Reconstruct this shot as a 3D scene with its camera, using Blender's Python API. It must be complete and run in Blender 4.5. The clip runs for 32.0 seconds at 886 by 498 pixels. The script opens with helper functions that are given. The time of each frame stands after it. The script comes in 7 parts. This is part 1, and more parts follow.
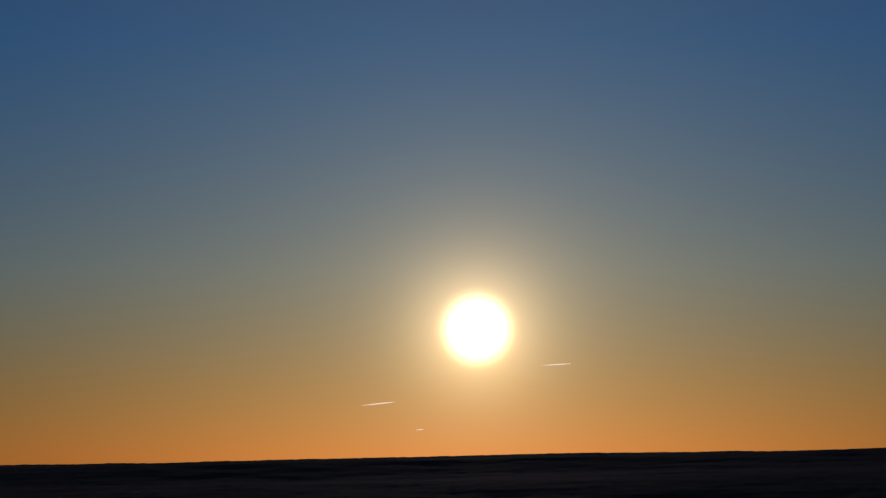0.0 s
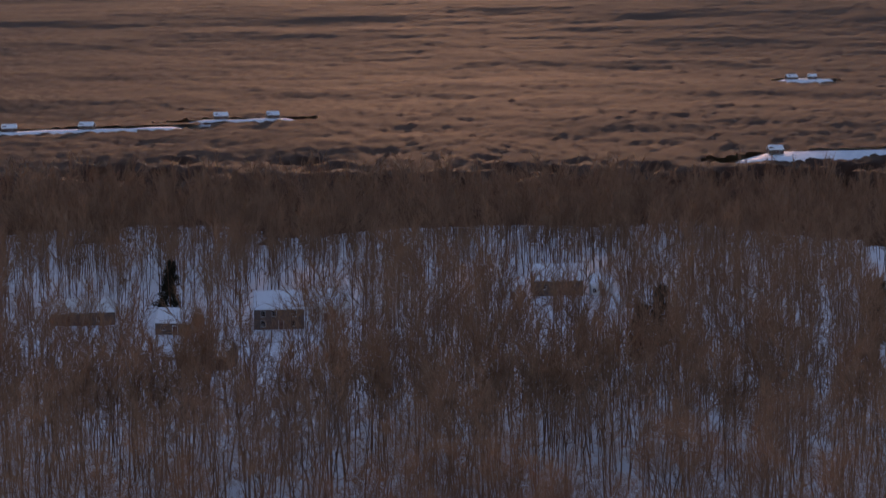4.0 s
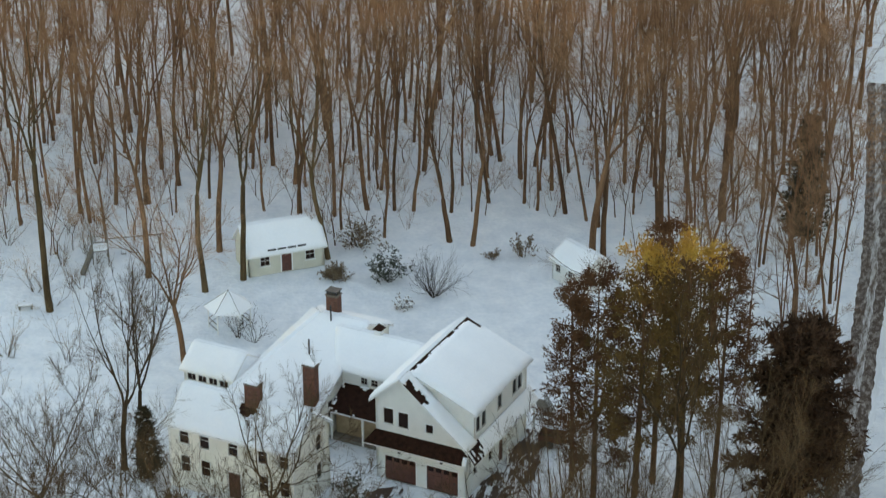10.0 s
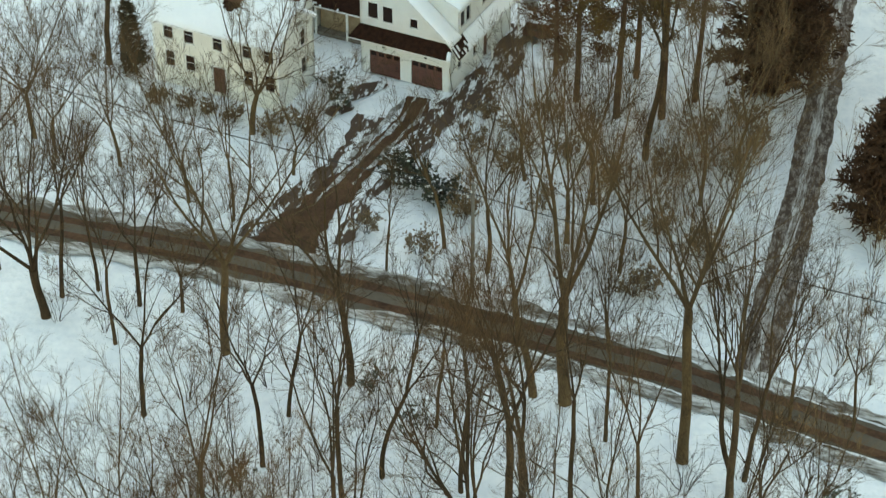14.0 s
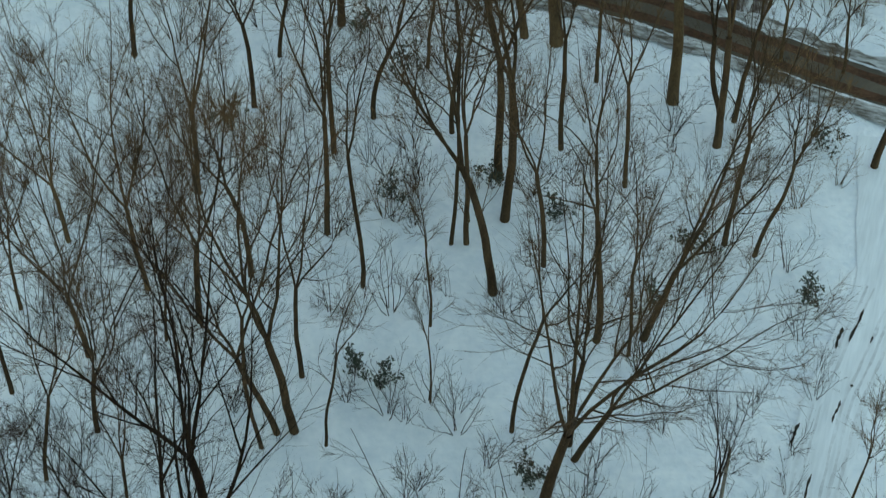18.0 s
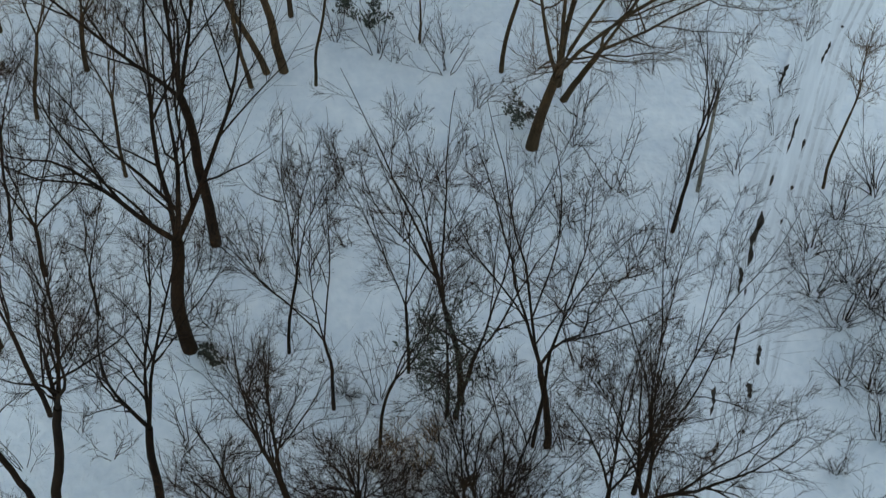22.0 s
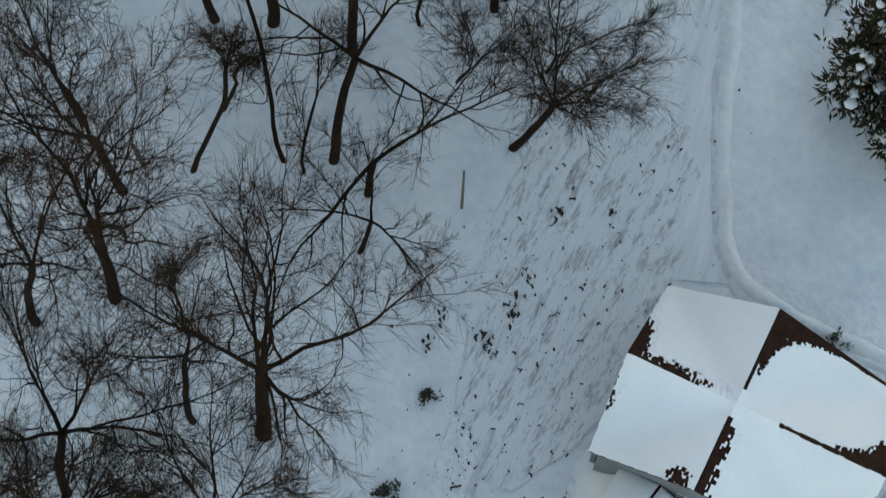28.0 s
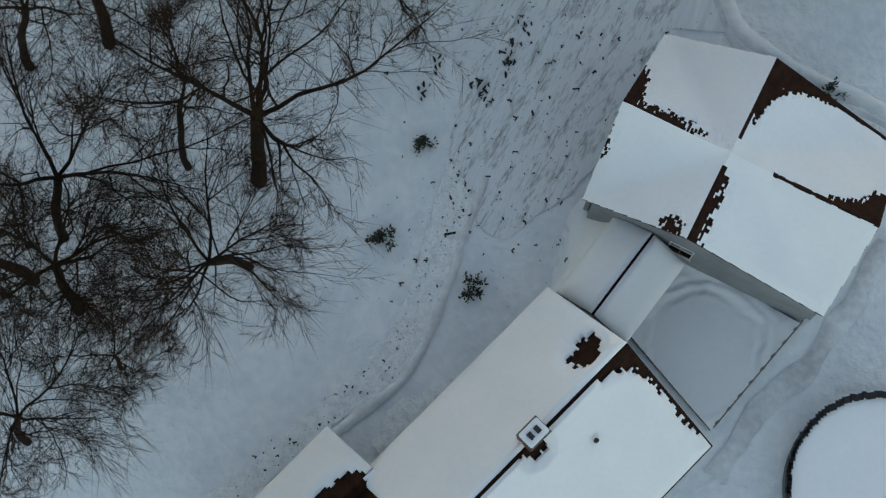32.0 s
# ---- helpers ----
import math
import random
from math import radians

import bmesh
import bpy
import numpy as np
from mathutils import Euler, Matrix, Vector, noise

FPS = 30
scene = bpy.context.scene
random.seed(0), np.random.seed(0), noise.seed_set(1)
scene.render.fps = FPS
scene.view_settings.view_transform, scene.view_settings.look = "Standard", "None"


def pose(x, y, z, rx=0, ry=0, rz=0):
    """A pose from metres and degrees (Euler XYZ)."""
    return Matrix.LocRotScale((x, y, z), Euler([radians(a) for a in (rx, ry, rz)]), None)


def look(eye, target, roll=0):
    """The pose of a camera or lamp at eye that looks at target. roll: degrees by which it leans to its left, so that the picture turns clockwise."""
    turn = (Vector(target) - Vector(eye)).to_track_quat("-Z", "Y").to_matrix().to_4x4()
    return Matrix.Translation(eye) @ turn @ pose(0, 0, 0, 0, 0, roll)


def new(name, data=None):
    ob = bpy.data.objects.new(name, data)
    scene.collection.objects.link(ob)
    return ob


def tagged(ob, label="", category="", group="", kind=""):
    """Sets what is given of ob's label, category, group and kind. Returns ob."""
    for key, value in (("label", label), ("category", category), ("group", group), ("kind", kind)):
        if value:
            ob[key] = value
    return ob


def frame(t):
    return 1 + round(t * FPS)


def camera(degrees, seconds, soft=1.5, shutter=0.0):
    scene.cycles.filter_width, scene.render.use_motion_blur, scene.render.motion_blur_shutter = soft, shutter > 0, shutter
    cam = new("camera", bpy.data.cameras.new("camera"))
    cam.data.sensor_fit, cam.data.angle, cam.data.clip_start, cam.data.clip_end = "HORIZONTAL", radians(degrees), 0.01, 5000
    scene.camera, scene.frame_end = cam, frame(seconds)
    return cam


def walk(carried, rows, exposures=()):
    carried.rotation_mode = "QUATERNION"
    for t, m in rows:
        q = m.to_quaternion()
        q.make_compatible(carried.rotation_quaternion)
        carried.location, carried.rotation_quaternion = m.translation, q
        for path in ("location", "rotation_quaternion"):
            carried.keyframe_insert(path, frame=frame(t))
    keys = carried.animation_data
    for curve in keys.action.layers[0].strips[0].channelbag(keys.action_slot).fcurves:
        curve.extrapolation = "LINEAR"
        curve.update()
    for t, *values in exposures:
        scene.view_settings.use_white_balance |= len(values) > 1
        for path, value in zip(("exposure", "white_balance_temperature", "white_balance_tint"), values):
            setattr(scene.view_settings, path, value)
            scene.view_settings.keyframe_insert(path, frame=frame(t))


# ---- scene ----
EYE = (0.0, 0.0, 88.0)
cam = camera(23.45, 32.0, 1.3, 0.35)
# seconds, yaw to the left, tilt, roll: the drone hovers and its gimbal tilts down
TURNS = [
    (0, -0.00, 5.56, -0.35),
    (0.5, -0.00, 5.02, -0.35),
    (1, -0.00, 2.96, -0.35),
    (1.5, -0.00, 0.98, -0.35),
    (2, -0.00, -0.74, -0.35),
    (2.5, -0.00, -2.39, -0.35),
    (3, -0.00, -4.10, -0.23),
    (3.5, -0.03, -5.72, -0.20),
    (5.5, -0.14, -12.07, -0.30),
    (6, -0.22, -13.55, -0.28),
    (6.5, -0.29, -14.97, -0.24),
    (7, -0.32, -16.38, -0.31),
    (7.5, -0.36, -17.77, -0.32),
    (8, -0.42, -19.20, -0.32),
    (8.5, -0.47, -20.61, -0.32),
    (9, -0.51, -22.03, -0.31),
    (9.5, -0.58, -23.45, -0.27),
    (10, -0.66, -24.87, -0.21),
    (10.5, -0.73, -26.29, -0.14),
    (11, -0.79, -27.74, -0.09),
    (11.5, -0.85, -29.13, -0.08),
    (12, -0.88, -30.49, -0.09),
    (12.5, -0.92, -31.86, -0.10),
    (13, -0.98, -33.23, -0.06),
    (13.5, -1.04, -34.51, 0.04),
    (14, -1.12, -35.72, 0.03),
    (14.5, -1.17, -36.92, 0.05),
    (16.5, -1.33, -41.72, 0.20),
    (17, -1.40, -42.92, 0.33),
    (17.5, -1.46, -44.12, 0.27),
    (18, -1.47, -45.34, 0.32),
    (18.5, -1.49, -46.57, 0.35),
    (19, -1.51, -47.78, 0.35),
    (19.5, -1.59, -48.99, 0.46),
    (20, -1.68, -50.17, 0.50),
    (20.5, -1.78, -51.37, 0.66),
    (21, -1.88, -52.58, 0.73),
    (21.5, -1.98, -53.78, 0.87),
    (22, -2.07, -54.98, 0.94),
    (22.5, -2.13, -56.15, 0.97),
    (23, -2.18, -57.22, 1.03),
    (23.5, -2.26, -58.38, 1.12),
    (24, -2.35, -59.58, 1.14),
    (24.5, -2.48, -60.78, 1.30),
    (25, -2.60, -62.13, 1.39),
    (25.5, -2.75, -63.64, 1.58),
    (27.5, -3.38, -69.88, 2.31),
    (28, -3.57, -71.43, 2.53),
    (28.5, -3.80, -72.92, 2.75),
    (29, -4.05, -74.30, 3.08),
    (29.5, -4.32, -75.57, 3.35),
    (30, -4.56, -76.77, 3.66),
    (30.5, -4.93, -77.78, 4.10),
    (31, -5.30, -78.09, 4.51),
    (31.5, -5.53, -78.14, 4.74),
    (32, -5.75, -78.18, 5.01),
]
# pose() turns about x, then y, then z; the roll is taken about the line of sight
ROWS = [(t, Matrix.Translation(EYE) @ Euler((0, 0, radians(yaw))).to_matrix().to_4x4()
         @ Euler((radians(90 + tilt), 0, 0)).to_matrix().to_4x4() @ Euler((0, 0, radians(roll))).to_matrix().to_4x4())
        for t, yaw, tilt, roll in TURNS]
EXPOSURES = [(0, -2.7, 4450, 20), (1, -2.75, 4450, 20), (2, -2.3, 4450, 24), (3, -1.35, 4450, 34), (3.5, 0.75, 6200, 44), (4.5, 1.75, 7300, 40), (5.5, 3.42, 8160, 34),
             (7.5, 3.65, 8874, 20), (10, 3.4, 11336, 22), (12.5, 3.3, 12739, 26), (13.2, 3.35, 12739, 22), (14, 3.88, 13621, 14), (14.5, 3.88, 13166, 10),
             (15.5, 3.6, 12730, 36), (16.5, 3.55, 14639, 70), (17, 3.28, 12000, 46), (17.5, 3.2, 10490, 11), (19, 3.1, 10271, 5), (20, 3.1, 10161, 11),
             (22, 3.12, 10380, 21), (23.5, 3.2, 10435, 22), (25, 3.22, 10490, 23), (28, 2.97, 10326, 21), (32, 2.6, 10271, 21)]
walk(cam, ROWS, EXPOSURES)

# ---- sky and sun ----
SUN_UP, SUN_SIDE = 3.4, 0.9
world = bpy.data.worlds.new("sky")
scene.world = world
world.use_nodes = True
wn, wl = world.node_tree.nodes, world.node_tree.links
sky = wn.new("ShaderNodeTexSky")
sky.sky_type, sky.sun_disc = "NISHITA", False
sky.sun_elevation, sky.sun_rotation = radians(SUN_UP), radians(SUN_SIDE)
sky.air_density, sky.dust_density, sky.ozone_density, sky.altitude = 1.0, 0.45, 2.0, 120
bg = wn["Background"]
bg.inputs["Strength"].default_value = 0.12


def wmath(op, a, b=0.0):
    nd = wn.new("ShaderNodeMath")
    nd.operation = op
    for k, v in enumerate((a, b)):
        if isinstance(v, (int, float)):
            nd.inputs[k].default_value = v
        else:
            wl.new(v, nd.inputs[k])
    return nd.outputs[0]


# the low sun with the bright haze round it
sun_dir = Vector((math.sin(radians(SUN_SIDE)) * math.cos(radians(SUN_UP)), math.cos(radians(SUN_SIDE)) * math.cos(radians(SUN_UP)), math.sin(radians(SUN_UP))))
place, dot = wn.new("ShaderNodeTexCoord"), wn.new("ShaderNodeVectorMath")
dot.operation = "DOT_PRODUCT"
dot.inputs[1].default_value = sun_dir
wl.new(place.outputs["Generated"], dot.inputs[0])
away = wmath("MULTIPLY", wmath("ARCCOSINE", wmath("MINIMUM", dot.outputs["Value"], 1.0)), 180 / math.pi)
core = wmath("MULTIPLY", wmath("EXPONENT", wmath("MULTIPLY", wmath("POWER", wmath("DIVIDE", away, 0.78), 4.0), -1.0)), 260.0)
halo = wmath("MULTIPLY", wmath("EXPONENT", wmath("DIVIDE", away, -0.80)), 140.0)
haze = wmath("MULTIPLY", wmath("EXPONENT", wmath("DIVIDE", away, -2.6)), 14.0)
glow = wn.new("ShaderNodeMixRGB")
glow.blend_type, glow.inputs["Fac"].default_value = "MULTIPLY", 1
glow.inputs["Color1"].default_value = (1.0, 0.56, 0.15, 1)
wl.new(wmath("ADD", wmath("ADD", core, halo), haze), glow.inputs["Color2"])
both = wn.new("ShaderNodeMixRGB")
both.blend_type, both.inputs["Fac"].default_value = "ADD", 1
# orange low down, blue above, all round the horizon
split = wn.new("ShaderNodeSeparateXYZ")
wl.new(place.outputs["Generated"], split.inputs[0])
height = wmath("DIVIDE", wmath("MULTIPLY", wmath("ARCSINE", split.outputs["Z"]), 180 / math.pi), 40.0)
band = wn.new("ShaderNodeValToRGB")
for pos, col in ((0.05, (0.90, 0.80, 0.58, 1)), (0.125, (0.86, 1.04, 1.14, 1)), (0.28, (0.60, 1.06, 1.6, 1)), (0.5, (1.0, 1.0, 1.0, 1))):
    band.color_ramp.elements.new(pos).color = col
band.color_ramp.elements[0].color, band.color_ramp.elements[-1].color = (0.90, 0.66, 0.35, 1), (1, 1, 1, 1)
wl.new(height, band.inputs["Fac"])
deep = wn.new("ShaderNodeMixRGB")
deep.blend_type, deep.inputs["Fac"].default_value = "MULTIPLY", 1
wl.new(sky.outputs["Color"], deep.inputs["Color1"])
wl.new(band.outputs["Color"], deep.inputs["Color2"])
wl.new(deep.outputs["Color"], both.inputs["Color1"])
wl.new(glow.outputs["Color"], both.inputs["Color2"])
wl.new(both.outputs["Color"], bg.inputs["Color"])

sun_data = bpy.data.lights.new("sun", "SUN")
sun_data.energy, sun_data.angle, sun_data.color = 0.5, radians(0.53), (1.0, 0.62, 0.34)
sun = new("sun", sun_data)
sun.matrix_world = look(sun_dir * 500, (0, 0, 0))


# ---- materials ----
def mat(name, dark, light, rough=0.8, scale=3.0, fine=40.0, bump=0.3, dist=0.02, metal=0.0, spread=(0.35, 0.65), stretch=(1, 1, 1), per_piece=0.0, turn=0.0):
    m = bpy.data.materials.new(name)
    m.use_nodes = True
    n, l = m.node_tree.nodes, m.node_tree.links
    b = n["Principled BSDF"]
    tc, mp = n.new("ShaderNodeTexCoord"), n.new("ShaderNodeMapping")
    mp.vector_type, mp.inputs["Rotation"].default_value = "TEXTURE", (0, 0, radians(turn))
    mp.inputs["Scale"].default_value = [1 / k for k in stretch]
    l.new(tc.outputs["Object"], mp.inputs["Vector"])
    big, small = n.new("ShaderNodeTexNoise"), n.new("ShaderNodeTexNoise")
    big.inputs["Scale"].default_value, big.inputs["Detail"].default_value = scale, 5
    small.inputs["Scale"].default_value, small.inputs["Detail"].default_value = fine, 4
    for t in (big, small):
        l.new(mp.outputs["Vector"], t.inputs["Vector"])
    add = n.new("ShaderNodeMath")
    add.operation, add.inputs[1].default_value = "MULTIPLY_ADD", 0.6
    half = n.new("ShaderNodeMath")
    half.operation, half.inputs[1].default_value = "MULTIPLY", 0.4
    l.new(small.outputs["Fac"], half.inputs[0])
    l.new(big.outputs["Fac"], add.inputs[0])
    l.new(half.outputs[0], add.inputs[2])
    ramp = n.new("ShaderNodeValToRGB")
    ramp.color_ramp.elements[0].position, ramp.color_ramp.elements[1].position = spread
    ramp.color_ramp.elements[0].color, ramp.color_ramp.elements[1].color = (*dark, 1), (*light, 1)
    l.new(add.outputs[0], ramp.inputs["Fac"])
    out = ramp.outputs["Color"]
    if per_piece:
        info, mr, mul = n.new("ShaderNodeObjectInfo"), n.new("ShaderNodeMapRange"), n.new("ShaderNodeMixRGB")
        mr.inputs["To Min"].default_value, mr.inputs["To Max"].default_value = 1 - per_piece, 1 + per_piece
        mul.blend_type, mul.inputs["Fac"].default_value = "MULTIPLY", 1
        l.new(info.outputs["Random"], mr.inputs["Value"])
        l.new(out, mul.inputs["Color1"])
        l.new(mr.outputs["Result"], mul.inputs["Color2"])
        out = mul.outputs["Color"]
    l.new(out, b.inputs["Base Color"])
    b.inputs["Roughness"].default_value, b.inputs["Metallic"].default_value = rough, metal
    if bump:
        bp = n.new("ShaderNodeBump")
        bp.inputs["Strength"].default_value, bp.inputs["Distance"].default_value = bump, dist
        l.new(add.outputs[0], bp.inputs["Height"])
        l.new(bp.outputs["Normal"], b.inputs["Normal"])
    return m


def banded(m, scale, axis="Z", depth=0.01, strength=0.6, tint=0.0):
    """Lapped courses along one axis: boards or shingle rows."""
    n, l = m.node_tree.nodes, m.node_tree.links
    b = n["Principled BSDF"]
    tc, wv, bp = n.new("ShaderNodeTexCoord"), n.new("ShaderNodeTexWave"), n.new("ShaderNodeBump")
    wv.wave_type, wv.bands_direction, wv.wave_profile = "BANDS", axis, "SAW"
    wv.inputs["Scale"].default_value, wv.inputs["Distortion"].default_value = scale, 0.15
    l.new(tc.outputs["Object"], wv.inputs["Vector"])
    bp.inputs["Strength"].default_value, bp.inputs["Distance"].default_value = strength, depth
    l.new(wv.outputs["Fac"], bp.inputs["Height"])
    old = b.inputs["Normal"].links
    if old:
        l.new(old[0].from_socket, bp.inputs["Normal"])
    l.new(bp.outputs["Normal"], b.inputs["Normal"])
    return m


SNOW = mat("snow", (0.70, 0.75, 0.80), (0.88, 0.90, 0.92), 0.75, 0.45, 2.2, 0.8, 0.35)
ROOF_SNOW = mat("roof_snow", (0.84, 0.86, 0.89), (0.90, 0.91, 0.93), 0.75, 0.4, 5.0, 0.3, 0.05)
DIRTY_SNOW = mat("dirty_snow", (0.30, 0.30, 0.31), (0.76, 0.79, 0.82), 0.75, 2.6, 12.0, 0.9, 0.12, spread=(0.33, 0.50), stretch=(1.0, 0.22, 1.0), turn=-30)
LANE_SNOW = mat("lane_snow", (0.68, 0.71, 0.74), (0.84, 0.87, 0.90), 0.75, 1.6, 6.0, 0.7, 0.07, stretch=(1.0, 0.10, 1.0), turn=-18)
TRODDEN = mat("trodden_snow", (0.64, 0.67, 0.70), (0.88, 0.90, 0.92), 0.75, 2.4, 9.0, 1.0, 0.16, spread=(0.30, 0.56))
SLUSH = mat("slush", (0.50, 0.51, 0.53), (0.80, 0.83, 0.86), 0.6, 0.5, 3.0, 0.6, 0.06)
ASPHALT = mat("wet_asphalt", (0.040, 0.029, 0.019), (0.098, 0.073, 0.047), 0.65, 0.35, 9.0, 0.4, 0.01)
MUD = mat("wet_mud", (0.040, 0.017, 0.010), (0.125, 0.058, 0.033), 0.75, 0.6, 5.0, 0.7, 0.05)
RUTTED = mat("rutted_mud_and_snow", (0.062, 0.029, 0.017), (0.72, 0.75, 0.78), 0.75, 1.1, 5.0, 0.7, 0.08, spread=(0.515, 0.555), stretch=(1.0, 0.28, 1.0), turn=-16)
SOIL = mat("bare_soil", (0.022, 0.017, 0.014), (0.070, 0.056, 0.047), 0.85, 2.0, 12.0, 0.7, 0.05)
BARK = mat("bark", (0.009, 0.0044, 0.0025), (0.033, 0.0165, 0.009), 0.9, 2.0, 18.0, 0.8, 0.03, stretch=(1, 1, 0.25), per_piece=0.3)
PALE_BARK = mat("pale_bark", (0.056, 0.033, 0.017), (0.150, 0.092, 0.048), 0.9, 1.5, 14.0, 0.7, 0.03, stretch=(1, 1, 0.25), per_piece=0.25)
# roadside bark and twigs: flare veil put into the colour, paler than nearby wood
ROAD_BARK = mat("veiled_roadside_bark", (0.032, 0.018, 0.010), (0.092, 0.055, 0.031), 0.9, 2.0, 18.0, 0.8, 0.03, stretch=(1, 1, 0.25), per_piece=0.35)
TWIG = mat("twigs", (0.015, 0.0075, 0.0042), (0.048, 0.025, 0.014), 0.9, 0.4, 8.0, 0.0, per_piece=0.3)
ROAD_TWIG = mat("veiled_roadside_twigs", (0.052, 0.029, 0.015), (0.145, 0.083, 0.044), 0.9, 0.4, 8.0, 0.0, per_piece=0.3)
# woods bark and twigs: haze and flare veil put into a paler, redder colour
WOODS_BARK = mat("veiled_woods_bark", (0.082, 0.040, 0.023), (0.21, 0.106, 0.060), 0.9, 1.2, 12.0, 0.5, 0.03, stretch=(1, 1, 0.25), per_piece=0.3)
WOODS_TWIG = mat("veiled_woods_twigs", (0.23, 0.116, 0.066), (0.40, 0.215, 0.126), 0.9, 0.12, 3.0, 0.0, per_piece=0.3)
NEEDLE = mat("needles", (0.020, 0.017, 0.010), (0.058, 0.046, 0.025), 0.8, 0.8, 9.0, 0.0, per_piece=0.3)
BROWN_NEEDLE = mat("winter_brown_needles", (0.070, 0.029, 0.014), (0.16, 0.070, 0.034), 0.8, 0.8, 9.0, 0.0, per_piece=0.2)
OLIVE_NEEDLE = mat("winter_olive_needles", (0.085, 0.045, 0.015), (0.19, 0.105, 0.036), 0.8, 0.8, 9.0, 0.0, per_piece=0.2)
MUD_FLECK = mat("mud_flecked_with_snow", (0.085, 0.050, 0.033), (0.55, 0.54, 0.54), 0.75, 3.0, 16.0, 0.7, 0.05, spread=(0.40, 0.62), stretch=(1.0, 0.12, 1.0), turn=-16)
DARK_NEEDLE = mat("dark_winter_needles", (0.040, 0.018, 0.011), (0.092, 0.045, 0.025), 0.85, 0.8, 9.0, 0.0, per_piece=0.2)
RUT_MUD = mat("thawing_rut", (0.050, 0.024, 0.014), (0.34, 0.30, 0.28), 0.75, 2.6, 11.0, 0.7, 0.06, spread=(0.46, 0.68), stretch=(1.0, 0.35, 1.0), turn=-16)
# low sun on the pine tops, put into the needle colour
SUN_TINTED_NEEDLE = mat("sun_tinted_needles", (0.26, 0.135, 0.018), (0.48, 0.27, 0.045), 0.8, 0.8, 9.0, 0.0)
CREAM = banded(mat("cream_clapboard", (0.66, 0.63, 0.57), (0.77, 0.74, 0.68), 0.7, 0.8, 12.0, 0.2, 0.005), 1.4)
WHITE_SIDING = banded(mat("white_clapboard", (0.68, 0.67, 0.64), (0.78, 0.77, 0.74), 0.7, 0.8, 12.0, 0.2, 0.005), 1.4)
BEIGE = banded(mat("beige_clapboard", (0.52, 0.49, 0.40), (0.62, 0.58, 0.48), 0.7, 0.8, 12.0, 0.2, 0.005), 1.4)
TRIM = mat("white_trim", (0.72, 0.71, 0.69), (0.82, 0.81, 0.79), 0.6, 2.0, 20.0, 0.1, 0.003)
SHINGLE = banded(mat("brown_shingles", (0.020, 0.0070, 0.0042), (0.048, 0.0185, 0.0115), 0.9, 3.0, 25.0, 0.6, 0.02), 1.1, "X", 0.02, 0.8)
SHINGLE.node_tree.nodes["Principled BSDF"].inputs["Specular IOR Level"].default_value = 0.15
GREY_SIDING = banded(mat("grey_clapboard", (0.20, 0.215, 0.225), (0.29, 0.305, 0.315), 0.75, 0.8, 12.0, 0.2, 0.005), 1.4)
GRIMY_SLUSH = mat("grimy_slush", (0.085, 0.066, 0.050), (0.60, 0.60, 0.60), 0.7, 0.9, 5.0, 0.7, 0.07, spread=(0.40, 0.62), stretch=(0.3, 1.0, 1.0), turn=-24)
DOOR_PAINT = banded(mat("dark_red_door_paint", (0.085, 0.024, 0.016), (0.15, 0.047, 0.032), 0.5, 2.0, 20.0, 0.2, 0.004), 0.7)
BRICK = mat("red_brick", (0.085, 0.027, 0.017), (0.20, 0.070, 0.044), 0.85, 2.5, 14.0, 0.6, 0.02, per_piece=0.25)
MORTAR = mat("mortar", (0.10, 0.07, 0.055), (0.20, 0.15, 0.12), 0.9, 4.0, 30.0, 0.4, 0.01)
METAL = mat("dark_metal", (0.03, 0.03, 0.03), (0.07, 0.07, 0.07), 0.45, 4.0, 30.0, 0.1, 0.003, metal=0.7)
TAN_WALL = mat("tan_boards", (0.26, 0.17, 0.10), (0.42, 0.29, 0.18), 0.8, 1.5, 16.0, 0.4, 0.01)
GREY_WOOD = mat("weathered_wood", (0.10, 0.085, 0.07), (0.24, 0.21, 0.18), 0.85, 1.5, 20.0, 0.5, 0.01, stretch=(1, 1, 0.2))
TAN_TWIG = mat("tan_brush", (0.16, 0.088, 0.038), (0.34, 0.19, 0.088), 0.9, 0.6, 9.0, 0.0, per_piece=0.25)
DRY_LEAF = mat("dry_leaves", (0.13, 0.080, 0.046), (0.26, 0.170, 0.100), 0.85, 1.5, 10.0, 0.0)
GREEN_LEAF = mat("evergreen_leaves", (0.018, 0.026, 0.016), (0.055, 0.068, 0.042), 0.6, 1.5, 10.0, 0.0)
for dull in (BARK, TWIG, ROAD_BARK, ROAD_TWIG, PALE_BARK, WOODS_BARK, WOODS_TWIG, TAN_TWIG, NEEDLE, DARK_NEEDLE, BROWN_NEEDLE, OLIVE_NEEDLE, MUD, SOIL):
    dull.node_tree.nodes["Principled BSDF"].inputs["Specular IOR Level"].default_value = 0.12
GLASS = bpy.data.materials.new("dark_glass")
GLASS.use_nodes = True
GLASS.node_tree.nodes["Principled BSDF"].inputs["Base Color"].default_value = (0.026, 0.012, 0.009, 1)
GLASS.node_tree.nodes["Principled BSDF"].inputs["Roughness"].default_value = 0.12
GLASS.node_tree.nodes["Principled BSDF"].inputs["Specular IOR Level"].default_value = 0.2


CLEAR = bpy.data.materials.new("clear_acrylic")
CLEAR.use_nodes = True
clear_in = CLEAR.node_tree.nodes["Principled BSDF"].inputs
clear_in["Transmission Weight"].default_value, clear_in["Roughness"].default_value, clear_in["IOR"].default_value = 1.0, 0.05, 1.1


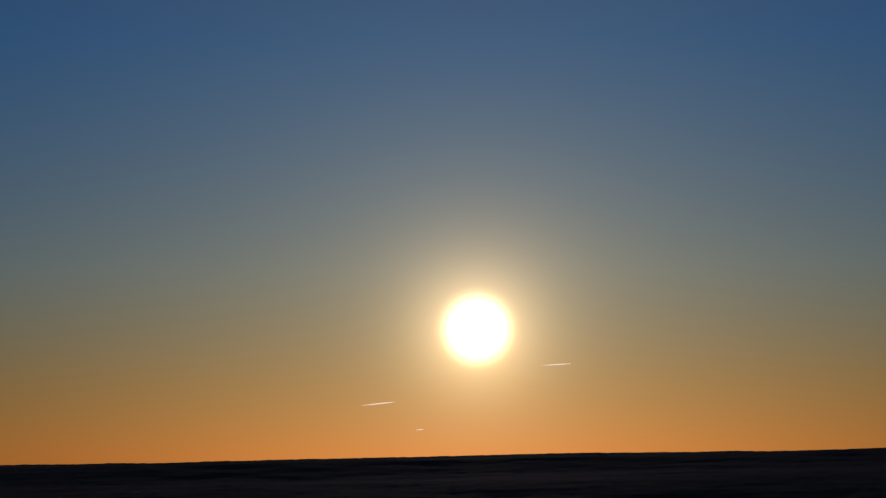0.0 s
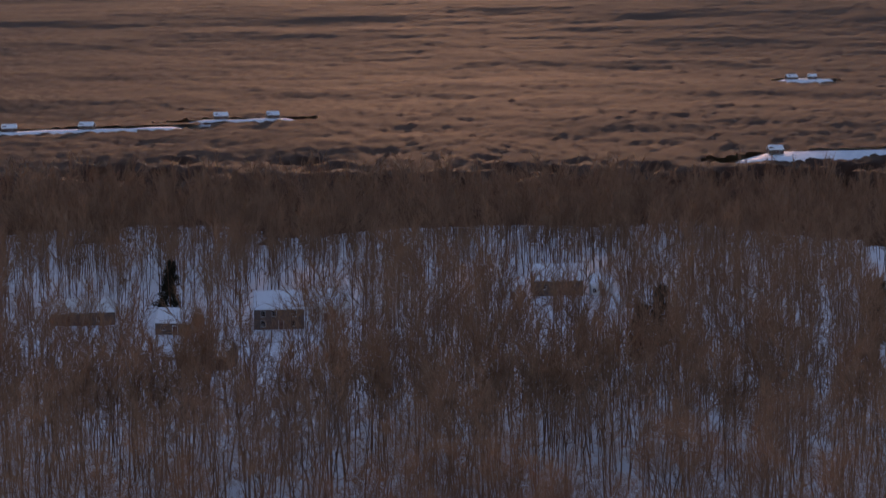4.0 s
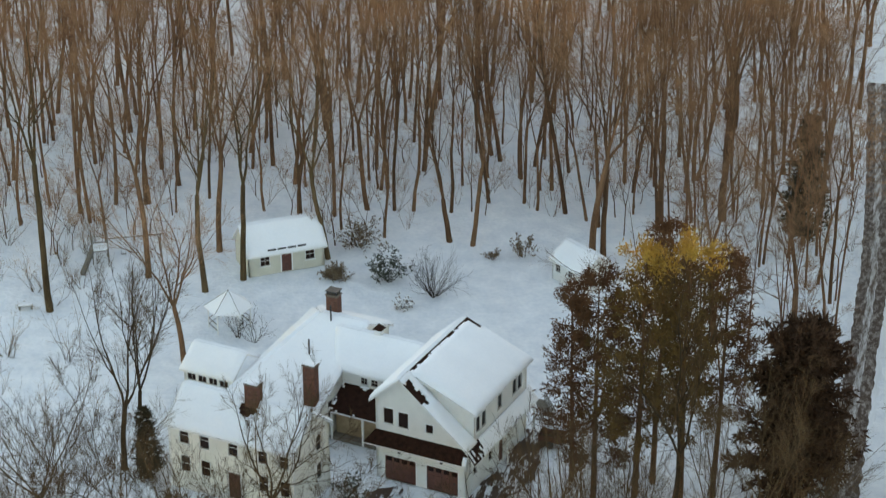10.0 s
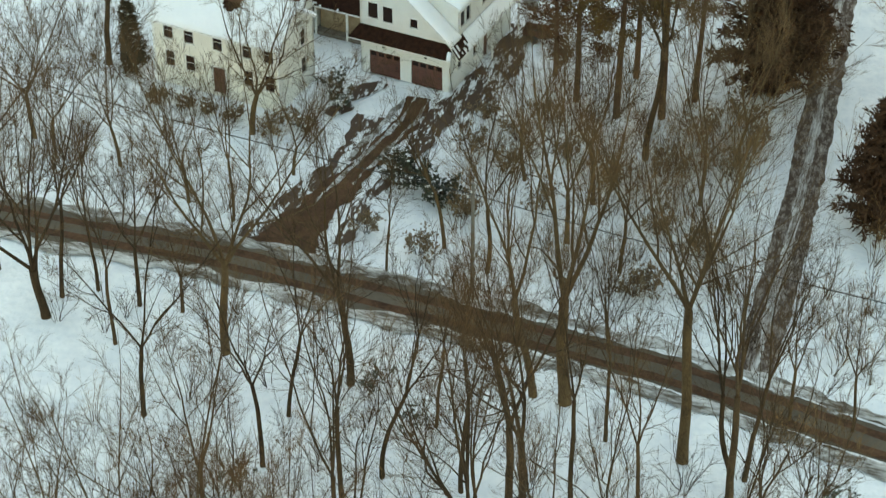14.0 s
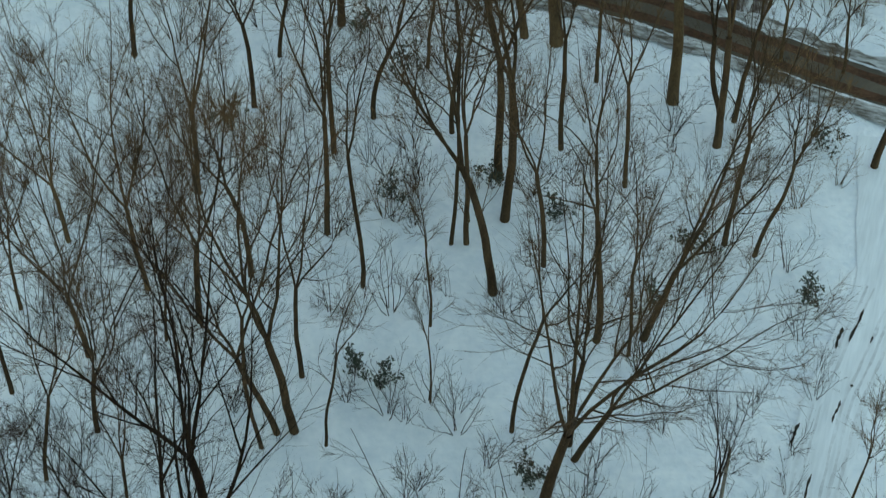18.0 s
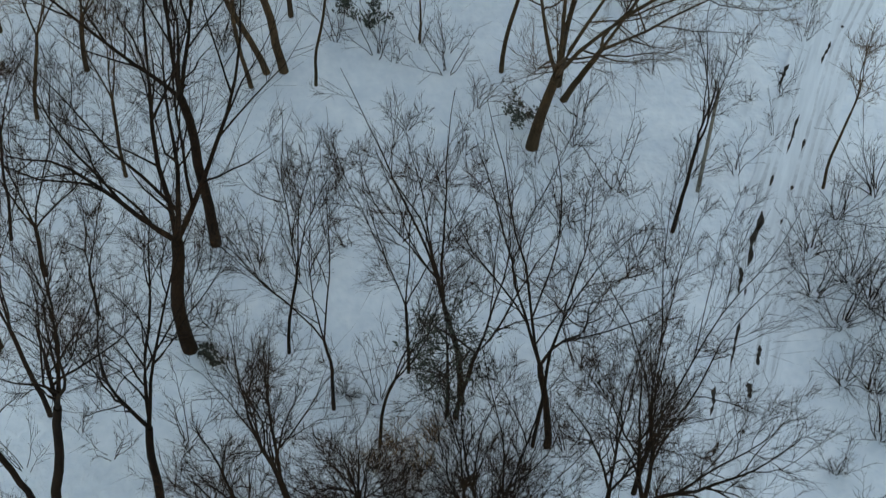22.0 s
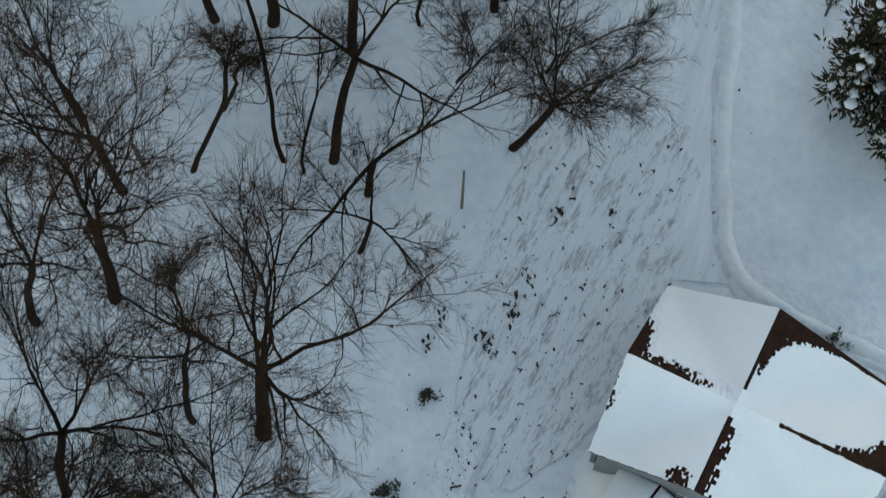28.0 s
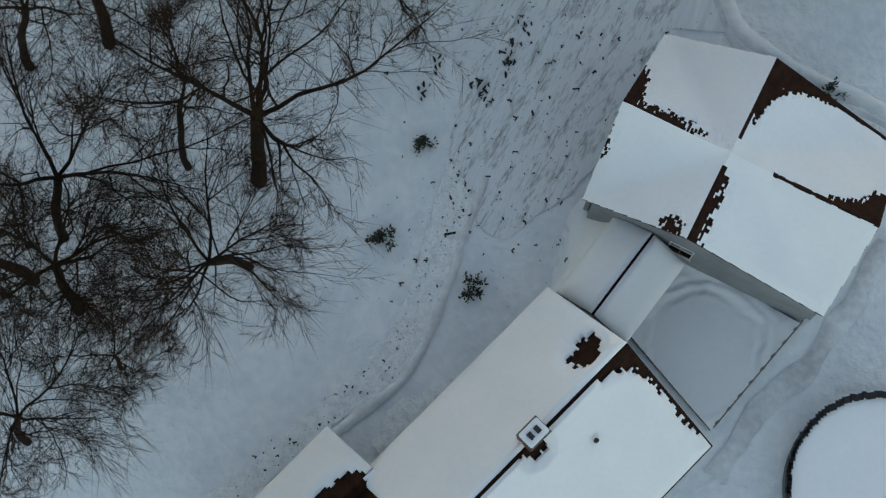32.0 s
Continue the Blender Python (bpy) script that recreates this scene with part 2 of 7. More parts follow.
# ---- mesh helpers ----
def link_mesh(name, me, material, parent=None, label=""):
    me.materials.clear()
    me.materials.append(material)
    ob = new(name, me)
    if parent is not None:
        ob.parent = parent
    if label:
        ob["label"] = label
    return ob


def part(name, bm, material, parent=None, label="", smooth=False):
    me = bpy.data.meshes.new(name)
    bmesh.ops.recalc_face_normals(bm, faces=bm.faces)
    bm.to_mesh(me)
    bm.free()
    if smooth:
        me.shade_smooth()
    return link_mesh(name, me, material, parent, label)


def quads_mesh(name, verts, quads, smooth=False):
    """A mesh straight from arrays of quads; a quad whose last corner is -1 is a triangle."""
    me = bpy.data.meshes.new(name)
    verts, quads = np.asarray(verts, np.float32), np.asarray(quads, np.int32)
    corners, sizes = quads[quads >= 0], (quads >= 0).sum(1)
    me.vertices.add(len(verts))
    me.vertices.foreach_set("co", verts.ravel())
    me.loops.add(len(corners))
    me.loops.foreach_set("vertex_index", corners)
    me.polygons.add(len(quads))
    me.polygons.foreach_set("loop_start", (np.cumsum(sizes) - sizes).astype(np.int32))
    me.update(calc_edges=True)
    if smooth:
        me.shade_smooth()
    return me


def thing(name, m, label, category, group="", kind=""):
    ob = new(name)
    ob.matrix_world = m
    return tagged(ob, label, category, group, kind)


def box(bm, x0, x1, y0, y1, z0, z1, m=None):
    vs = bmesh.ops.create_cube(bm, size=1)["verts"]
    for v in vs:
        v.co = Vector(((x0 + x1) / 2 + v.co.x * (x1 - x0), (y0 + y1) / 2 + v.co.y * (y1 - y0), (z0 + z1) / 2 + v.co.z * (z1 - z0)))
        if m:
            v.co = m @ v.co
    return vs


LATTICE = np.random.default_rng(9).random((256, 256)) * 2 - 1


def fbm(x, y, s, seed=0.0):
    """Soft noise from about -1 to 1 for arrays of places."""
    x, y = np.asarray(x, float), np.asarray(y, float)
    total, k = 0.0, int(abs(seed) * 37) + 1
    for size, weight in ((s, 0.62), (s * 0.47, 0.30), (s * 0.21, 0.16)):
        u, v = x / size + k * 13.7, y / size + k * 7.9
        i, j = np.floor(u).astype(int), np.floor(v).astype(int)
        a, b = u - i, v - j
        a, b = a * a * (3 - 2 * a), b * b * (3 - 2 * b)
        i, j, i2, j2 = i % 256, j % 256, (i + 1) % 256, (j + 1) % 256
        total = total + weight * ((LATTICE[i, j] * (1 - a) + LATTICE[i2, j] * a) * (1 - b) + (LATTICE[i, j2] * (1 - a) + LATTICE[i2, j2] * a) * b)
        k += 5
    return total * 1.25


def step(a, b, x):
    t = np.clip((np.asarray(x, float) - a) / (b - a), 0, 1)
    return t * t * (3 - 2 * t)


def ground_z(x, y):
    """The lie of the land: level round the houses, rolling woods behind, a long ridge at the end."""
    x, y = np.asarray(x, float), np.asarray(y, float)
    r = np.hypot(x, y)
    side = x / np.maximum(r, 1)
    roll = step(230, 600, r) * fbm(x, y, 170, 2) * 2.0
    low = step(1500, 3400, r) * (38 + 4 * fbm(x, y, 1200, 1) + 60 * side)
    high = step(3500, 4700, r) * (34 + 6 * fbm(x, y, 1500, 4) + 3 * np.exp(-((side - 0.05) / 0.03) ** 2))
    back = np.where(y < -60, 0.0, 1.0)
    return (roll + low + high) * back


FAR_FIELDS = [(-178, 1018, 50, 15), (-101, 1082, 30, 13), (158, 892, 38, 14), (250, 1480, 17, 24)]


def knoll(x, y):
    """Open fields on low knolls far off in the woods."""
    out = np.zeros(np.shape(x))
    for cx, cy, rx, ry in FAR_FIELDS:
        e = np.hypot((np.asarray(x) - cx) / rx, (np.asarray(y) - cy - 0.3 * (np.asarray(x) - cx)) / ry) + 0.25 * fbm(x, y, 30, 5)
        out = np.maximum(out, 20.2 * (1 - step(1.0, 1.9, e)))
    return out
# ---- the ground ----
def steps_of(parts):
    return np.unique(np.concatenate([np.arange(a, b, d) for a, b, d in parts]))


gx = steps_of([(-6000, -1200, 200), (-1200, -300, 45), (-300, -60, 10), (-60, 60, 1.2), (60, 300, 10), (300, 1200, 45), (1200, 6001, 200)])
gy = steps_of([(-5000, -200, 300), (-200, 0, 20), (0, 215, 1.2), (215, 420, 5), (420, 900, 30), (900, 1700, 14), (1700, 6001, 150)])
X, Y = np.meshgrid(gx, gy)
near = (np.abs(X) < 60) & (Y > 0) & (Y < 215)
Z = ground_z(X, Y) + knoll(X, Y) - 6 * step(620, 900, np.hypot(X, Y)) - 32 * step(1750, 2300, np.hypot(X, Y)) + np.where(near, 0.05 * fbm(X, Y, 3.2, 3) - 0.05, 0)
n_x = len(gx)
idx = np.arange(X.size).reshape(X.shape)
cells = np.stack([idx[:-1, :-1], idx[:-1, 1:], idx[1:, 1:], idx[1:, :-1]], -1).reshape(-1, 4)
ground = link_mesh("ground", quads_mesh("ground", np.stack([X, Y, Z], -1).reshape(-1, 3), cells, True), SNOW)
tagged(ground, "snow-covered ground running through bare woods to the ridge", "ground", kind="structure")


def strip(name, line, widths, z, material, label, category, rough_edge=0.3, seed=1.0, stepm=0.6, crown=0.0, kind="structure", across=6):
    """A band along a line of places with ragged edges."""
    pts = [Vector(p) for p in line]
    out, wid = [], []
    for i in range(len(pts) - 1):
        n = max(1, int((pts[i + 1] - pts[i]).length / stepm))
        for k in range(n + (i == len(pts) - 2)):
            out.append(pts[i].lerp(pts[i + 1], k / n))
            wid.append(widths[i] + (widths[i + 1] - widths[i]) * k / n)
    P, W = np.array([tuple(p) for p in out]), np.array(wid)
    for _ in range(6):
        P[1:-1] = (P[:-2] + 2 * P[1:-1] + P[2:]) / 4
    D = np.gradient(P, axis=0)
    D /= np.linalg.norm(D, axis=1)[:, None]
    N = np.stack([-D[:, 1], D[:, 0]], -1)
    s = np.arange(len(P)) * stepm
    e1 = W / 2 + rough_edge * fbm(s, s * 0.3, 1.3, seed)
    e2 = W / 2 + rough_edge * fbm(s, s * 0.3, 1.5, seed + 3)
    rows = []
    for k in range(across + 1):
        f = k / across
        off = -e1 + (e1 + e2) * f
        q = P + N * off[:, None]
        rows.append(np.column_stack([q, np.full(len(P), z) + crown * 4 * f * (1 - f)]))
    V = np.stack(rows, 1).reshape(-1, 3)
    m = across + 1
    i = np.arange(len(P) - 1)[:, None] * m + np.arange(across)[None]
    Q = np.stack([i, i + 1, i + m + 1, i + m], -1).reshape(-1, 4)
    ob = link_mesh(name, quads_mesh(name, V, Q, True), material)
    return tagged(ob, label, category, kind=kind)


road_line = [(-150, 172), (-60, 137.5), (-29.8, 127.2), (-13.2, 121.7), (2.0, 115.0), (17.1, 108.2), (29.6, 100.6), (60, 84), (150, 36)]
strip("road", road_line, [4.6] * 9, 0.03, ASPHALT, "wet dark asphalt road with thawed brown edges", "road", 0.25, 1, 0.8, 0.06)
for side in (-1, 1):
    edge = [(x + side * 0.42 * 2.25, y + side * 0.91 * 2.25) for x, y in road_line]
    strip("road_verge", edge, [1.25] * 9, 0.075, GRIMY_SLUSH, "grimy slush ploughed along the road", "verge", 0.5, 5 + side, 0.5, 0.10)
for off in (-0.9, 0.8):
    strip("wheel_track", [(x + off * 0.42, y + off * 0.91) for x, y in road_line], [0.75] * 9, 0.095, MUD, "muddy wheel track on the wet road", "wheel track", 0.12, off, 0.8)
for off in (-1.75, 1.7):
    strip("slush_ridge", [(x + off * 0.42, y + off * 0.91) for x, y in road_line[4:]], [0.22] * 5, 0.125, SLUSH, "thin ridge of slush beside the wheel track", "slush", 0.2, off + 9, 0.4, across=2)
strip("driveway", [(-9.6, 121.0), (-7.6, 126.0), (-4.6, 130.8), (-1.8, 135.8), (0.6, 140.5), (1.2, 142.6)], [5.8, 3.6, 2.3, 2.0, 2.2, 2.0], 0.04, MUD, "thawed muddy driveway from the road to the garage", "driveway", 0.5, 8, 0.4)
DRIVE = [(-6.6, 127.6), (-4.6, 130.8), (-1.8, 135.8), (0.6, 140.5), (1.2, 142.6)]
for off, w, k in ((-0.62, 0.42, 0), (0.55, 0.30, 1), (-1.5, 0.5, 1)):
    strip("snow_streak", [(x + off * 0.87, y - off * 0.5) for x, y in DRIVE[k:]], [0.08] + [w] * (len(DRIVE) - k - 2) + [0.1], 0.055 + 0.006 * k, GRIMY_SLUSH, "streak of old snow left between the driveway tracks", "snow", 0.24, 31 + off, 0.3, across=4)
strip("driveway", [(-6.2, 140.2), (-3.6, 143.6), (-1.8, 145.0)], [1.2, 1.6, 0.6], 0.05, RUTTED, "thawed strip before the garage doors", "driveway", 0.5, 9, 0.4)
strip("yard_soil", [(2.6, 139.0), (5.4, 143.6), (8.2, 149.2), (9.8, 153.8)], [3.6, 3.4, 3.0, 1.6], 0.05, RUTTED, "bare thawed soil beside the garage", "soil", 0.6, 11, 0.4)
farm = [(21.5, 105.8), (22.9, 109.6), (26.5, 121), (29.0, 129.3), (33.4, 145.3), (39.4, 168.5), (43, 182), (48, 205), (54, 235)]
strip("farm_lane", farm, [3.4, 3.4, 3.2, 3.2, 3.4, 3.6, 3.4, 3.2, 3.0], 0.03, LANE_SNOW, "rutted dirt lane thawed through the snow", "lane", 0.45, 14, 0.4)
for off, w, m, z in ((-0.85, 0.95, RUT_MUD, 0.050), (0.8, 1.0, RUT_MUD, 0.050), (0.0, 2.3, MUD_FLECK, 0.040)):
    strip("lane_rut", [(x + off * 0.96, y - off * 0.28) for x, y in farm], [w] * 9, z, m, "muddy brown wheel rut of the farm lane", "wheel rut", 0.16, 40 + off, 0.25)
strip("snowy_lane", [(29.5, 96), (27.4, 83), (23.2, 74.8), (19.0, 62.6), (16.2, 52), (14.2, 44), (12.2, 36), (11.4, 28)], [3.4, 3.4, 3.4, 3.4, 3.4, 3.8, 4.4, 6.0], 0.012, LANE_SNOW, "snow-packed lane with grey wheel ruts", "lane", 0.12, 17, 0.5)
strip("ploughed_yard", [(10.5, 36), (8.6, 31), (6.7, 25.8), (5.0, 21.6), (4.2, 18.8)], [6.0, 8.5, 9.0, 5.5, 1.2], 0.02, DIRTY_SNOW, "scraped yard snow striped by tyres and grit", "yard", 0.6, 19, 0.4, across=16)
strip("garden_path", [(3.0, 21.8), (2.0, 18.6), (0.64, 15.5), (-0.44, 13.3), (-3.5, 11.0), (-7.0, 8.0), (-12, 4)], [1.9, 1.8, 1.5, 1.4, 1.3, 1.3, 1.3], 0.016, TRODDEN, "trodden path through the snow", "path", 0.2, 23, 0.3)
strip("trodden_patch", [(2.6, 12.6), (1.0, 11.0), (-0.8, 9.6)], [1.2, 2.6, 1.6], 0.02, TRODDEN, "trampled snow along the house wall", "path", 0.5, 27, 0.3, 0.06)
strip("garden_path", [(14.6, 27.9), (17, 26.0), (21.5, 23.6), (26, 21)], [1.2, 1.2, 1.2, 1.2], 0.016, TRODDEN, "trodden path beside the barn", "path", 0.2, 25, 0.3)
LANE = [(27.4, 83), (23.2, 74.8), (19.0, 62.6), (16.2, 52), (14.2, 44), (12.4, 37)]


def lane_at(y, off):
    for (x0, y0), (x1, y1) in zip(LANE, LANE[1:]):
        if y1 <= y <= y0:
            f = (y0 - y) / (y0 - y1)
            L = math.hypot(x1 - x0, y1 - y0)
            return x0 + (x1 - x0) * f + off * (y0 - y1) / L, y - off * (x0 - x1) / L
    return LANE[-1]


for off in (-1.15, -0.75, 0.35, 0.8, 1.25):
    strip("wheel_rut", [lane_at(y, off) for y in (83, 79, 75, 70, 65, 60, 55, 50, 45, 40)], [0.16] * 10, 0.022, SLUSH, "grey wheel rut pressed in the lane snow", "wheel rut", 0.07, off, 0.4, across=2)
for p, q, w in (((21.07, 73.46), (20.35, 71.9), 0.26), ((18.58, 63.74), (17.39, 60.28), 0.42), ((24.5, 80.42), (23.79, 78.73), 0.24), ((21.21, 69.95), (20.28, 67.33), 0.12), ((23.58, 75.02), (22.8, 73.43), 0.2), ((16.86, 53.5), (16.78, 52.55), 0.42),
                ((17.61, 55.6), (17.34, 54.47), 0.2), ((15.15, 53.32), (14.85, 51.65), 0.26), ((17.19, 60.25), (16.82, 58.58), 0.2)):
    at = [(p[0] + (q[0] - p[0]) * f + w * 0.25 * math.sin(9 * f + p[0]), p[1] + (q[1] - p[1]) * f) for f in (0, 0.2, 0.35, 0.5, 0.62, 0.8, 1)]
    strip("thawed_patch", at, [0.03, w, w * 0.45, w * 0.9, w * 0.3, w * 0.7, 0.03], 0.030, SOIL, "dark thawed patch in a wheel rut", "soil", 0.05, p[0], 0.1, across=3, kind="stuff")
rut_rng = random.Random(5)
for k in range(22):
    y = rut_rng.uniform(46, 82)
    off = rut_rng.choice((-0.75, -0.75, 0.35)) + rut_rng.uniform(-0.05, 0.05)
    L = rut_rng.uniform(0.15, 1.1)
    strip("thawed_patch", [lane_at(max(37.5, y - L * f), off) for f in (0, 0.3, 0.6, 1)], [0.03, 0.15, 0.09, 0.03], 0.030, SOIL, "dark thawed patch in a wheel rut", "soil", 0.05, k, 0.15, across=2, kind="stuff")
strip("driveway_edge", [(-12.6, 123.6), (-9.6, 127.0), (-6.6, 131.0), (-3.8, 136.0), (-2.6, 140.0)], [1.6, 1.8, 1.8, 2.2, 2.6], 0.034, RUTTED, "half-thawed snow beside the driveway", "driveway", 0.5, 61, 0.4)
strip("driveway_edge", [(-5.2, 123.0), (-3.0, 129.0), (0.4, 135.0), (2.6, 139.6)], [1.4, 1.2, 1.6, 2.4], 0.034, RUTTED, "half-thawed snow beside the driveway", "driveway", 0.5, 67, 0.4)
# low snow berms left by the plough and along the trodden paths
strip("snow_berm", [(15.4, 43), (15.3, 41.2), (15.15, 39.2), (14.6, 37.0), (14.3, 33.0), (14.2, 29.4), (14.9, 27.6), (17.1, 26.05), (20.8, 24.2), (26, 21.5)], [0.7] * 10, 0.01, SNOW, "low bank of ploughed snow round the yard", "snow bank", 0.12, 71, 0.25, 0.20)
strip("berm_edge", [(14.75, 41.2), (14.6, 39.2), (14.1, 37.0), (13.85, 33.0), (13.8, 29.2), (14.5, 27.2), (16.8, 25.55), (20.5, 23.7), (26, 21.0)], [0.3] * 9, 0.026, SLUSH, "grey scraped edge along the snow bank", "verge", 0.12, 73, 0.25)
strip("path_edge", [(3.7, 21.4), (2.7, 18.3), (1.3, 15.1), (0.2, 12.8), (-3.0, 10.4), (-6.5, 7.4)], [0.4] * 6, 0.01, SLUSH, "ridge of snow beside the trodden path", "verge", 0.15, 75, 0.25, 0.08)
strip("path_edge", [(20.6, 18.4), (18.8, 15.3), (17.3, 13.4), (14.6, 11.0), (13.0, 8.5)], [0.9] * 5, 0.014, SLUSH, "ridge of trodden snow round the deck", "verge", 0.25, 77, 0.25, 0.05)
# ---- houses ----
def loft(bm, loop_a, loop_b):
    """Closes two loops of as many points into a solid."""
    a, b = [bm.verts.new(p) for p in loop_a], [bm.verts.new(p) for p in loop_b]
    bm.faces.new(a)
    bm.faces.new(list(reversed(b)))
    for i in range(len(a)):
        j = (i + 1) % len(a)
        bm.faces.new((a[i], b[i], b[j], a[j]))


def wall(parent, name, outline, holes, m, material, thick=0.2):
    """A wall in its own x-z plane, y outwards negative, with openings cut through it. m lays it into the house."""
    bm = bmesh.new()
    edges = []
    for loop in [outline] + [[(x - w / 2, z - h / 2), (x + w / 2, z - h / 2), (x + w / 2, z + h / 2), (x - w / 2, z + h / 2)] for x, z, w, h in holes]:
        vs = [bm.verts.new((x, 0, z)) for x, z in loop]
        edges += [bm.edges.new((vs[i], vs[(i + 1) % len(vs)])) for i in range(len(vs))]
    bmesh.ops.triangle_fill(bm, use_beauty=True, use_dissolve=False, edges=edges)
    got = bmesh.ops.extrude_face_region(bm, geom=list(bm.faces))
    for v in got["geom"]:
        if isinstance(v, bmesh.types.BMVert):
            v.co.y += thick
    bm.transform(m)
    return part(name, bm, material, parent)


def window(parent, x, z, w, h, m, bars=(1, 1), shutter=False):
    bm = bmesh.new()
    t = 0.045
    loops = []
    for y in (-0.035, 0.10):
        for g in (t, 0.0):
            loops.append([bm.verts.new(m @ Vector((x + a * (w / 2 + g), y, z + c * (h / 2 + g)))) for a, c in ((-1, -1), (1, -1), (1, 1), (-1, 1))])
    for k in range(4):
        n = (k + 1) % 4
        for p, q in ((0, 1), (1, 3), (3, 2), (2, 0)):
            bm.faces.new((loops[p][k], loops[p][n], loops[q][n], loops[q][k]))
    frame_ob = part("window", bm, TRIM, parent, "white-framed window with dark panes")
    for k in range(bars[0]):
        bm, c = bmesh.new(), x - w / 2 + w * (k + 1) / (bars[0] + 1)
        box(bm, c - 0.008, c + 0.008, 0.03, 0.07, z - h / 2, z + h / 2, m)
        part("muntin", bm, TRIM, frame_ob)
    for k in range(bars[1]):
        bm, c = bmesh.new(), z - h / 2 + h * (k + 1) / (bars[1] + 1)
        box(bm, x - w / 2, x + w / 2, 0.026, 0.074, c - 0.009, c + 0.009, m)
        part("muntin", bm, TRIM, frame_ob)
    bm = bmesh.new()
    box(bm, x - w / 2, x + w / 2, 0.08, 0.10, z - h / 2, z + h / 2, m)
    part("pane", bm, GLASS, frame_ob)
    bm = bmesh.new()
    box(bm, x - w / 2 - t - 0.05, x + w / 2 + t + 0.05, -0.09, -0.036, z - h / 2 - t - 0.05, z - h / 2 - t + 0.02, m)
    part("sill", bm, TRIM, frame_ob)
    return frame_ob


def door(parent, x, z, w, h, m, material, panels=2, lights=0):
    bm = bmesh.new()
    t = 0.11
    for x0, x1, z0, z1 in ((-w / 2 - t, -w / 2, 0, h + t), (w / 2, w / 2 + t, 0, h + t), (-w / 2, w / 2, h, h + t)):
        box(bm, x + x0, x + x1, -0.04, 0.12, z + z0, z + z1, m)
    fr = part("door", bm, TRIM, parent, "door in a white frame")
    bm = bmesh.new()
    box(bm, x - w / 2, x + w / 2, 0.07, 0.11, z, z + h, m)
    for k in range(panels):
        for j in range(3):
            a = x - w / 2 + w * (k + 0.12) / panels
            box(bm, a, a + w * 0.76 / panels, 0.045, 0.07, z + h * (0.06 + 0.31 * j), z + h * (0.30 + 0.31 * j), m)
    part("leaf", bm, material, fr)
    if lights:
        bm = bmesh.new()
        for k in range(lights):
            a = x - w / 2 + w * (k + 0.15) / lights
            box(bm, a, a + w * 0.7 / lights, 0.035, 0.06, z + h * 0.78, z + h * 0.94, m)
        part("pane", bm, GLASS, fr)
    bm = bmesh.new()
    box(bm, x + w * 0.36, x + w * 0.40, 0.0, 0.045, z + h * 0.45, z + h * 0.50, m)
    part("handle", bm, METAL, fr)
    return fr


def slab(parent, name, quad, thick, material, label=""):
    """A roof plane: four corners, eave first (left, right), then ridge (right, left); thickness downwards."""
    bm = bmesh.new()
    q = [Vector(p) for p in quad]
    loft(bm, q, [p - Vector((0, 0, thick)) for p in q])
    return part(name, bm, material, parent, label)


def shingles(parent, quad, rows=None, length=0.33, exposure=0.145, limit=0):
    """Courses of shingles on a roof plane, each course a thin lapped board of tabs."""
    p = [Vector(c) for c in quad]
    up, n_rows = (p[3] - p[0]), int((p[3] - p[0]).length / exposure)
    nrm = (p[1] - p[0]).cross(p[3] - p[0]).normalized()
    if nrm.z < 0:
        nrm = -nrm
    V, Q = [], []
    for k in range(n_rows):
        f0, f1 = k / n_rows, min(1, (k + 1.25) / n_rows)
        a, b = p[0].lerp(p[3], f0), p[1].lerp(p[2], f0)
        c, d = p[1].lerp(p[2], f1), p[0].lerp(p[3], f1)
        i = len(V)
        V += [a + nrm * 0.028, b + nrm * 0.028, c + nrm * 0.006, d + nrm * 0.006, a + nrm * 0.004, b + nrm * 0.004]
        Q += [(i, i + 1, i + 2, i + 3), (i, i + 4, i + 5, i + 1)]
    me = quads_mesh("shingle_layer", [tuple(v) for v in V], Q)
    return tagged(link_mesh("shingle_layer", me, SHINGLE, parent), kind="stuff")


def specks(u, v, a, b, k):
    """Small tabs that are bare or covered by chance, a by b metres."""
    return LATTICE[(np.floor(u / a).astype(int) + 17 * k) % 256, (np.floor(v / b).astype(int) + 29 * k) % 256]


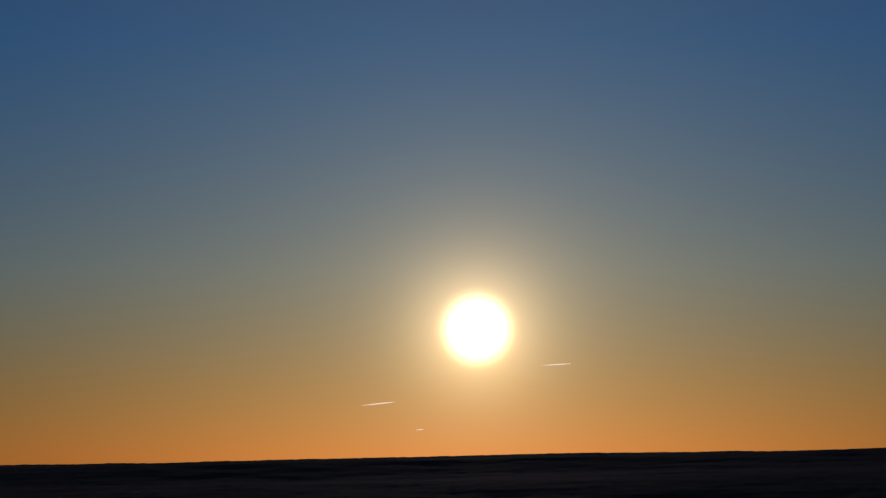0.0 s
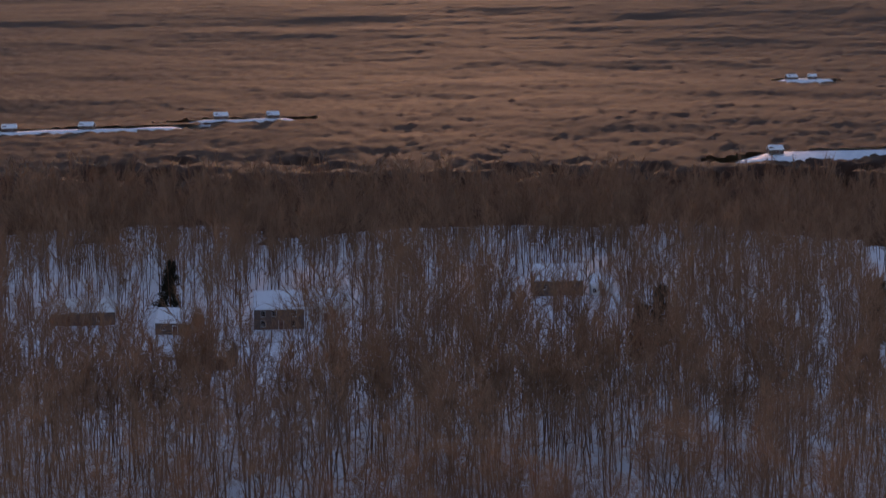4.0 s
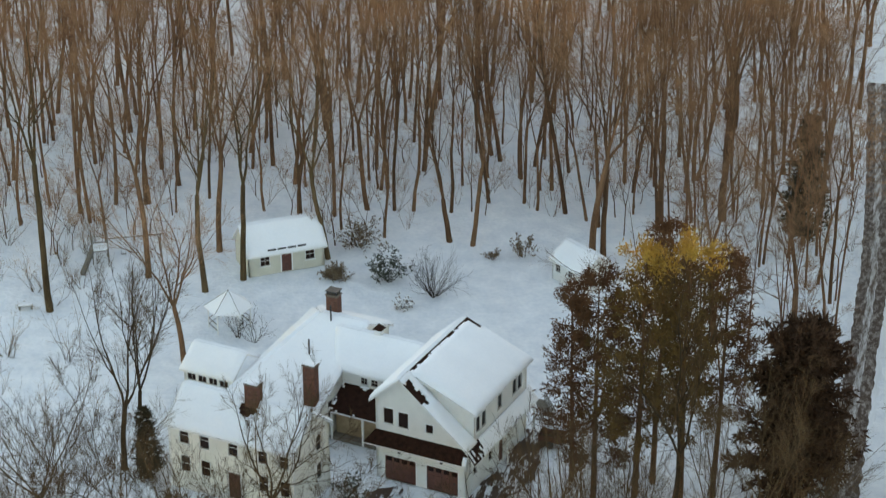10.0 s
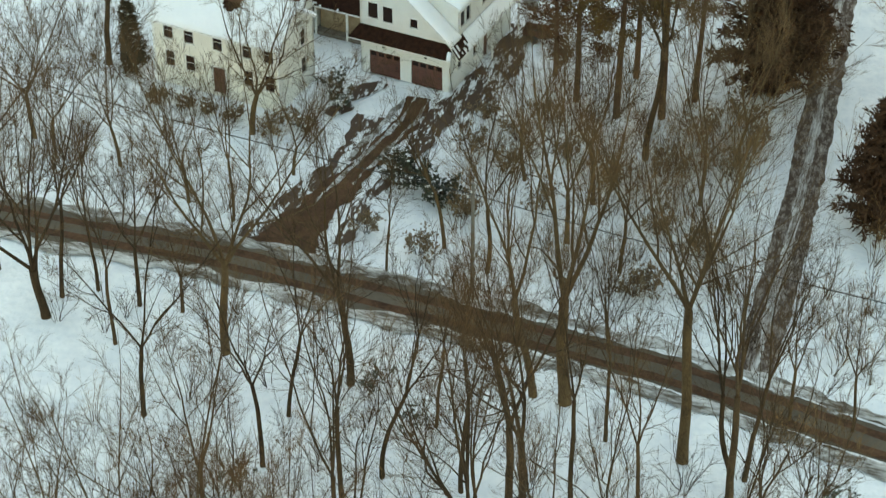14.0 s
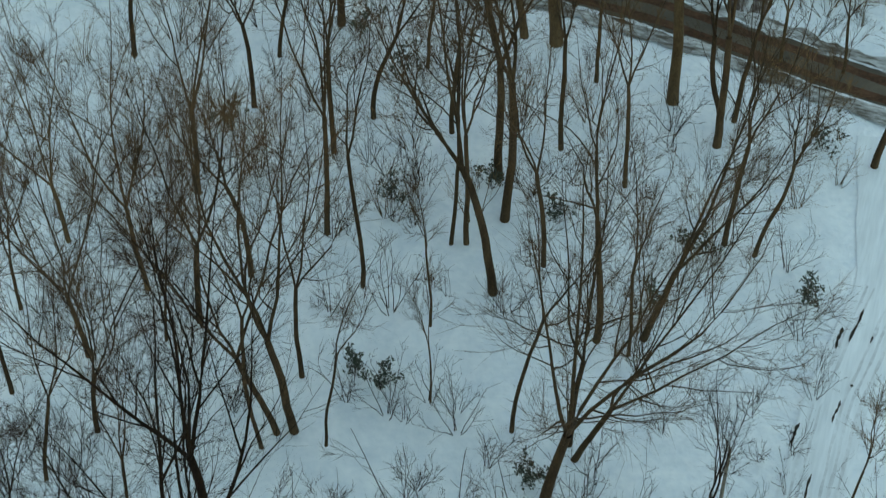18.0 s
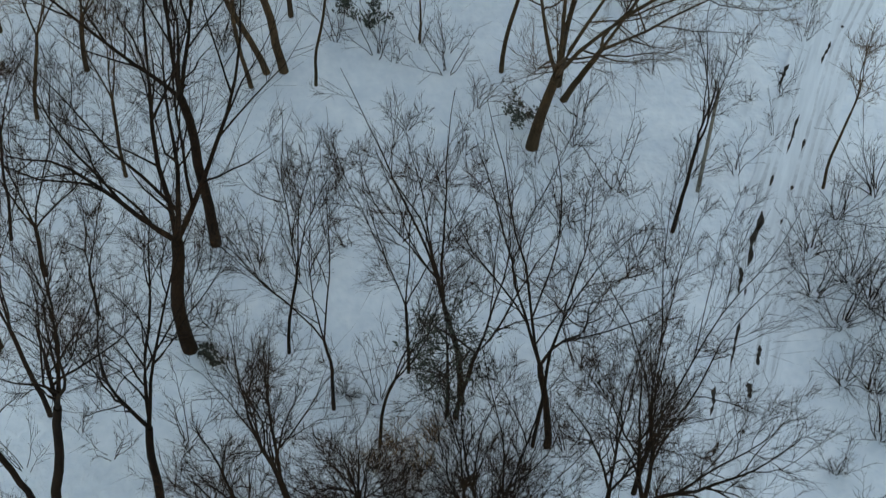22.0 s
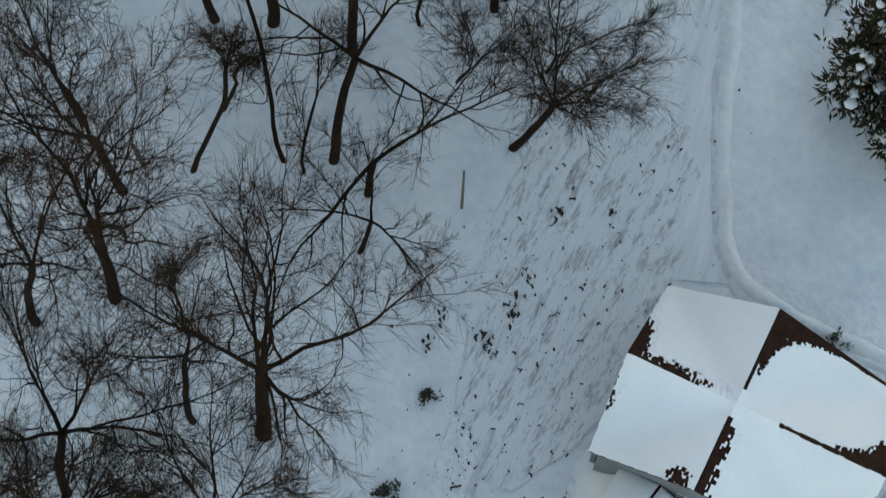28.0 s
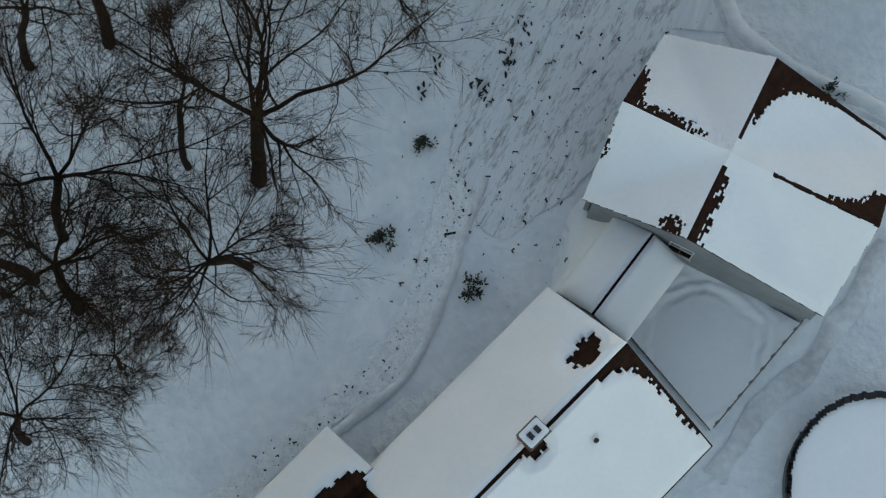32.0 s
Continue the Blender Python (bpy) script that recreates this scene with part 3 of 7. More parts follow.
def snow_on(parent, quad, thick=0.22, bare=None, seed=1.0, cell=0.16, soft=0.5):
    """Snow lying on a roof plane. quad: eave left, eave right, ridge right, ridge left. bare(s, t) > 0 where it has slid off, in metres along the eave and up the slope."""
    p = [Vector(c) for c in quad]
    L, Hh = max((p[1] - p[0]).length, (p[2] - p[3]).length), (p[3] - p[0]).length
    nx, ny = max(4, int(L / cell)), max(4, int(Hh / cell))
    s, t = np.meshgrid(np.linspace(0, 1, nx + 1), np.linspace(0, 1, ny + 1))
    c = [np.array(v) for v in p]
    P = ((1 - s) * (1 - t))[..., None] * c[0] + (s * (1 - t))[..., None] * c[1] + (s * t)[..., None] * c[2] + ((1 - s) * t)[..., None] * c[3]
    nrm = np.array((p[1] - p[0]).cross(p[3] - p[0]).normalized())
    nrm = nrm if nrm[2] > 0 else -nrm
    S, T = s * L, t * Hh
    edge = np.minimum(np.minimum(S, L - S), T)
    th = thick * np.clip(edge / soft, 0, 1) ** 0.5 * (1 + 0.12 * fbm(S, T, 1.7, seed)) + 0.035
    keep = np.ones(S.shape, bool)
    if bare is not None:
        b = bare(S, T) + 0.10 * fbm(S, T, 0.5, seed + 2)
        th = np.where(b > -0.5, 0.035 + (th - 0.035) * np.clip(-b / 0.5, 0, 1), th)
        keep = b + 0.20 * specks(S, T, 0.16, 0.16, int(abs(seed))) < 0
    top = P + nrm * (th + 0.03)[..., None]
    low = P + nrm * 0.032
    ok = keep[:-1, :-1] & keep[1:, :-1] & keep[:-1, 1:] & keep[1:, 1:]
    n = S.size
    i = np.arange(n).reshape(S.shape)
    A = np.stack([i[:-1, :-1], i[:-1, 1:], i[1:, 1:], i[1:, :-1]], -1)
    quads = [A[ok]]
    okp = np.pad(ok, 1)
    here = okp[1:-1, 1:-1]
    for nb, (u, v) in (((okp[:-2, 1:-1]), (0, 1)), ((okp[1:-1, 2:]), (1, 2)), ((okp[2:, 1:-1]), (2, 3)), ((okp[1:-1, :-2]), (3, 0))):
        side = here & ~nb
        B = A[side]
        quads.append(np.stack([B[:, u], B[:, u] + n, B[:, v] + n, B[:, v]], -1))
    V = np.concatenate([top.reshape(-1, 3), low.reshape(-1, 3)])
    Qd = np.concatenate(quads)
    used = np.unique(Qd)
    remap = np.zeros(2 * n, int)
    remap[used] = np.arange(len(used))
    me = quads_mesh("snow_cover", V[used], remap[Qd], True)
    return link_mesh("snow_cover", me, ROOF_SNOW, parent, "smooth snow lying on the roof")


brick_data = {}


def brick_mesh(l, d, h):
    key = (round(l, 3), round(d, 3), round(h, 3))
    if key not in brick_data:
        bm = bmesh.new()
        box(bm, -l / 2, l / 2, -d / 2, d / 2, -h / 2, h / 2)
        me = bpy.data.meshes.new("brick")
        bm.to_mesh(me)
        bm.free()
        me.materials.append(BRICK)
        brick_data[key] = me
    return brick_data[key]


def chimney(parent, x, y, z0, z1, w, d, bricks=True, cap_snow=True):
    bm = bmesh.new()
    box(bm, x - w / 2 + 0.012, x + w / 2 - 0.012, y - d / 2 + 0.012, y + d / 2 - 0.012, z0, z1)
    core = part("chimney", bm, MORTAR, parent, "red brick chimney stack")
    if bricks:
        course = 0.15
        n = int((z1 - z0) / course)
        for k in range(n):
            zc = z0 + (k + 0.5) * course
            for fy in (-1, 1):
                m = 3 if k % 2 else 4
                for j in range(m):
                    ob = new("brick", brick_mesh(w / m - 0.02, 0.04, course - 0.02))
                    ob.parent = core
                    ob.location = (x - w / 2 + w * (j + 0.5) / m, y + fy * (d / 2 - 0.015), zc)
            for fx in (-1, 1):
                m = 4 if k % 2 else 3
                for j in range(m):
                    ob = new("brick", brick_mesh(0.04, d / m - 0.02, course - 0.02))
                    ob.parent = core
                    ob.location = (x + fx * (w / 2 - 0.015), y - d / 2 + d * (j + 0.5) / m, zc)
    bm = bmesh.new()
    box(bm, x - w / 2 - 0.06, x + w / 2 + 0.06, y - d / 2 - 0.06, y + d / 2 + 0.06, z1, z1 + 0.12)
    part("cap", bm, MORTAR, core)
    if cap_snow:
        bm = bmesh.new()
        vs = box(bm, x - w / 2 - 0.02, x + w / 2 + 0.02, y - d / 2 - 0.02, y + d / 2 + 0.02, z1 + 0.12, z1 + 0.25)
        bmesh.ops.bevel(bm, geom=list(bm.edges), offset=0.05, segments=2, affect="EDGES")
        part("snow_cap", bm, ROOF_SNOW, core, "cap of snow")
    return core


def wall_pose(ax, ay, turn):
    """A wall's own x axis starts at (ax, ay) of the house and runs at that turn in degrees; its outside is to the right of it."""
    return pose(ax, ay, 0, 0, 0, turn)


# the farmhouse with its garage: x along the fronts, y away from the road
HOUSE = pose(3.41, 143.3, 0, 0, 0, -27.3)
house = thing("farmhouse", HOUSE, "cream clapboard farmhouse with attached garage under deep roof snow", "house")

# front block, two storeys
AX0, AX1, AY0, AY1, AE, AR = -21.85, -10.6, -8.4, -2.8, 5.7, 7.75
cols = [1.45, 3.3, 5.9, 8.55, 10.45]
holes = [(c, 4.85, 0.82, 1.35) for c in cols] + [(c, 2.35, 0.82, 1.35) for c in cols if c != 5.9] + [(5.9, 1.45, 1.1, 2.3)]
mA = wall_pose(AX0, AY0, 0)
wall(house, "wall", [(0, 0), (AX1 - AX0, 0), (AX1 - AX0, AE), (0, AE)], holes, mA, CREAM)
for x, z, w, h in holes[:-1]:
    window(house, x, z, w, h, mA, (0, 1))
door(house, 5.9, 0.3, 1.1, 2.3, mA, DOOR_PAINT)
mB = wall_pose(AX1, AY0, 90)
gable = [(0, 0), (5.6, 0), (5.6, AE), (2.8, AR), (0, AE)]
hB = [(3.9, 4.7, 0.75, 1.35), (3.9, 2.2, 0.75, 1.35)]
wall(house, "wall", gable, hB, mB, CREAM)
for x, z, w, h in hB:
    window(house, x, z, w, h, mB, (0, 1))
wall(house, "wall", gable, [], wall_pose(AX0, AY1, -90), CREAM)
wall(house, "wall", [(0, 0), (AX1 - AX0, 0), (AX1 - AX0, AE), (0, AE)], [], wall_pose(AX1, AY1, 180), CREAM)
ov, ye = 0.3, (AY0 + AY1) / 2
drop = (AR - AE) / 2.8 * ov
fq = [(AX0 - 0.25, AY0 - ov, AE - drop + 0.06), (AX1 + 0.25, AY0 - ov, AE - drop + 0.06), (AX1 + 0.25, ye, AR + 0.06), (AX0 - 0.25, ye, AR + 0.06)]
bq = [(AX1 + 0.25, AY1 + ov, AE - drop + 0.06), (AX0 - 0.25, AY1 + ov, AE - drop + 0.06), (AX0 - 0.25, ye, AR + 0.06), (AX1 + 0.25, ye, AR + 0.06)]
for q in (fq, bq):
    slab(house, "roof", q, 0.14, TRIM)
    shingles(house, q)
snow_on(house, fq, 0.16, lambda s, t: 0.42 - np.hypot((s - 6.4) / 1.3, t - 2.9), 3)
snow_on(house, bq, 0.22, None, 4)
chimney(house, -15.5, ye - 0.2, 6.6, 9.3, 1.15, 0.8)
for x in (AX0 + 0.06, AX1 - 0.06):
    bm = bmesh.new()
    box(bm, x - 0.09, x + 0.09, AY0 - 0.03, AY0 + 0.1, 0, AE - 0.1)
    part("corner_board", bm, TRIM, house)

# middle wing behind it: one long slope to the front
MX0, MX1, MY0, MY1 = -22.6, -14.3, 0.9, 14.2
MFZ, MRY, MR, MBZ, MHX = 3.0, 10.4, 7.35, 5.6, -18.7
mR = wall_pose(MX1, MY0, 90)
hR = [(3.0, 2.6, 0.8, 1.5)]
wall(house, "wall", [(0, 0), (MY1 - MY0, 0), (MY1 - MY0, MBZ), (MRY - MY0, MR - 0.05), (0, MFZ)], hR, mR, CREAM)
window(house, *hR[0], mR, (0, 1))
wall(house, "wall", [(0, 0), (MX1 - MX0, 0), (MX1 - MX0, MFZ), (0, MFZ)], [], wall_pose(MX0, MY0, 0), CREAM)
wall(house, "wall", [(0, 0), (MX1 - MX0 - 1.3, 0), (MX1 - MX0 - 1.3, MBZ), (0, MBZ)], [], wall_pose(MX1, MY1, 180), CREAM)
wall(house, "wall", [(0, 0), (MY1 - MY0, 0), (MY1 - MY0, MFZ - 0.2), (0, MFZ - 0.2)], [], wall_pose(MX0, MY1, -90), CREAM)
rq = [(MX0 - 0.3, MY0 - 0.4, MFZ - 0.12), (MX1 + 0.25, MY0 - 0.4, MFZ - 0.12), (MX1 + 0.25, MRY, MR + 0.06), (MHX, MRY, MR + 0.06)]
lq = [(MX1 + 0.25, MY1 + 0.4, MBZ - 0.13), (MX0 + 1.0, MY1 + 0.4, MBZ - 0.13), (MHX, MRY, MR + 0.06), (MX1 + 0.25, MRY, MR + 0.06)]
hq = [(MX0 + 1.0, MY1 + 0.4, MBZ - 0.13), (MX0 - 0.3, MY0 - 0.4, MFZ - 0.12), (MHX, MRY - 0.05, MR + 0.06), (MHX, MRY + 0.05, MR + 0.06)]
for q in (rq, lq, hq):
    slab(house, "roof", q, 0.14, TRIM)
    shingles(house, q)
    snow_on(house, q, 0.3, None, 6 + q[0][0])
chimney(house, -14.95, 2.0, 0, 7.35, 1.05, 0.75)
chimney(house, -17.9, 11.2, 5.9, 9.0, 1.05, 0.8, cap_snow=False)
bm = bmesh.new()
for sx in (-1, 1):
    for sy in (-1, 1):
        box(bm, -17.9 + sx * 0.42 - 0.05, -17.9 + sx * 0.42 + 0.05, 11.2 + sy * 0.3 - 0.05, 11.2 + sy * 0.3 + 0.05, 9.12, 9.4)
box(bm, -18.45, -17.35, 10.7, 11.7, 9.4, 9.48)
part("chimney_hood", bm, METAL, house)
for x, y, z in ((-17.3, 9.6, 6.8), (-17.5, 6.2, 5.2)):
    bm = bmesh.new()
    bmesh.ops.create_cone(bm, cap_ends=True, segments=10, radius1=0.07, radius2=0.07, depth=2.0, matrix=Matrix.Translation((x, y, z + 1.0)))
    part("vent_pipe", bm, METAL, house)

# link to the garage with four small windows
LX0, LX1, LY0, LY1, LE, LR = -14.3, -7.95, 6.0, 12.0, 5.4, 7.3
mL = wall_pose(LX0, LY0, 0)
hL = [(2.05 + 0.95 * k, 4.62, 0.6, 0.62) for k in range(4)]
wall(house, "wall", [(0, 0), (LX1 - LX0, 0), (LX1 - LX0, LE), (0, LE)], hL, mL, WHITE_SIDING)
for x, z, w, h in hL:
    window(house, x, z, w, h, mL, (1, 1))
wall(house, "wall", [(0, 0), (LX1 - LX0, 0), (LX1 - LX0, LE), (0, LE)], [], wall_pose(LX1, LY1, 180), WHITE_SIDING)
lm = (LY0 + LY1) / 2
q1 = [(LX0 - 0.6, LY0 - 0.35, LE - 0.16), (LX1, LY0 - 0.35, LE - 0.16), (LX1, lm, LR), (LX0 - 2.2, lm, LR)]
q2 = [(LX1, LY1 + 0.35, LE - 0.16), (LX0 - 0.6, LY1 + 0.35, LE - 0.16), (LX0 - 2.2, lm, LR), (LX1, lm, LR)]
for q in (q1, q2):
    slab(house, "roof", q, 0.14, TRIM)
    snow_on(house, q, 0.28, None, 9)
# cupola vent on the link
bm = bmesh.new()
box(bm, -12.7, -12.1, lm - 0.3, lm + 0.3, LR - 0.1, LR + 0.75)
cup = part("cupola", bm, TRIM, house, "small white roof cupola")
bm = bmesh.new()
bmesh.ops.create_cone(bm, cap_ends=True, segments=4, radius1=0.62, radius2=0.05, depth=0.45, matrix=Matrix.Translation((-12.4, lm, LR + 0.97)) @ pose(0, 0, 0, 0, 0, 45))
part("cupola_roof", bm, SHINGLE, cup)
# porch in the court, its roof thawed bare
pq = [(-14.2, 3.3, 2.75), (-8.0, 3.3, 2.75), (-8.0, 6.0, 4.05), (-14.2, 6.0, 4.05)]
slab(house, "porch_roof", pq, 0.14, TRIM)
shingles(house, pq)
snow_on(house, pq, 0.18, lambda s, t: 1.0 - np.maximum(np.abs(s - 3.4) / 2.2, np.abs(t - 1.35) / 1.1) * 0.75 + 0.1 * np.sin(s * 5), 11)
for x in (-14.0, -11.1, -8.3):
    bm = bmesh.new()
    box(bm, x - 0.08, x + 0.08, 3.45, 3.61, 0, 2.7)
    part("porch_post", bm, TRIM, house)
bm = bmesh.new()
box(bm, -14.2, -8.05, 3.5, 5.98, 0, 0.3)
part("porch_floor", bm, GREY_WOOD, house)
bm = bmesh.new()
box(bm, -14.0, -8.2, 4.3, 4.42, 0.3, 2.9)
part("porch_screen", bm, TAN_WALL, house, "tan boarded porch wall")

# garage: gable end to the road, long dormer, skirt roof over the doors
GA, GB, RX, RZ = -7.95, 11.2, -5.64, 9.3
mG = wall_pose(GA, 0, 0)
hG = [(1.15, 5.75, 0.86, 1.35), (2.45, 5.65, 0.86, 1.35), (4.75, 5.45, 0.62, 0.75), (2.15, 1.08, 2.74, 2.16), (5.85, 1.08, 2.74, 2.16)]
sl = (RZ - 4.62) / (0 - RX)
wall(house, "wall", [(0, 0), (7.95, 0), (7.95, 4.62), (RX - GA, RZ), (0, 7.35)], hG, mG, WHITE_SIDING)
for x, z, w, h in hG[:3]:
    window(house, x, z, w, h, mG, (0, 0))
for x, z, w, h in hG[3:]:
    door(house, x, 0, w, h, mG, DOOR_PAINT, 4, 4)
    bm = bmesh.new()
    for k in range(12):
        a0, a1 = math.pi * k / 12, math.pi * (k + 1) / 12
        p = [(x - 1.37 * math.cos(a), 2.16 + 0.30 * math.sin(a)) for a in (a0, a1)]
        loft(bm, [mG @ Vector((p[0][0], -0.06, p[0][1] - 0.02)), mG @ Vector((p[1][0], -0.06, p[1][1] - 0.02)), mG @ Vector((p[1][0], -0.06, p[1][1] + 0.09)), mG @ Vector((p[0][0], -0.06, p[0][1] + 0.09))],
             [mG @ Vector((p[0][0], -0.003, p[0][1] - 0.02)), mG @ Vector((p[1][0], -0.003, p[1][1] - 0.02)), mG @ Vector((p[1][0], -0.003, p[1][1] + 0.09)), mG @ Vector((p[0][0], -0.003, p[0][1] + 0.09))])
    part("door_arch", bm, TRIM, house)
    bm = bmesh.new()
    box(bm, x - 0.09, x + 0.09, -0.28, -0.02, 2.72, 2.95, mG)
    box(bm, x - 0.03, x + 0.03, -0.2, -0.14, 2.95, 3.1, mG)
    part("wall_lantern", bm, METAL, house, "black wall lantern over a garage door")
mS = wall_pose(0, 0, 90)
hS = [(1.5, 1.9, 0.6, 0.7), (4.3, 1.7, 0.6, 0.9), (6.3, 1.15, 0.8, 2.1)]
wall(house, "wall", [(0, 0), (GB, 0), (GB, 3.4), (0, 3.4)], hS, mS, WHITE_SIDING)
for x, z, w, h in hS[:2]:
    window(house, x, z, w, h, mS, (0, 0))
door(house, 6.3, 0.1, 0.8, 2.1, mS, DOOR_PAINT, 1)
door(house, 8.6, 0.05, 2.3, 2.5, mS, DOOR_PAINT, 3)
wall(house, "wall", [(0, 0), (7.95, 0), (7.95, 7.0), (-RX, RZ), (0, 7.0)], [], wall_pose(0, GB, 180), WHITE_SIDING)
wall(house, "wall", [(0, 0), (GB, 0), (GB, 7.3), (0, 7.3)], [], wall_pose(GA, GB, -90), WHITE_SIDING)
# dormer
mD = wall_pose(-0.02, 1.35, 90)
hD = [(0.75, 5.75, 0.75, 1.5), (1.75, 5.75, 0.75, 1.5), (4.7, 5.75, 0.75, 1.3), (7.5, 5.75, 0.75, 1.4), (8.45, 5.75, 0.75, 1.4)]
wall(house, "wall", [(0, 3.4), (9.85, 3.4), (9.85, 6.95), (0, 6.95)], hD, mD, WHITE_SIDING)
for x, z, w, h in hD:
    window(house, x, z, w, h, mD, (0, 0))
wall(house, "wall", [(-5.6 + 0, RZ - 0.1), (-0.02, 4.65), (-0.02, 6.95)], [], wall_pose(0, 1.38, 0), WHITE_SIDING, 0.15)
dq = [(0.35, 1.0, 6.92), (0.35, GB + 0.45, 6.92), (RX, GB + 0.45, RZ + 0.12), (RX, 1.0, RZ + 0.12)]
slab(house, "roof", dq, 0.16, TRIM)
shingles(house, dq)
snow_on(house, dq, 0.3, lambda s, t: np.maximum(t - 6.40, np.minimum(s - 10.3, t - 5.2)), 13)
gl = [(GA - 0.35, GB + 0.45, 7.03), (GA - 0.35, -0.45, 7.03), (RX, -0.45, RZ + 0.1), (RX, GB + 0.45, RZ + 0.1)]
slab(house, "roof", gl, 0.16, TRIM)
snow_on(house, gl, 0.25, None, 15)
gr = [(0.2, -0.45, 4.62 - 0.17), (0.2, 1.36, 4.62 - 0.17), (RX, 1.36, RZ + 0.1), (RX, -0.45, RZ + 0.1)]
slab(house, "roof", gr, 0.16, TRIM)
shingles(house, gr)
snow_on(house, gr, 0.22, lambda s, t: np.minimum(0.62 - s * 0.9, np.minimum(t - 5.0, 7.0 - t)), 17)
sk = [(GA - 0.7, -0.85, 3.38), (0.35, -0.85, 3.38), (0.2, 0.0, 4.35), (GA, 0.0, 4.35)]
slab(house, "skirt_roof", sk, 0.12, TRIM, "thawed brown shingle roof over the garage doors")
shingles(house, sk)
snow_on(house, sk, 0.12, lambda s, t: 0.25 + 0 * s - 2.0 * (s > 8.55) * (t < 0.9), 19)
pr = [(0.85, -0.3, 3.3), (0.85, GB + 0.5, 3.3), (0.0, GB + 0.5, 4.4), (0.0, -0.3, 4.4)]
slab(house, "side_porch_roof", pr, 0.12, TRIM)
shingles(house, pr)
snow_on(house, pr, 0.12, lambda s, t: np.minimum(0.12 - np.abs(np.sin(s * 6)) * 0.3, 1.2 - np.hypot(s - 0.9, t - 0.8)), 21)
for y in (GB - 0.1, 6.0):
    bm = bmesh.new()
    box(bm, 0.68, 0.80, y, y + 0.12, 0, 3.2)
    part("porch_post", bm, TRIM, house)
# outside stair at the far corner
for k in range(9):
    bm = bmesh.new()
    box(bm, 0.3, 1.3, GB + 0.7 + 0.27 * k, GB + 1.0 + 0.27 * k, 3.0 - 0.32 * k, 3.06 - 0.32 * k)
    part("stair_tread", bm, GREY_WOOD, house)
for k in range(10):
    bm = bmesh.new()
    box(bm, 1.3, 1.36, GB + 0.7 + 0.25 * k, GB + 0.75 + 0.25 * k, 3.0 - 0.31 * k, 4.0 - 0.31 * k)
    part("baluster", bm, GREY_WOOD, house)
bm = bmesh.new()
loft(bm, [(1.3, GB + 0.7, 3.95), (1.36, GB + 0.7, 3.95), (1.36, GB + 0.7, 4.03), (1.3, GB + 0.7, 4.03)], [(1.3, GB + 3.1, 1.0), (1.36, GB + 3.1, 1.0), (1.36, GB + 3.1, 1.08), (1.3, GB + 3.1, 1.08)])
part("stair_rail", bm, GREY_WOOD, house)

# small glazed wing at the far end
SX0, SX1, SY0, SY1, SE, SR = -27.6, -22.6, 2.6, 6.8, 4.0, 5.3
mW = wall_pose(SX0, SY0, 0)
hW = [(0.75 + 1.05 * k, 3.3, 0.8, 0.72) for k in range(4)]
wall(house, "wall", [(0, 0), (5.0, 0), (5.0, SE), (0, SE)], hW, mW, WHITE_SIDING)
for x, z, w, h in hW:
    window(house, x, z, w, h, mW, (1, 0))
sy = (SY0 + SY1) / 2
wall(house, "wall", [(0, 0), (SY1 - SY0, 0), (SY1 - SY0, SE), (sy - SY0, SR), (0, SE)], [], wall_pose(SX0, SY1, -90), WHITE_SIDING)
for q in ([(SX0 - 0.3, SY0 - 0.3, SE - 0.15), (SX1, SY0 - 0.3, SE - 0.15), (SX1, sy, SR + 0.05), (SX0 - 0.3, sy, SR + 0.05)],
          [(SX1, SY1 + 0.3, SE - 0.15), (SX0 - 0.3, SY1 + 0.3, SE - 0.15), (SX0 - 0.3, sy, SR + 0.05), (SX1, sy, SR + 0.05)]):
    slab(house, "roof", q, 0.14, TRIM)
    snow_on(house, q, 0.24, None, 23)


def small_house(name, m, w, d, eave, ridge, siding, label, category, windows=(), door_at=None, snow=0.24):
    """A small gabled building: ridge along its width."""
    top = thing(name, m, label, category)
    mf = wall_pose(-w / 2, -d / 2, 0)
    hs = [(x + w / 2, z, ww, hh) for x, z, ww, hh in windows]
    hd = [(door_at[0] + w / 2, door_at[2] / 2 + 0.05, door_at[1], door_at[2])] if door_at else []
    wall(top, "wall", [(0, 0), (w, 0), (w, eave), (0, eave)], hs + hd, mf, siding)
    for x, z, ww, hh in hs:
        window(top, x, z, ww, hh, mf, (1, 1))
    if door_at:
        door(top, door_at[0] + w / 2, 0.05, door_at[1], door_at[2], mf, DOOR_PAINT, 2)
    g = [(0, 0), (d, 0), (d, eave), (d / 2, ridge), (0, eave)]
    wall(top, "wall", g, [], wall_pose(w / 2, -d / 2, 90), siding)
    wall(top, "wall", g, [], wall_pose(-w / 2, d / 2, -90), siding)
    wall(top, "wall", [(0, 0), (w, 0), (w, eave), (0, eave)], [], wall_pose(w / 2, d / 2, 180), siding)
    k = (ridge - eave) / (d / 2) * 0.3
    for s in (-1, 1):
        a, b = (-(w / 2 + 0.25), w / 2 + 0.25) if s < 0 else (w / 2 + 0.25, -(w / 2 + 0.25))
        q = [(a, s * (d / 2 + 0.3), eave - k + 0.05), (b, s * (d / 2 + 0.3), eave - k + 0.05), (b, 0, ridge + 0.05), (a, 0, ridge + 0.05)]
        slab(top, "roof", q, 0.13, TRIM)
        if snow:
            snow_on(top, q, snow, None, w + s, 0.3)
    return top


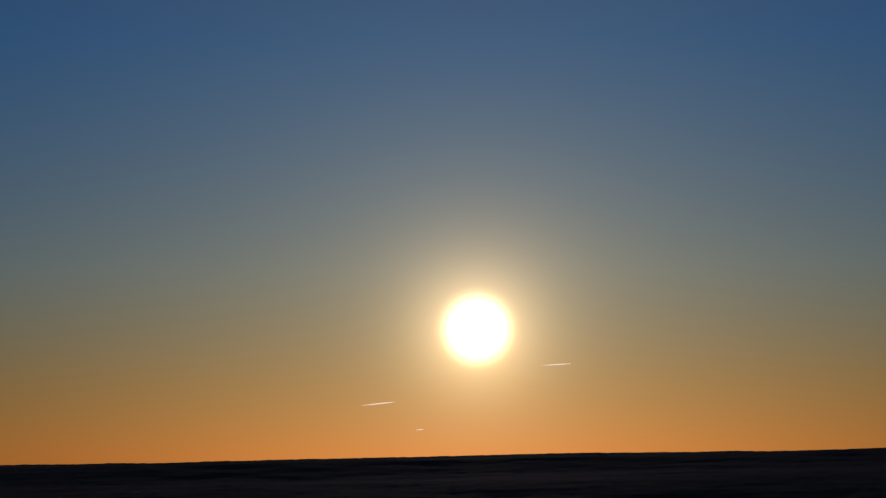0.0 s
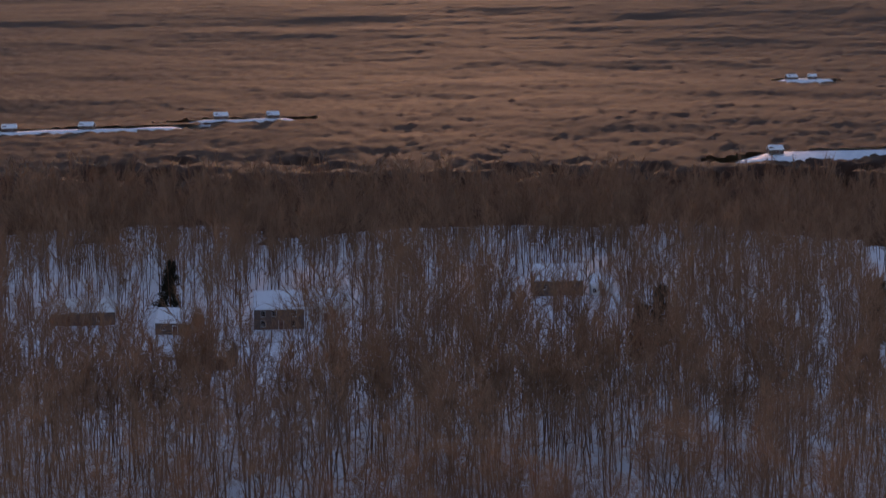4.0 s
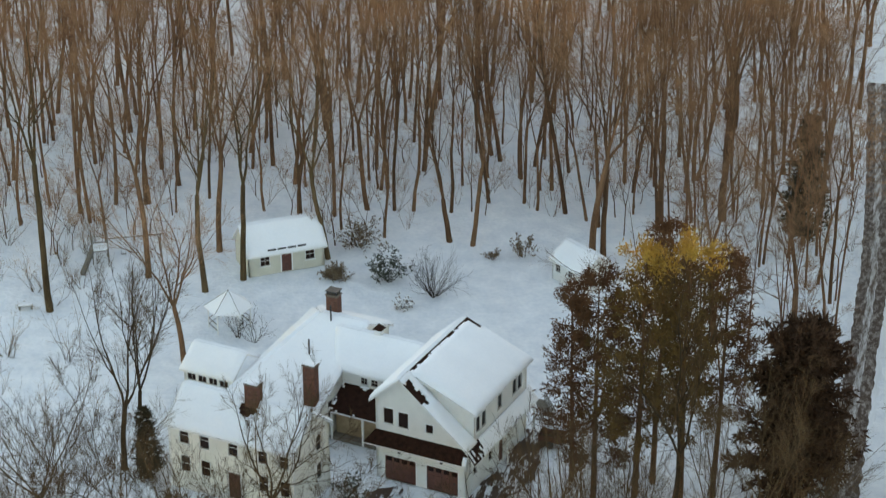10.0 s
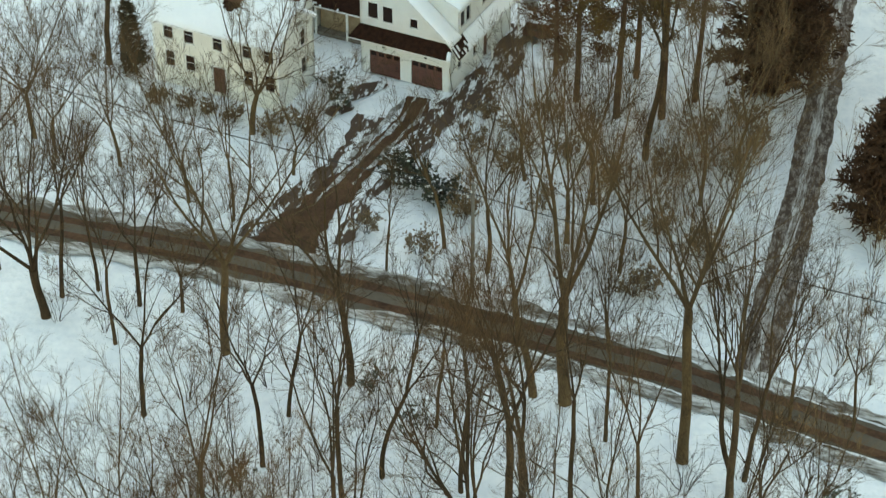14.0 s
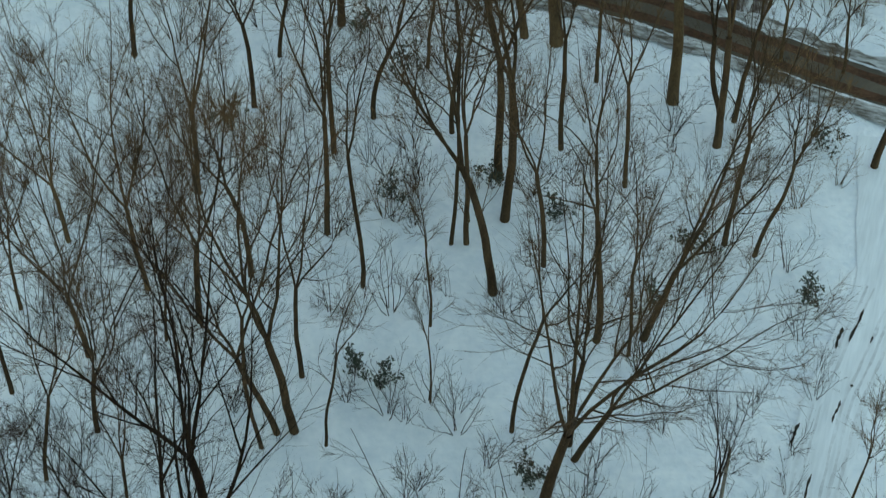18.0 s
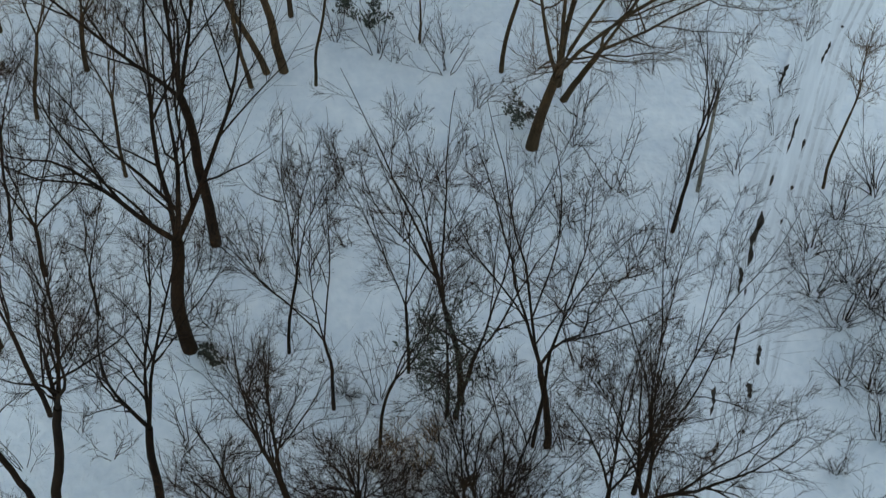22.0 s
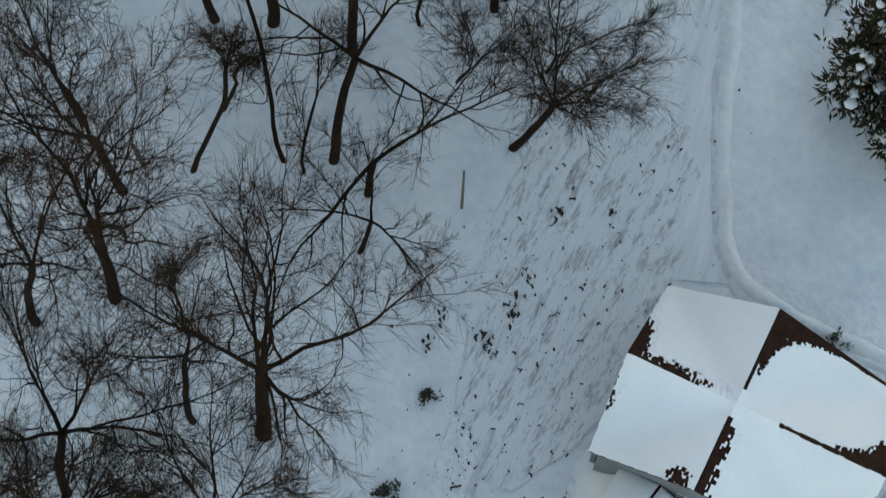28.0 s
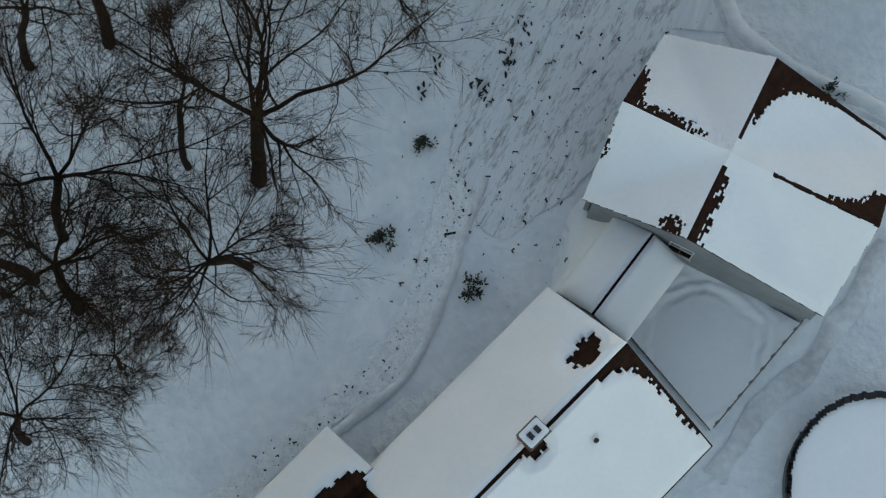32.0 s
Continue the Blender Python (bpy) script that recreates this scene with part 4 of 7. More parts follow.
cottage = small_house("cottage", pose(-13.6, 187.1, 0, 0, 0, 20.5), 7.6, 4.4, 2.35, 4.4, BEIGE, "beige clapboard cottage with a dark door under snow", "cottage",
                      [(-2.15, 1.45, 0.9, 1.0), (2.35, 1.45, 0.9, 1.0)], (0.0, 1.0, 2.05))
for k in range(4):
    bm = bmesh.new()
    box(bm, -1.9 + 1.0 * k, -1.1 + 1.0 * k, -2.5, -2.38, 2.55, 2.68)
    part("eave_board", bm, METAL, cottage)
small_house("garden_shed", pose(15.2, 182.2, 0, 0, 0, -55), 4.6, 3.4, 2.2, 3.5, WHITE_SIDING, "small white shed with a snowy roof near the pines", "shed", [(-1.4, 1.4, 0.6, 0.8), (0.4, 1.4, 0.6, 0.8)])

# ---- the barn and house by the lane ----
barn = thing("barn", pose(13.2, 20.85, 0, 0, 0, -27.4), "cross-gabled barn with snow sliding off brown shingles", "barn")
BQN, BQP, BPN, BPP, BE, BZ = 4.4, 6.2, 3.55, 4.1, 3.2, 5.9
for (w, mid_x, turn, ax, ay) in ((BQN + BQP, BQN, 0, -BQN, -BPN), (BPN + BPP, BPN, 90, BQP, -BPN), (BQN + BQP, BQP, 180, BQP, BPP), (BPN + BPP, BPP, -90, -BQN, BPP)):
    mb = wall_pose(ax, ay, turn)
    hb = [(mid_x, 2.2, 1.0, 1.3), (mid_x - 2.0, 1.6, 0.8, 1.1)]
    wall(barn, "wall", [(0.3, 0), (w - 0.3, 0), (w - 0.3, BE - 0.1), (mid_x, BZ - 0.25), (0.3, BE - 0.1)], hb, mb, GREY_SIDING)
    for x, z, ww, hh in hb:
        window(barn, x, z, ww, hh, mb, (1, 1))
corner = [Vector((-BQN - 0.1, -BPN - 0.1, BE)), Vector((BQP + 0.1, -BPN - 0.1, BE)), Vector((BQP + 0.1, BPP + 0.1, BE)), Vector((-BQN - 0.1, BPP + 0.1, BE))]
mids = [Vector((0, -BPN - 0.35, BZ)), Vector((BQP + 0.35, 0, BZ)), Vector((0, BPP + 0.35, BZ)), Vector((-BQN - 0.35, 0, BZ))]
peak = Vector((0, 0, BZ))
for k in range(4):
    c = corner[k]
    for mid, flip in ((mids[k], 1), (mids[k - 1], 0)):
        bm = bmesh.new()
        tri = [c, mid, peak] if flip else [mid, c, peak]
        loft(bm, tri, [p - Vector((0, 0, 0.14)) for p in tri])
        part("roof", bm, SHINGLE, barn)
# snow as one softened sheet over each quarter between the ridges
def barn_snow(sx, sy, bare, line):
    n = 130
    BQ, BP = (BQN if sx < 0 else BQP), (BPN if sy < 0 else BPP)
    s, t = np.meshgrid(np.linspace(0, 1, n + 1), np.linspace(0, 1, n + 1))
    x, y = s * (BQ + 0.42), t * (BP + 0.42)
    rx, ry = BZ - (BZ - BE) * np.abs(y) / (BP + 0.1), BZ - (BZ - BE) * np.abs(x) / (BQ + 0.1)
    roof = np.maximum(rx, ry)
    kk = 6.0
    z = np.log(np.exp(kk * (rx - 4)) + np.exp(kk * (ry - 4))) / kk + 4 + 0.10
    lim_x, lim_y = BQ + 0.1 + 0.25 * (1 - t), BP + 0.1 + 0.25 * (1 - s)
    ragged = 0.06 * fbm(x, y, 0.7, sx + 2) + 0.22 * specks(x, y, 0.075, 0.15, sx + 2 * sy + 5)
    b = np.maximum(bare(x, y) + ragged, line(x, y) + 0.02 * fbm(x, y, 0.5, 8))
    edge = np.minimum(lim_x - x, lim_y - y)
    soft = np.clip(np.minimum(edge / 0.35, -b / 0.45), 0, 1) ** 0.6
    z = np.where(soft < 1, roof + 0.02 + (z - roof - 0.02) * soft, z)
    keep = (b < 0) & (edge > -0.02)
    X, Y = sx * x, sy * y
    i = np.arange(x.size).reshape(x.shape)
    A = np.stack([i[:-1, :-1], i[:-1, 1:], i[1:, 1:], i[1:, :-1]], -1)
    ok = keep[:-1, :-1] & keep[1:, :-1] & keep[:-1, 1:] & keep[1:, 1:]
    V = np.stack([X, Y, z], -1).reshape(-1, 3)
    Q = A[ok]
    used = np.unique(Q)
    remap = np.zeros(x.size, int)
    remap[used] = np.arange(len(used))
    link_mesh("snow_cover", quads_mesh("snow_cover", V[used], remap[Q], True), ROOF_SNOW, barn, "snow draped over the crossing gables")


barn_snow(-1, 1, lambda x, y: np.maximum(0.85 - np.hypot((x - BQN - 0.25) * 1.5, (y - 0.3) / 2.3), 0.30 - np.hypot((x - 3.0) / 4, (y - 0.25) * 1.2)), lambda x, y: 0.10 - np.abs(y - 0.05) - 3 * (x < 2.1))
barn_snow(1, 1, lambda x, y: np.maximum(np.minimum(0.85 - x * (BPP + 0.25 - y), np.minimum(2.6 - (BPP + 0.3 - y), 3.0 - x)), np.minimum(0.75 - (BQP + 0.25 - x) * (y + 0.1), np.minimum(1.4 - y, 2.2 - (BQP + 0.3 - x)))),
          lambda x, y: np.maximum(np.maximum(0.13 - np.abs(x) - 3 * (y < 0.7), 0.07 - np.abs(y) - 3 * (x < 1.9)), 0.12 - (BPP + 0.12 - y) - 3 * (x > BQP - 0.6)))
barn_snow(1, -1, lambda x, y: 0.26 - np.abs(x - 0.15) * 0.8 - 3 * (y < 0.9) - (3.9 - y) * 0.07, lambda x, y: np.maximum(0.12 - np.abs(x) - 3 * (y < 0.6), 0.06 - np.abs(y) - 3 * (x < 1.9)))
barn_snow(-1, -1, lambda x, y: np.maximum(0.34 - np.hypot(x - 0.85, (y - BPN - 0.1)), 0.26 - np.hypot((x - BQN - 0.3) * 1.5, (y - 1.5) / 1.6)), lambda x, y: 0.05 - np.abs(x) - 3 * (y < 0.6))
# low link between barn and house
link = thing("link_porch", pose(9.1, 16.6, 0, 0, 0, 52), "low snow-covered passage between barn and house", "porch")
for turn, ax, ay, w in ((0, -1.9, -1.5, 3.8), (180, 1.9, 1.5, 3.8)):
    wall(link, "wall", [(0, 0), (w, 0), (w, 2.2), (0, 2.2)], [], wall_pose(ax, ay, turn), GREY_SIDING)
for s in (-1, 1):
    a, b = (-2.1, 2.1) if s < 0 else (2.1, -2.1)
    q = [(a, s * 1.75, 2.05), (b, s * 1.75, 2.05), (b, 0, 2.9), (a, 0, 2.9)]
    slab(link, "roof", q, 0.12, SHINGLE)
    snow_on(link, [(q[0][0], q[0][1], q[0][2]), q[1], (q[2][0], 0.04 * s, 2.9), (q[3][0], 0.04 * s, 2.9)], 0.28, None, 31 + s)

ds, dt = np.meshgrid(np.linspace(-1, 1, 25), np.linspace(0, 1, 25))
dz = (1.55 + 0.35 * ds) * (1 - dt) ** 2.4 * (1 - 0.35 * step(0.2, 1.0, -ds)) + 0.08 * fbm(ds * 2, dt * 2, 0.7, 5) - 0.06
dn = np.arange(625).reshape(25, 25)
link_mesh("snow_drift", quads_mesh("snow_drift", np.stack([ds * 2.3, 1.45 + dt * (1.5 + 0.5 * ds + 0.2 * np.sin(3 * ds)), dz], -1).reshape(-1, 3), np.stack([dn[:-1, :-1], dn[:-1, 1:], dn[1:, 1:], dn[1:, :-1]], -1).reshape(-1, 4), True), ROOF_SNOW, link, "snow drifted up to the eave")

lane_house = thing("lane_house", pose(3.2, 7.6, 0, 0, 0, 44.5), "long house by the lane under thick roof snow", "house")
HWR, HWL, HE, HR, HL0, HL1 = 5.1, 4.0, 3.4, 6.4, -9.0, 7.9
wall(lane_house, "wall", [(0, 0), (HWR + HWL - 0.5, 0), (HWR + HWL - 0.5, HE), (HWR - 0.25, HR - 0.1), (0, HE)], [(2.2, 1.6, 0.9, 1.3), (6.2, 1.6, 0.9, 1.3)], wall_pose(HL1 - 0.3, -HWR + 0.25, 90), GREY_SIDING)
for x in (2.2, 6.2):
    window(lane_house, x, 1.6, 0.9, 1.3, wall_pose(HL1 - 0.3, -HWR + 0.25, 90), (1, 1))
for turn, ax, ay in ((0, HL0, -HWR + 0.25), (180, HL1 - 0.3, HWL - 0.25)):
    wall(lane_house, "wall", [(0, 0), (HL1 - HL0 - 0.3, 0), (HL1 - HL0 - 0.3, HE), (0, HE)], [], wall_pose(ax, ay, turn), GREY_SIDING)
wall(lane_house, "wall", [(0, 0), (HWR + HWL - 0.5, 0), (HWR + HWL - 0.5, HE), (HWL - 0.25, HR - 0.1), (0, HE)], [], wall_pose(HL0, HWL - 0.25, -90), GREY_SIDING)
hq1 = [(HL0 - 0.2, -HWR, HE - 0.1), (HL1, -HWR, HE - 0.1), (HL1, 0, HR), (HL0 - 0.2, 0, HR)]
hq2 = [(HL1, HWL, HE - 0.1), (HL0 - 0.2, HWL, HE - 0.1), (HL0 - 0.2, 0, HR), (HL1, 0, HR)]
hq2_snow = [(HL1, HWL, HE - 0.1), (-3.0, HWL, HE - 0.1), (-3.0, 0.06, HR), (HL1, 0.06, HR)]
for q in (hq1, hq2):
    slab(lane_house, "roof", q, 0.14, SHINGLE)
    shingles(lane_house, q)
LL, LT = HL1 - HL0 + 0.2, math.hypot(HWR, HR - HE + 0.1)
snow_on(lane_house, [(HL0 - 0.2, -HWR + 0.07, HE - 0.06), (HL1 - 0.07, -HWR + 0.07, HE - 0.06), (HL1 - 0.07, -0.06, HR), (HL0 - 0.2, -0.06, HR)], 0.26,
        lambda s, t: np.maximum(np.minimum(0.45 - (LL - s) * (LT - t), np.minimum(2.3 - (LT - t), 1.7 - (LL - s))), np.maximum(0.5 - np.hypot(s - 11.6, (t - 5.85) / 1.0), np.minimum(0.16 - (LL - s), 5.2 - (LT - t)))), 33, 0.08)
snow_on(lane_house, hq2_snow, 0.3, lambda s, t: 0.62 - np.hypot((s - 1.3) / 1.15, (t - 3.9) / 0.85), 35, 0.10)
chimney(lane_house, 2.7, 0.15, 5.6, 7.4, 0.95, 0.75, cap_snow=False)
bm = bmesh.new()
box(bm, 2.2, 3.2, -0.22, 0.52, 7.521, 7.64)
bmesh.ops.bevel(bm, geom=list(bm.edges), offset=0.04, segments=2, affect="EDGES")
part("chimney_snow", bm, ROOF_SNOW, lane_house)
bm = bmesh.new()
box(bm, 2.42, 2.62, 0.0, 0.3, 7.6, 7.72)
part("flue", bm, METAL, lane_house)
bm = bmesh.new()
box(bm, 2.78, 2.98, 0.0, 0.3, 7.6, 7.72)
part("flue", bm, METAL, lane_house)
bm = bmesh.new()
bmesh.ops.create_cone(bm, cap_ends=True, segments=10, radius1=0.1, radius2=0.1, depth=0.9, matrix=Matrix.Translation((4.4, -1.7, 5.6)))
part("vent_pipe", bm, METAL, lane_house)

wing = thing("lane_house_wing", pose(-3.7, 6.2, 0, 0, 0, 44.5), "lower wing of the lane house with a thawed dark roof patch", "house wing")
wall(wing, "wall", [(0, 0), (4.6, 0), (4.6, 2.5), (2.3, 3.9), (0, 2.5)], [], wall_pose(3.4, -2.3, 90), GREY_SIDING)
wall(wing, "wall", [(0, 0), (8, 0), (8, 2.5), (0, 2.5)], [], wall_pose(3.4, 2.3, 180), GREY_SIDING)
wq1 = [(-5, -2.6, 2.4), (3.6, -2.6, 2.4), (3.6, 0, 4.0), (-5, 0, 4.0)]
wq2 = [(3.6, 2.6, 2.4), (-5, 2.6, 2.4), (-5, 0, 4.0), (3.6, 0, 4.0)]
for q in (wq1, wq2):
    slab(wing, "roof", q, 0.13, SHINGLE)
    shingles(wing, q)
snow_on(wing, wq1, 0.2, lambda s, t: 1.3 - np.hypot((s - 7.4) / 1.0, (t - 1.6) / 1.3), 37, 0.08)
snow_on(wing, wq2, 0.24, lambda s, t: 0.75 - np.hypot((s - 2.2) / 2.2, (t - 2.9) / 0.8), 39, 0.12)

deck = thing("deck", pose(0, 0, 0), "snow-filled deck between barn and house", "deck")
bm = bmesh.new()
pts = [(9.5, 14.6), (12.8, 10.5), (16.7, 14.9), (11.8, 17.9)]
loft(bm, [(x, y, 0.0) for x, y in pts], [(x, y, 0.16) for x, y in pts])
part("deck_frame", bm, GREY_WOOD, deck)
dV = []
for t in np.linspace(0, 1, 81):
    for s in np.linspace(0, 1, 81):
        a = np.array(pts[0]) * (1 - s) * (1 - t) + np.array(pts[1]) * s * (1 - t) + np.array(pts[2]) * s * t + np.array(pts[3]) * (1 - s) * t
        rim = 0.16 * float(step(0.72, 0.98, t)) + 0.12 * float(step(0.2, 0.0, s)) + 0.05 * math.sin(t * 26 + 3 * s) * float(step(0.6, 0.9, t))
        rho = math.hypot(s - 0.55, (t - 0.38) * 0.9) + 0.03 * float(fbm(a[0], a[1], 1.2, 3))
        rim += 0.035 * math.sin(rho * 55 + 2.5 * float(fbm(a[0], a[1], 1.6, 7))) * float(step(0.34, 0.46, rho) * step(0.66, 0.5, rho)) * float(step(0.2, 0.7, t) + 0.25) + 0.06 * float(fbm(a[0], a[1], 0.6, 6)) * float(step(0.3, 0.5, rho))
        dV.append((a[0], a[1], 0.24 + rim))
di = np.arange(6561).reshape(81, 81)
link_mesh("deck_snow", quads_mesh("deck_snow", dV, np.stack([di[:-1, :-1], di[:-1, 1:], di[1:, 1:], di[1:, :-1]], -1).reshape(-1, 4), True), ROOF_SNOW, deck)
for (x0, y0), (x1, y1) in ((pts[1], pts[2]),):
    bm = bmesh.new()
    d = Vector((x1 - x0, y1 - y0, 0))
    n = Vector((-d.y, d.x, 0)).normalized() * 0.03
    loft(bm, [Vector((x0, y0, 1.02)) - n, Vector((x0, y0, 1.02)) + n, Vector((x0, y0, 1.12)) + n, Vector((x0, y0, 1.12)) - n], [Vector((x1, y1, 1.02)) - n, Vector((x1, y1, 1.02)) + n, Vector((x1, y1, 1.12)) + n, Vector((x1, y1, 1.12)) - n])
    part("deck_rail", bm, GREY_WOOD, deck)
    for k in range(8):
        bm = bmesh.new()
        p = Vector((x0, y0, 0)) + d * (k + 0.5) / 8
        box(bm, p.x - 0.04, p.x + 0.04, p.y - 0.04, p.y + 0.04, 0.1, 1.02)
        part("rail_post", bm, GREY_WOOD, deck)

pool = thing("swimming_pool", pose(19.6, 7.9, 0), "round above-ground pool filled with snow", "pool")
R = 3.85
turns = 2 * math.pi * np.arange(48) / 48
wall_v = np.concatenate([np.stack([r * np.cos(turns), r * np.sin(turns), np.full(48, z)], -1) for r, z in ((R, 0), (R, 1.2), (R + 0.06, 1.2), (R + 0.06, 0))])
wall_q = [(a * 48 + k, a * 48 + (k + 1) % 48, b * 48 + (k + 1) % 48, b * 48 + k) for a, b in ((0, 1), (1, 2), (2, 3), (3, 0)) for k in range(48)]
link_mesh("pool_wall", quads_mesh("pool_wall", wall_v, wall_q), METAL, pool)
bm = bmesh.new()
bmesh.ops.create_circle(bm, cap_ends=True, segments=48, radius=R - 0.02)
for v in bm.verts:
    v.co.z = 1.12
got = bmesh.ops.inset_region(bm, faces=list(bm.faces), thickness=0.35)
for v in bm.verts:
    if v.co.xy.length < R - 0.2:
        v.co.z = 1.22
part("pool_snow", bm, ROOF_SNOW, pool, smooth=True)
rim_rng = random.Random(3)
for k in range(14):
    bm = bmesh.new()
    a = math.pi * 0.45 + k * 0.13
    for j in range(3):
        a0 = a + 0.04 * j
        r = R + rim_rng.uniform(-0.03, 0.06)
        box(bm, r * math.cos(a0) - 0.10, r * math.cos(a0) + 0.10, r * math.sin(a0) - 0.14, r * math.sin(a0) + 0.14, 1.2, 1.27)
    part("rim_piece", bm, METAL, pool)
# ---- trees ----
def unit(v):
    return v / np.maximum(np.linalg.norm(v, axis=-1, keepdims=True), 1e-9)


def grow(rng, start, direct, length, nseg, wobble, rise):
    """Many branches at once: (n, nseg + 1, 3) places along each."""
    P = np.zeros((len(start), nseg + 1, 3))
    P[:, 0] = start
    d = unit(direct)
    for k in range(nseg):
        d = unit(d + wobble * rng.normal(size=d.shape) + np.array((0, 0, rise)))
        P[:, k + 1] = P[:, k] + d * (length / nseg)[:, None]
    return P


def shoots(rng, P, R, count, t0, t1, angle, spread, flat=0.0):
    """Starting places, directions, parent radii and where they sit along the parents, for new branches."""
    n, m = P.shape[:2]
    who = np.repeat(np.arange(n), count)
    t = t0 + (t1 - t0) * (np.tile(np.arange(count), n) + rng.random(n * count)) / count
    f = t * (m - 1)
    i = np.minimum(f.astype(int), m - 2)
    g = (f - i)[:, None]
    a, b = P[who, i], P[who, i + 1]
    d = unit(b - a)
    side = rng.normal(size=d.shape)
    side[:, 2] *= 1 - flat
    side = unit(side - (side * d).sum(-1, keepdims=True) * d)
    ang = np.radians(angle + spread * rng.normal(size=len(t)))[:, None]
    rad = R[who, i] * (1 - g[:, 0]) + R[who, i + 1] * g[:, 0]
    return a * (1 - g) + b * g, d * np.cos(ang) + side * np.sin(ang), rad, t, who


def tubes(P, R, k):
    """Verts and quads of round branches with k sides."""
    n, m = P.shape[:2]
    d = np.gradient(P, axis=1)
    d = unit(d)
    ref = np.where(np.abs(d[..., 2:3]) > 0.9, np.array((1.0, 0, 0)), np.array((0, 0, 1.0)))
    s = unit(np.cross(d, ref))
    t = np.cross(d, s)
    a = 2 * np.pi * np.arange(k) / k
    V = P[:, :, None] + R[:, :, None, None] * (np.cos(a)[:, None] * s[:, :, None] + np.sin(a)[:, None] * t[:, :, None])
    b = (np.arange(n)[:, None, None] * m + np.arange(m - 1)[None, :, None]) * k
    j, j2 = np.arange(k), (np.arange(k) + 1) % k
    Q = np.stack([b + j, b + j2, b + k + j2, b + k + j], -1).reshape(-1, 4)
    return V.reshape(-1, 3), Q


def ribbons(rng, P, R):
    """Cheap finest twigs: one narrow quad a segment."""
    n, m = P.shape[:2]
    s = unit(np.cross(unit(np.gradient(P, axis=1)), rng.normal(size=(n, 1, 3)))) * R[..., None]
    V = np.stack([P - s, P + s], 2).reshape(-1, 3)
    b = (np.arange(n)[:, None] * m + np.arange(m - 1)[None]).reshape(-1, 1) * 2
    return V, b + np.array((0, 1, 3, 2))


def slivers(rng, P, R):
    """The very finest twigs: one narrow face each, running out to a point."""
    a, b = P[:, 0], P[:, -1]
    s = unit(np.cross(b - a, rng.normal(size=a.shape))) * R[:, :1]
    n = len(a)
    i = np.arange(n)[:, None] * 3
    return np.stack([a - s, a + s, b], 1).reshape(-1, 3), np.concatenate([i, i + 1, i + 2, np.full((n, 1), -1)], 1)


def join(pieces):
    V, Q, o = [], [], 0
    for v, q in pieces:
        V.append(v)
        Q.append(np.where(q < 0, -1, q + o))
        o += len(v)
    return np.concatenate(V), np.concatenate(Q)


def taper(r0, r1, m, power=1.0):
    f = np.linspace(0, 1, m) ** power
    return np.asarray(r0)[:, None] * (1 - f) + np.asarray(r1)[:, None] * f


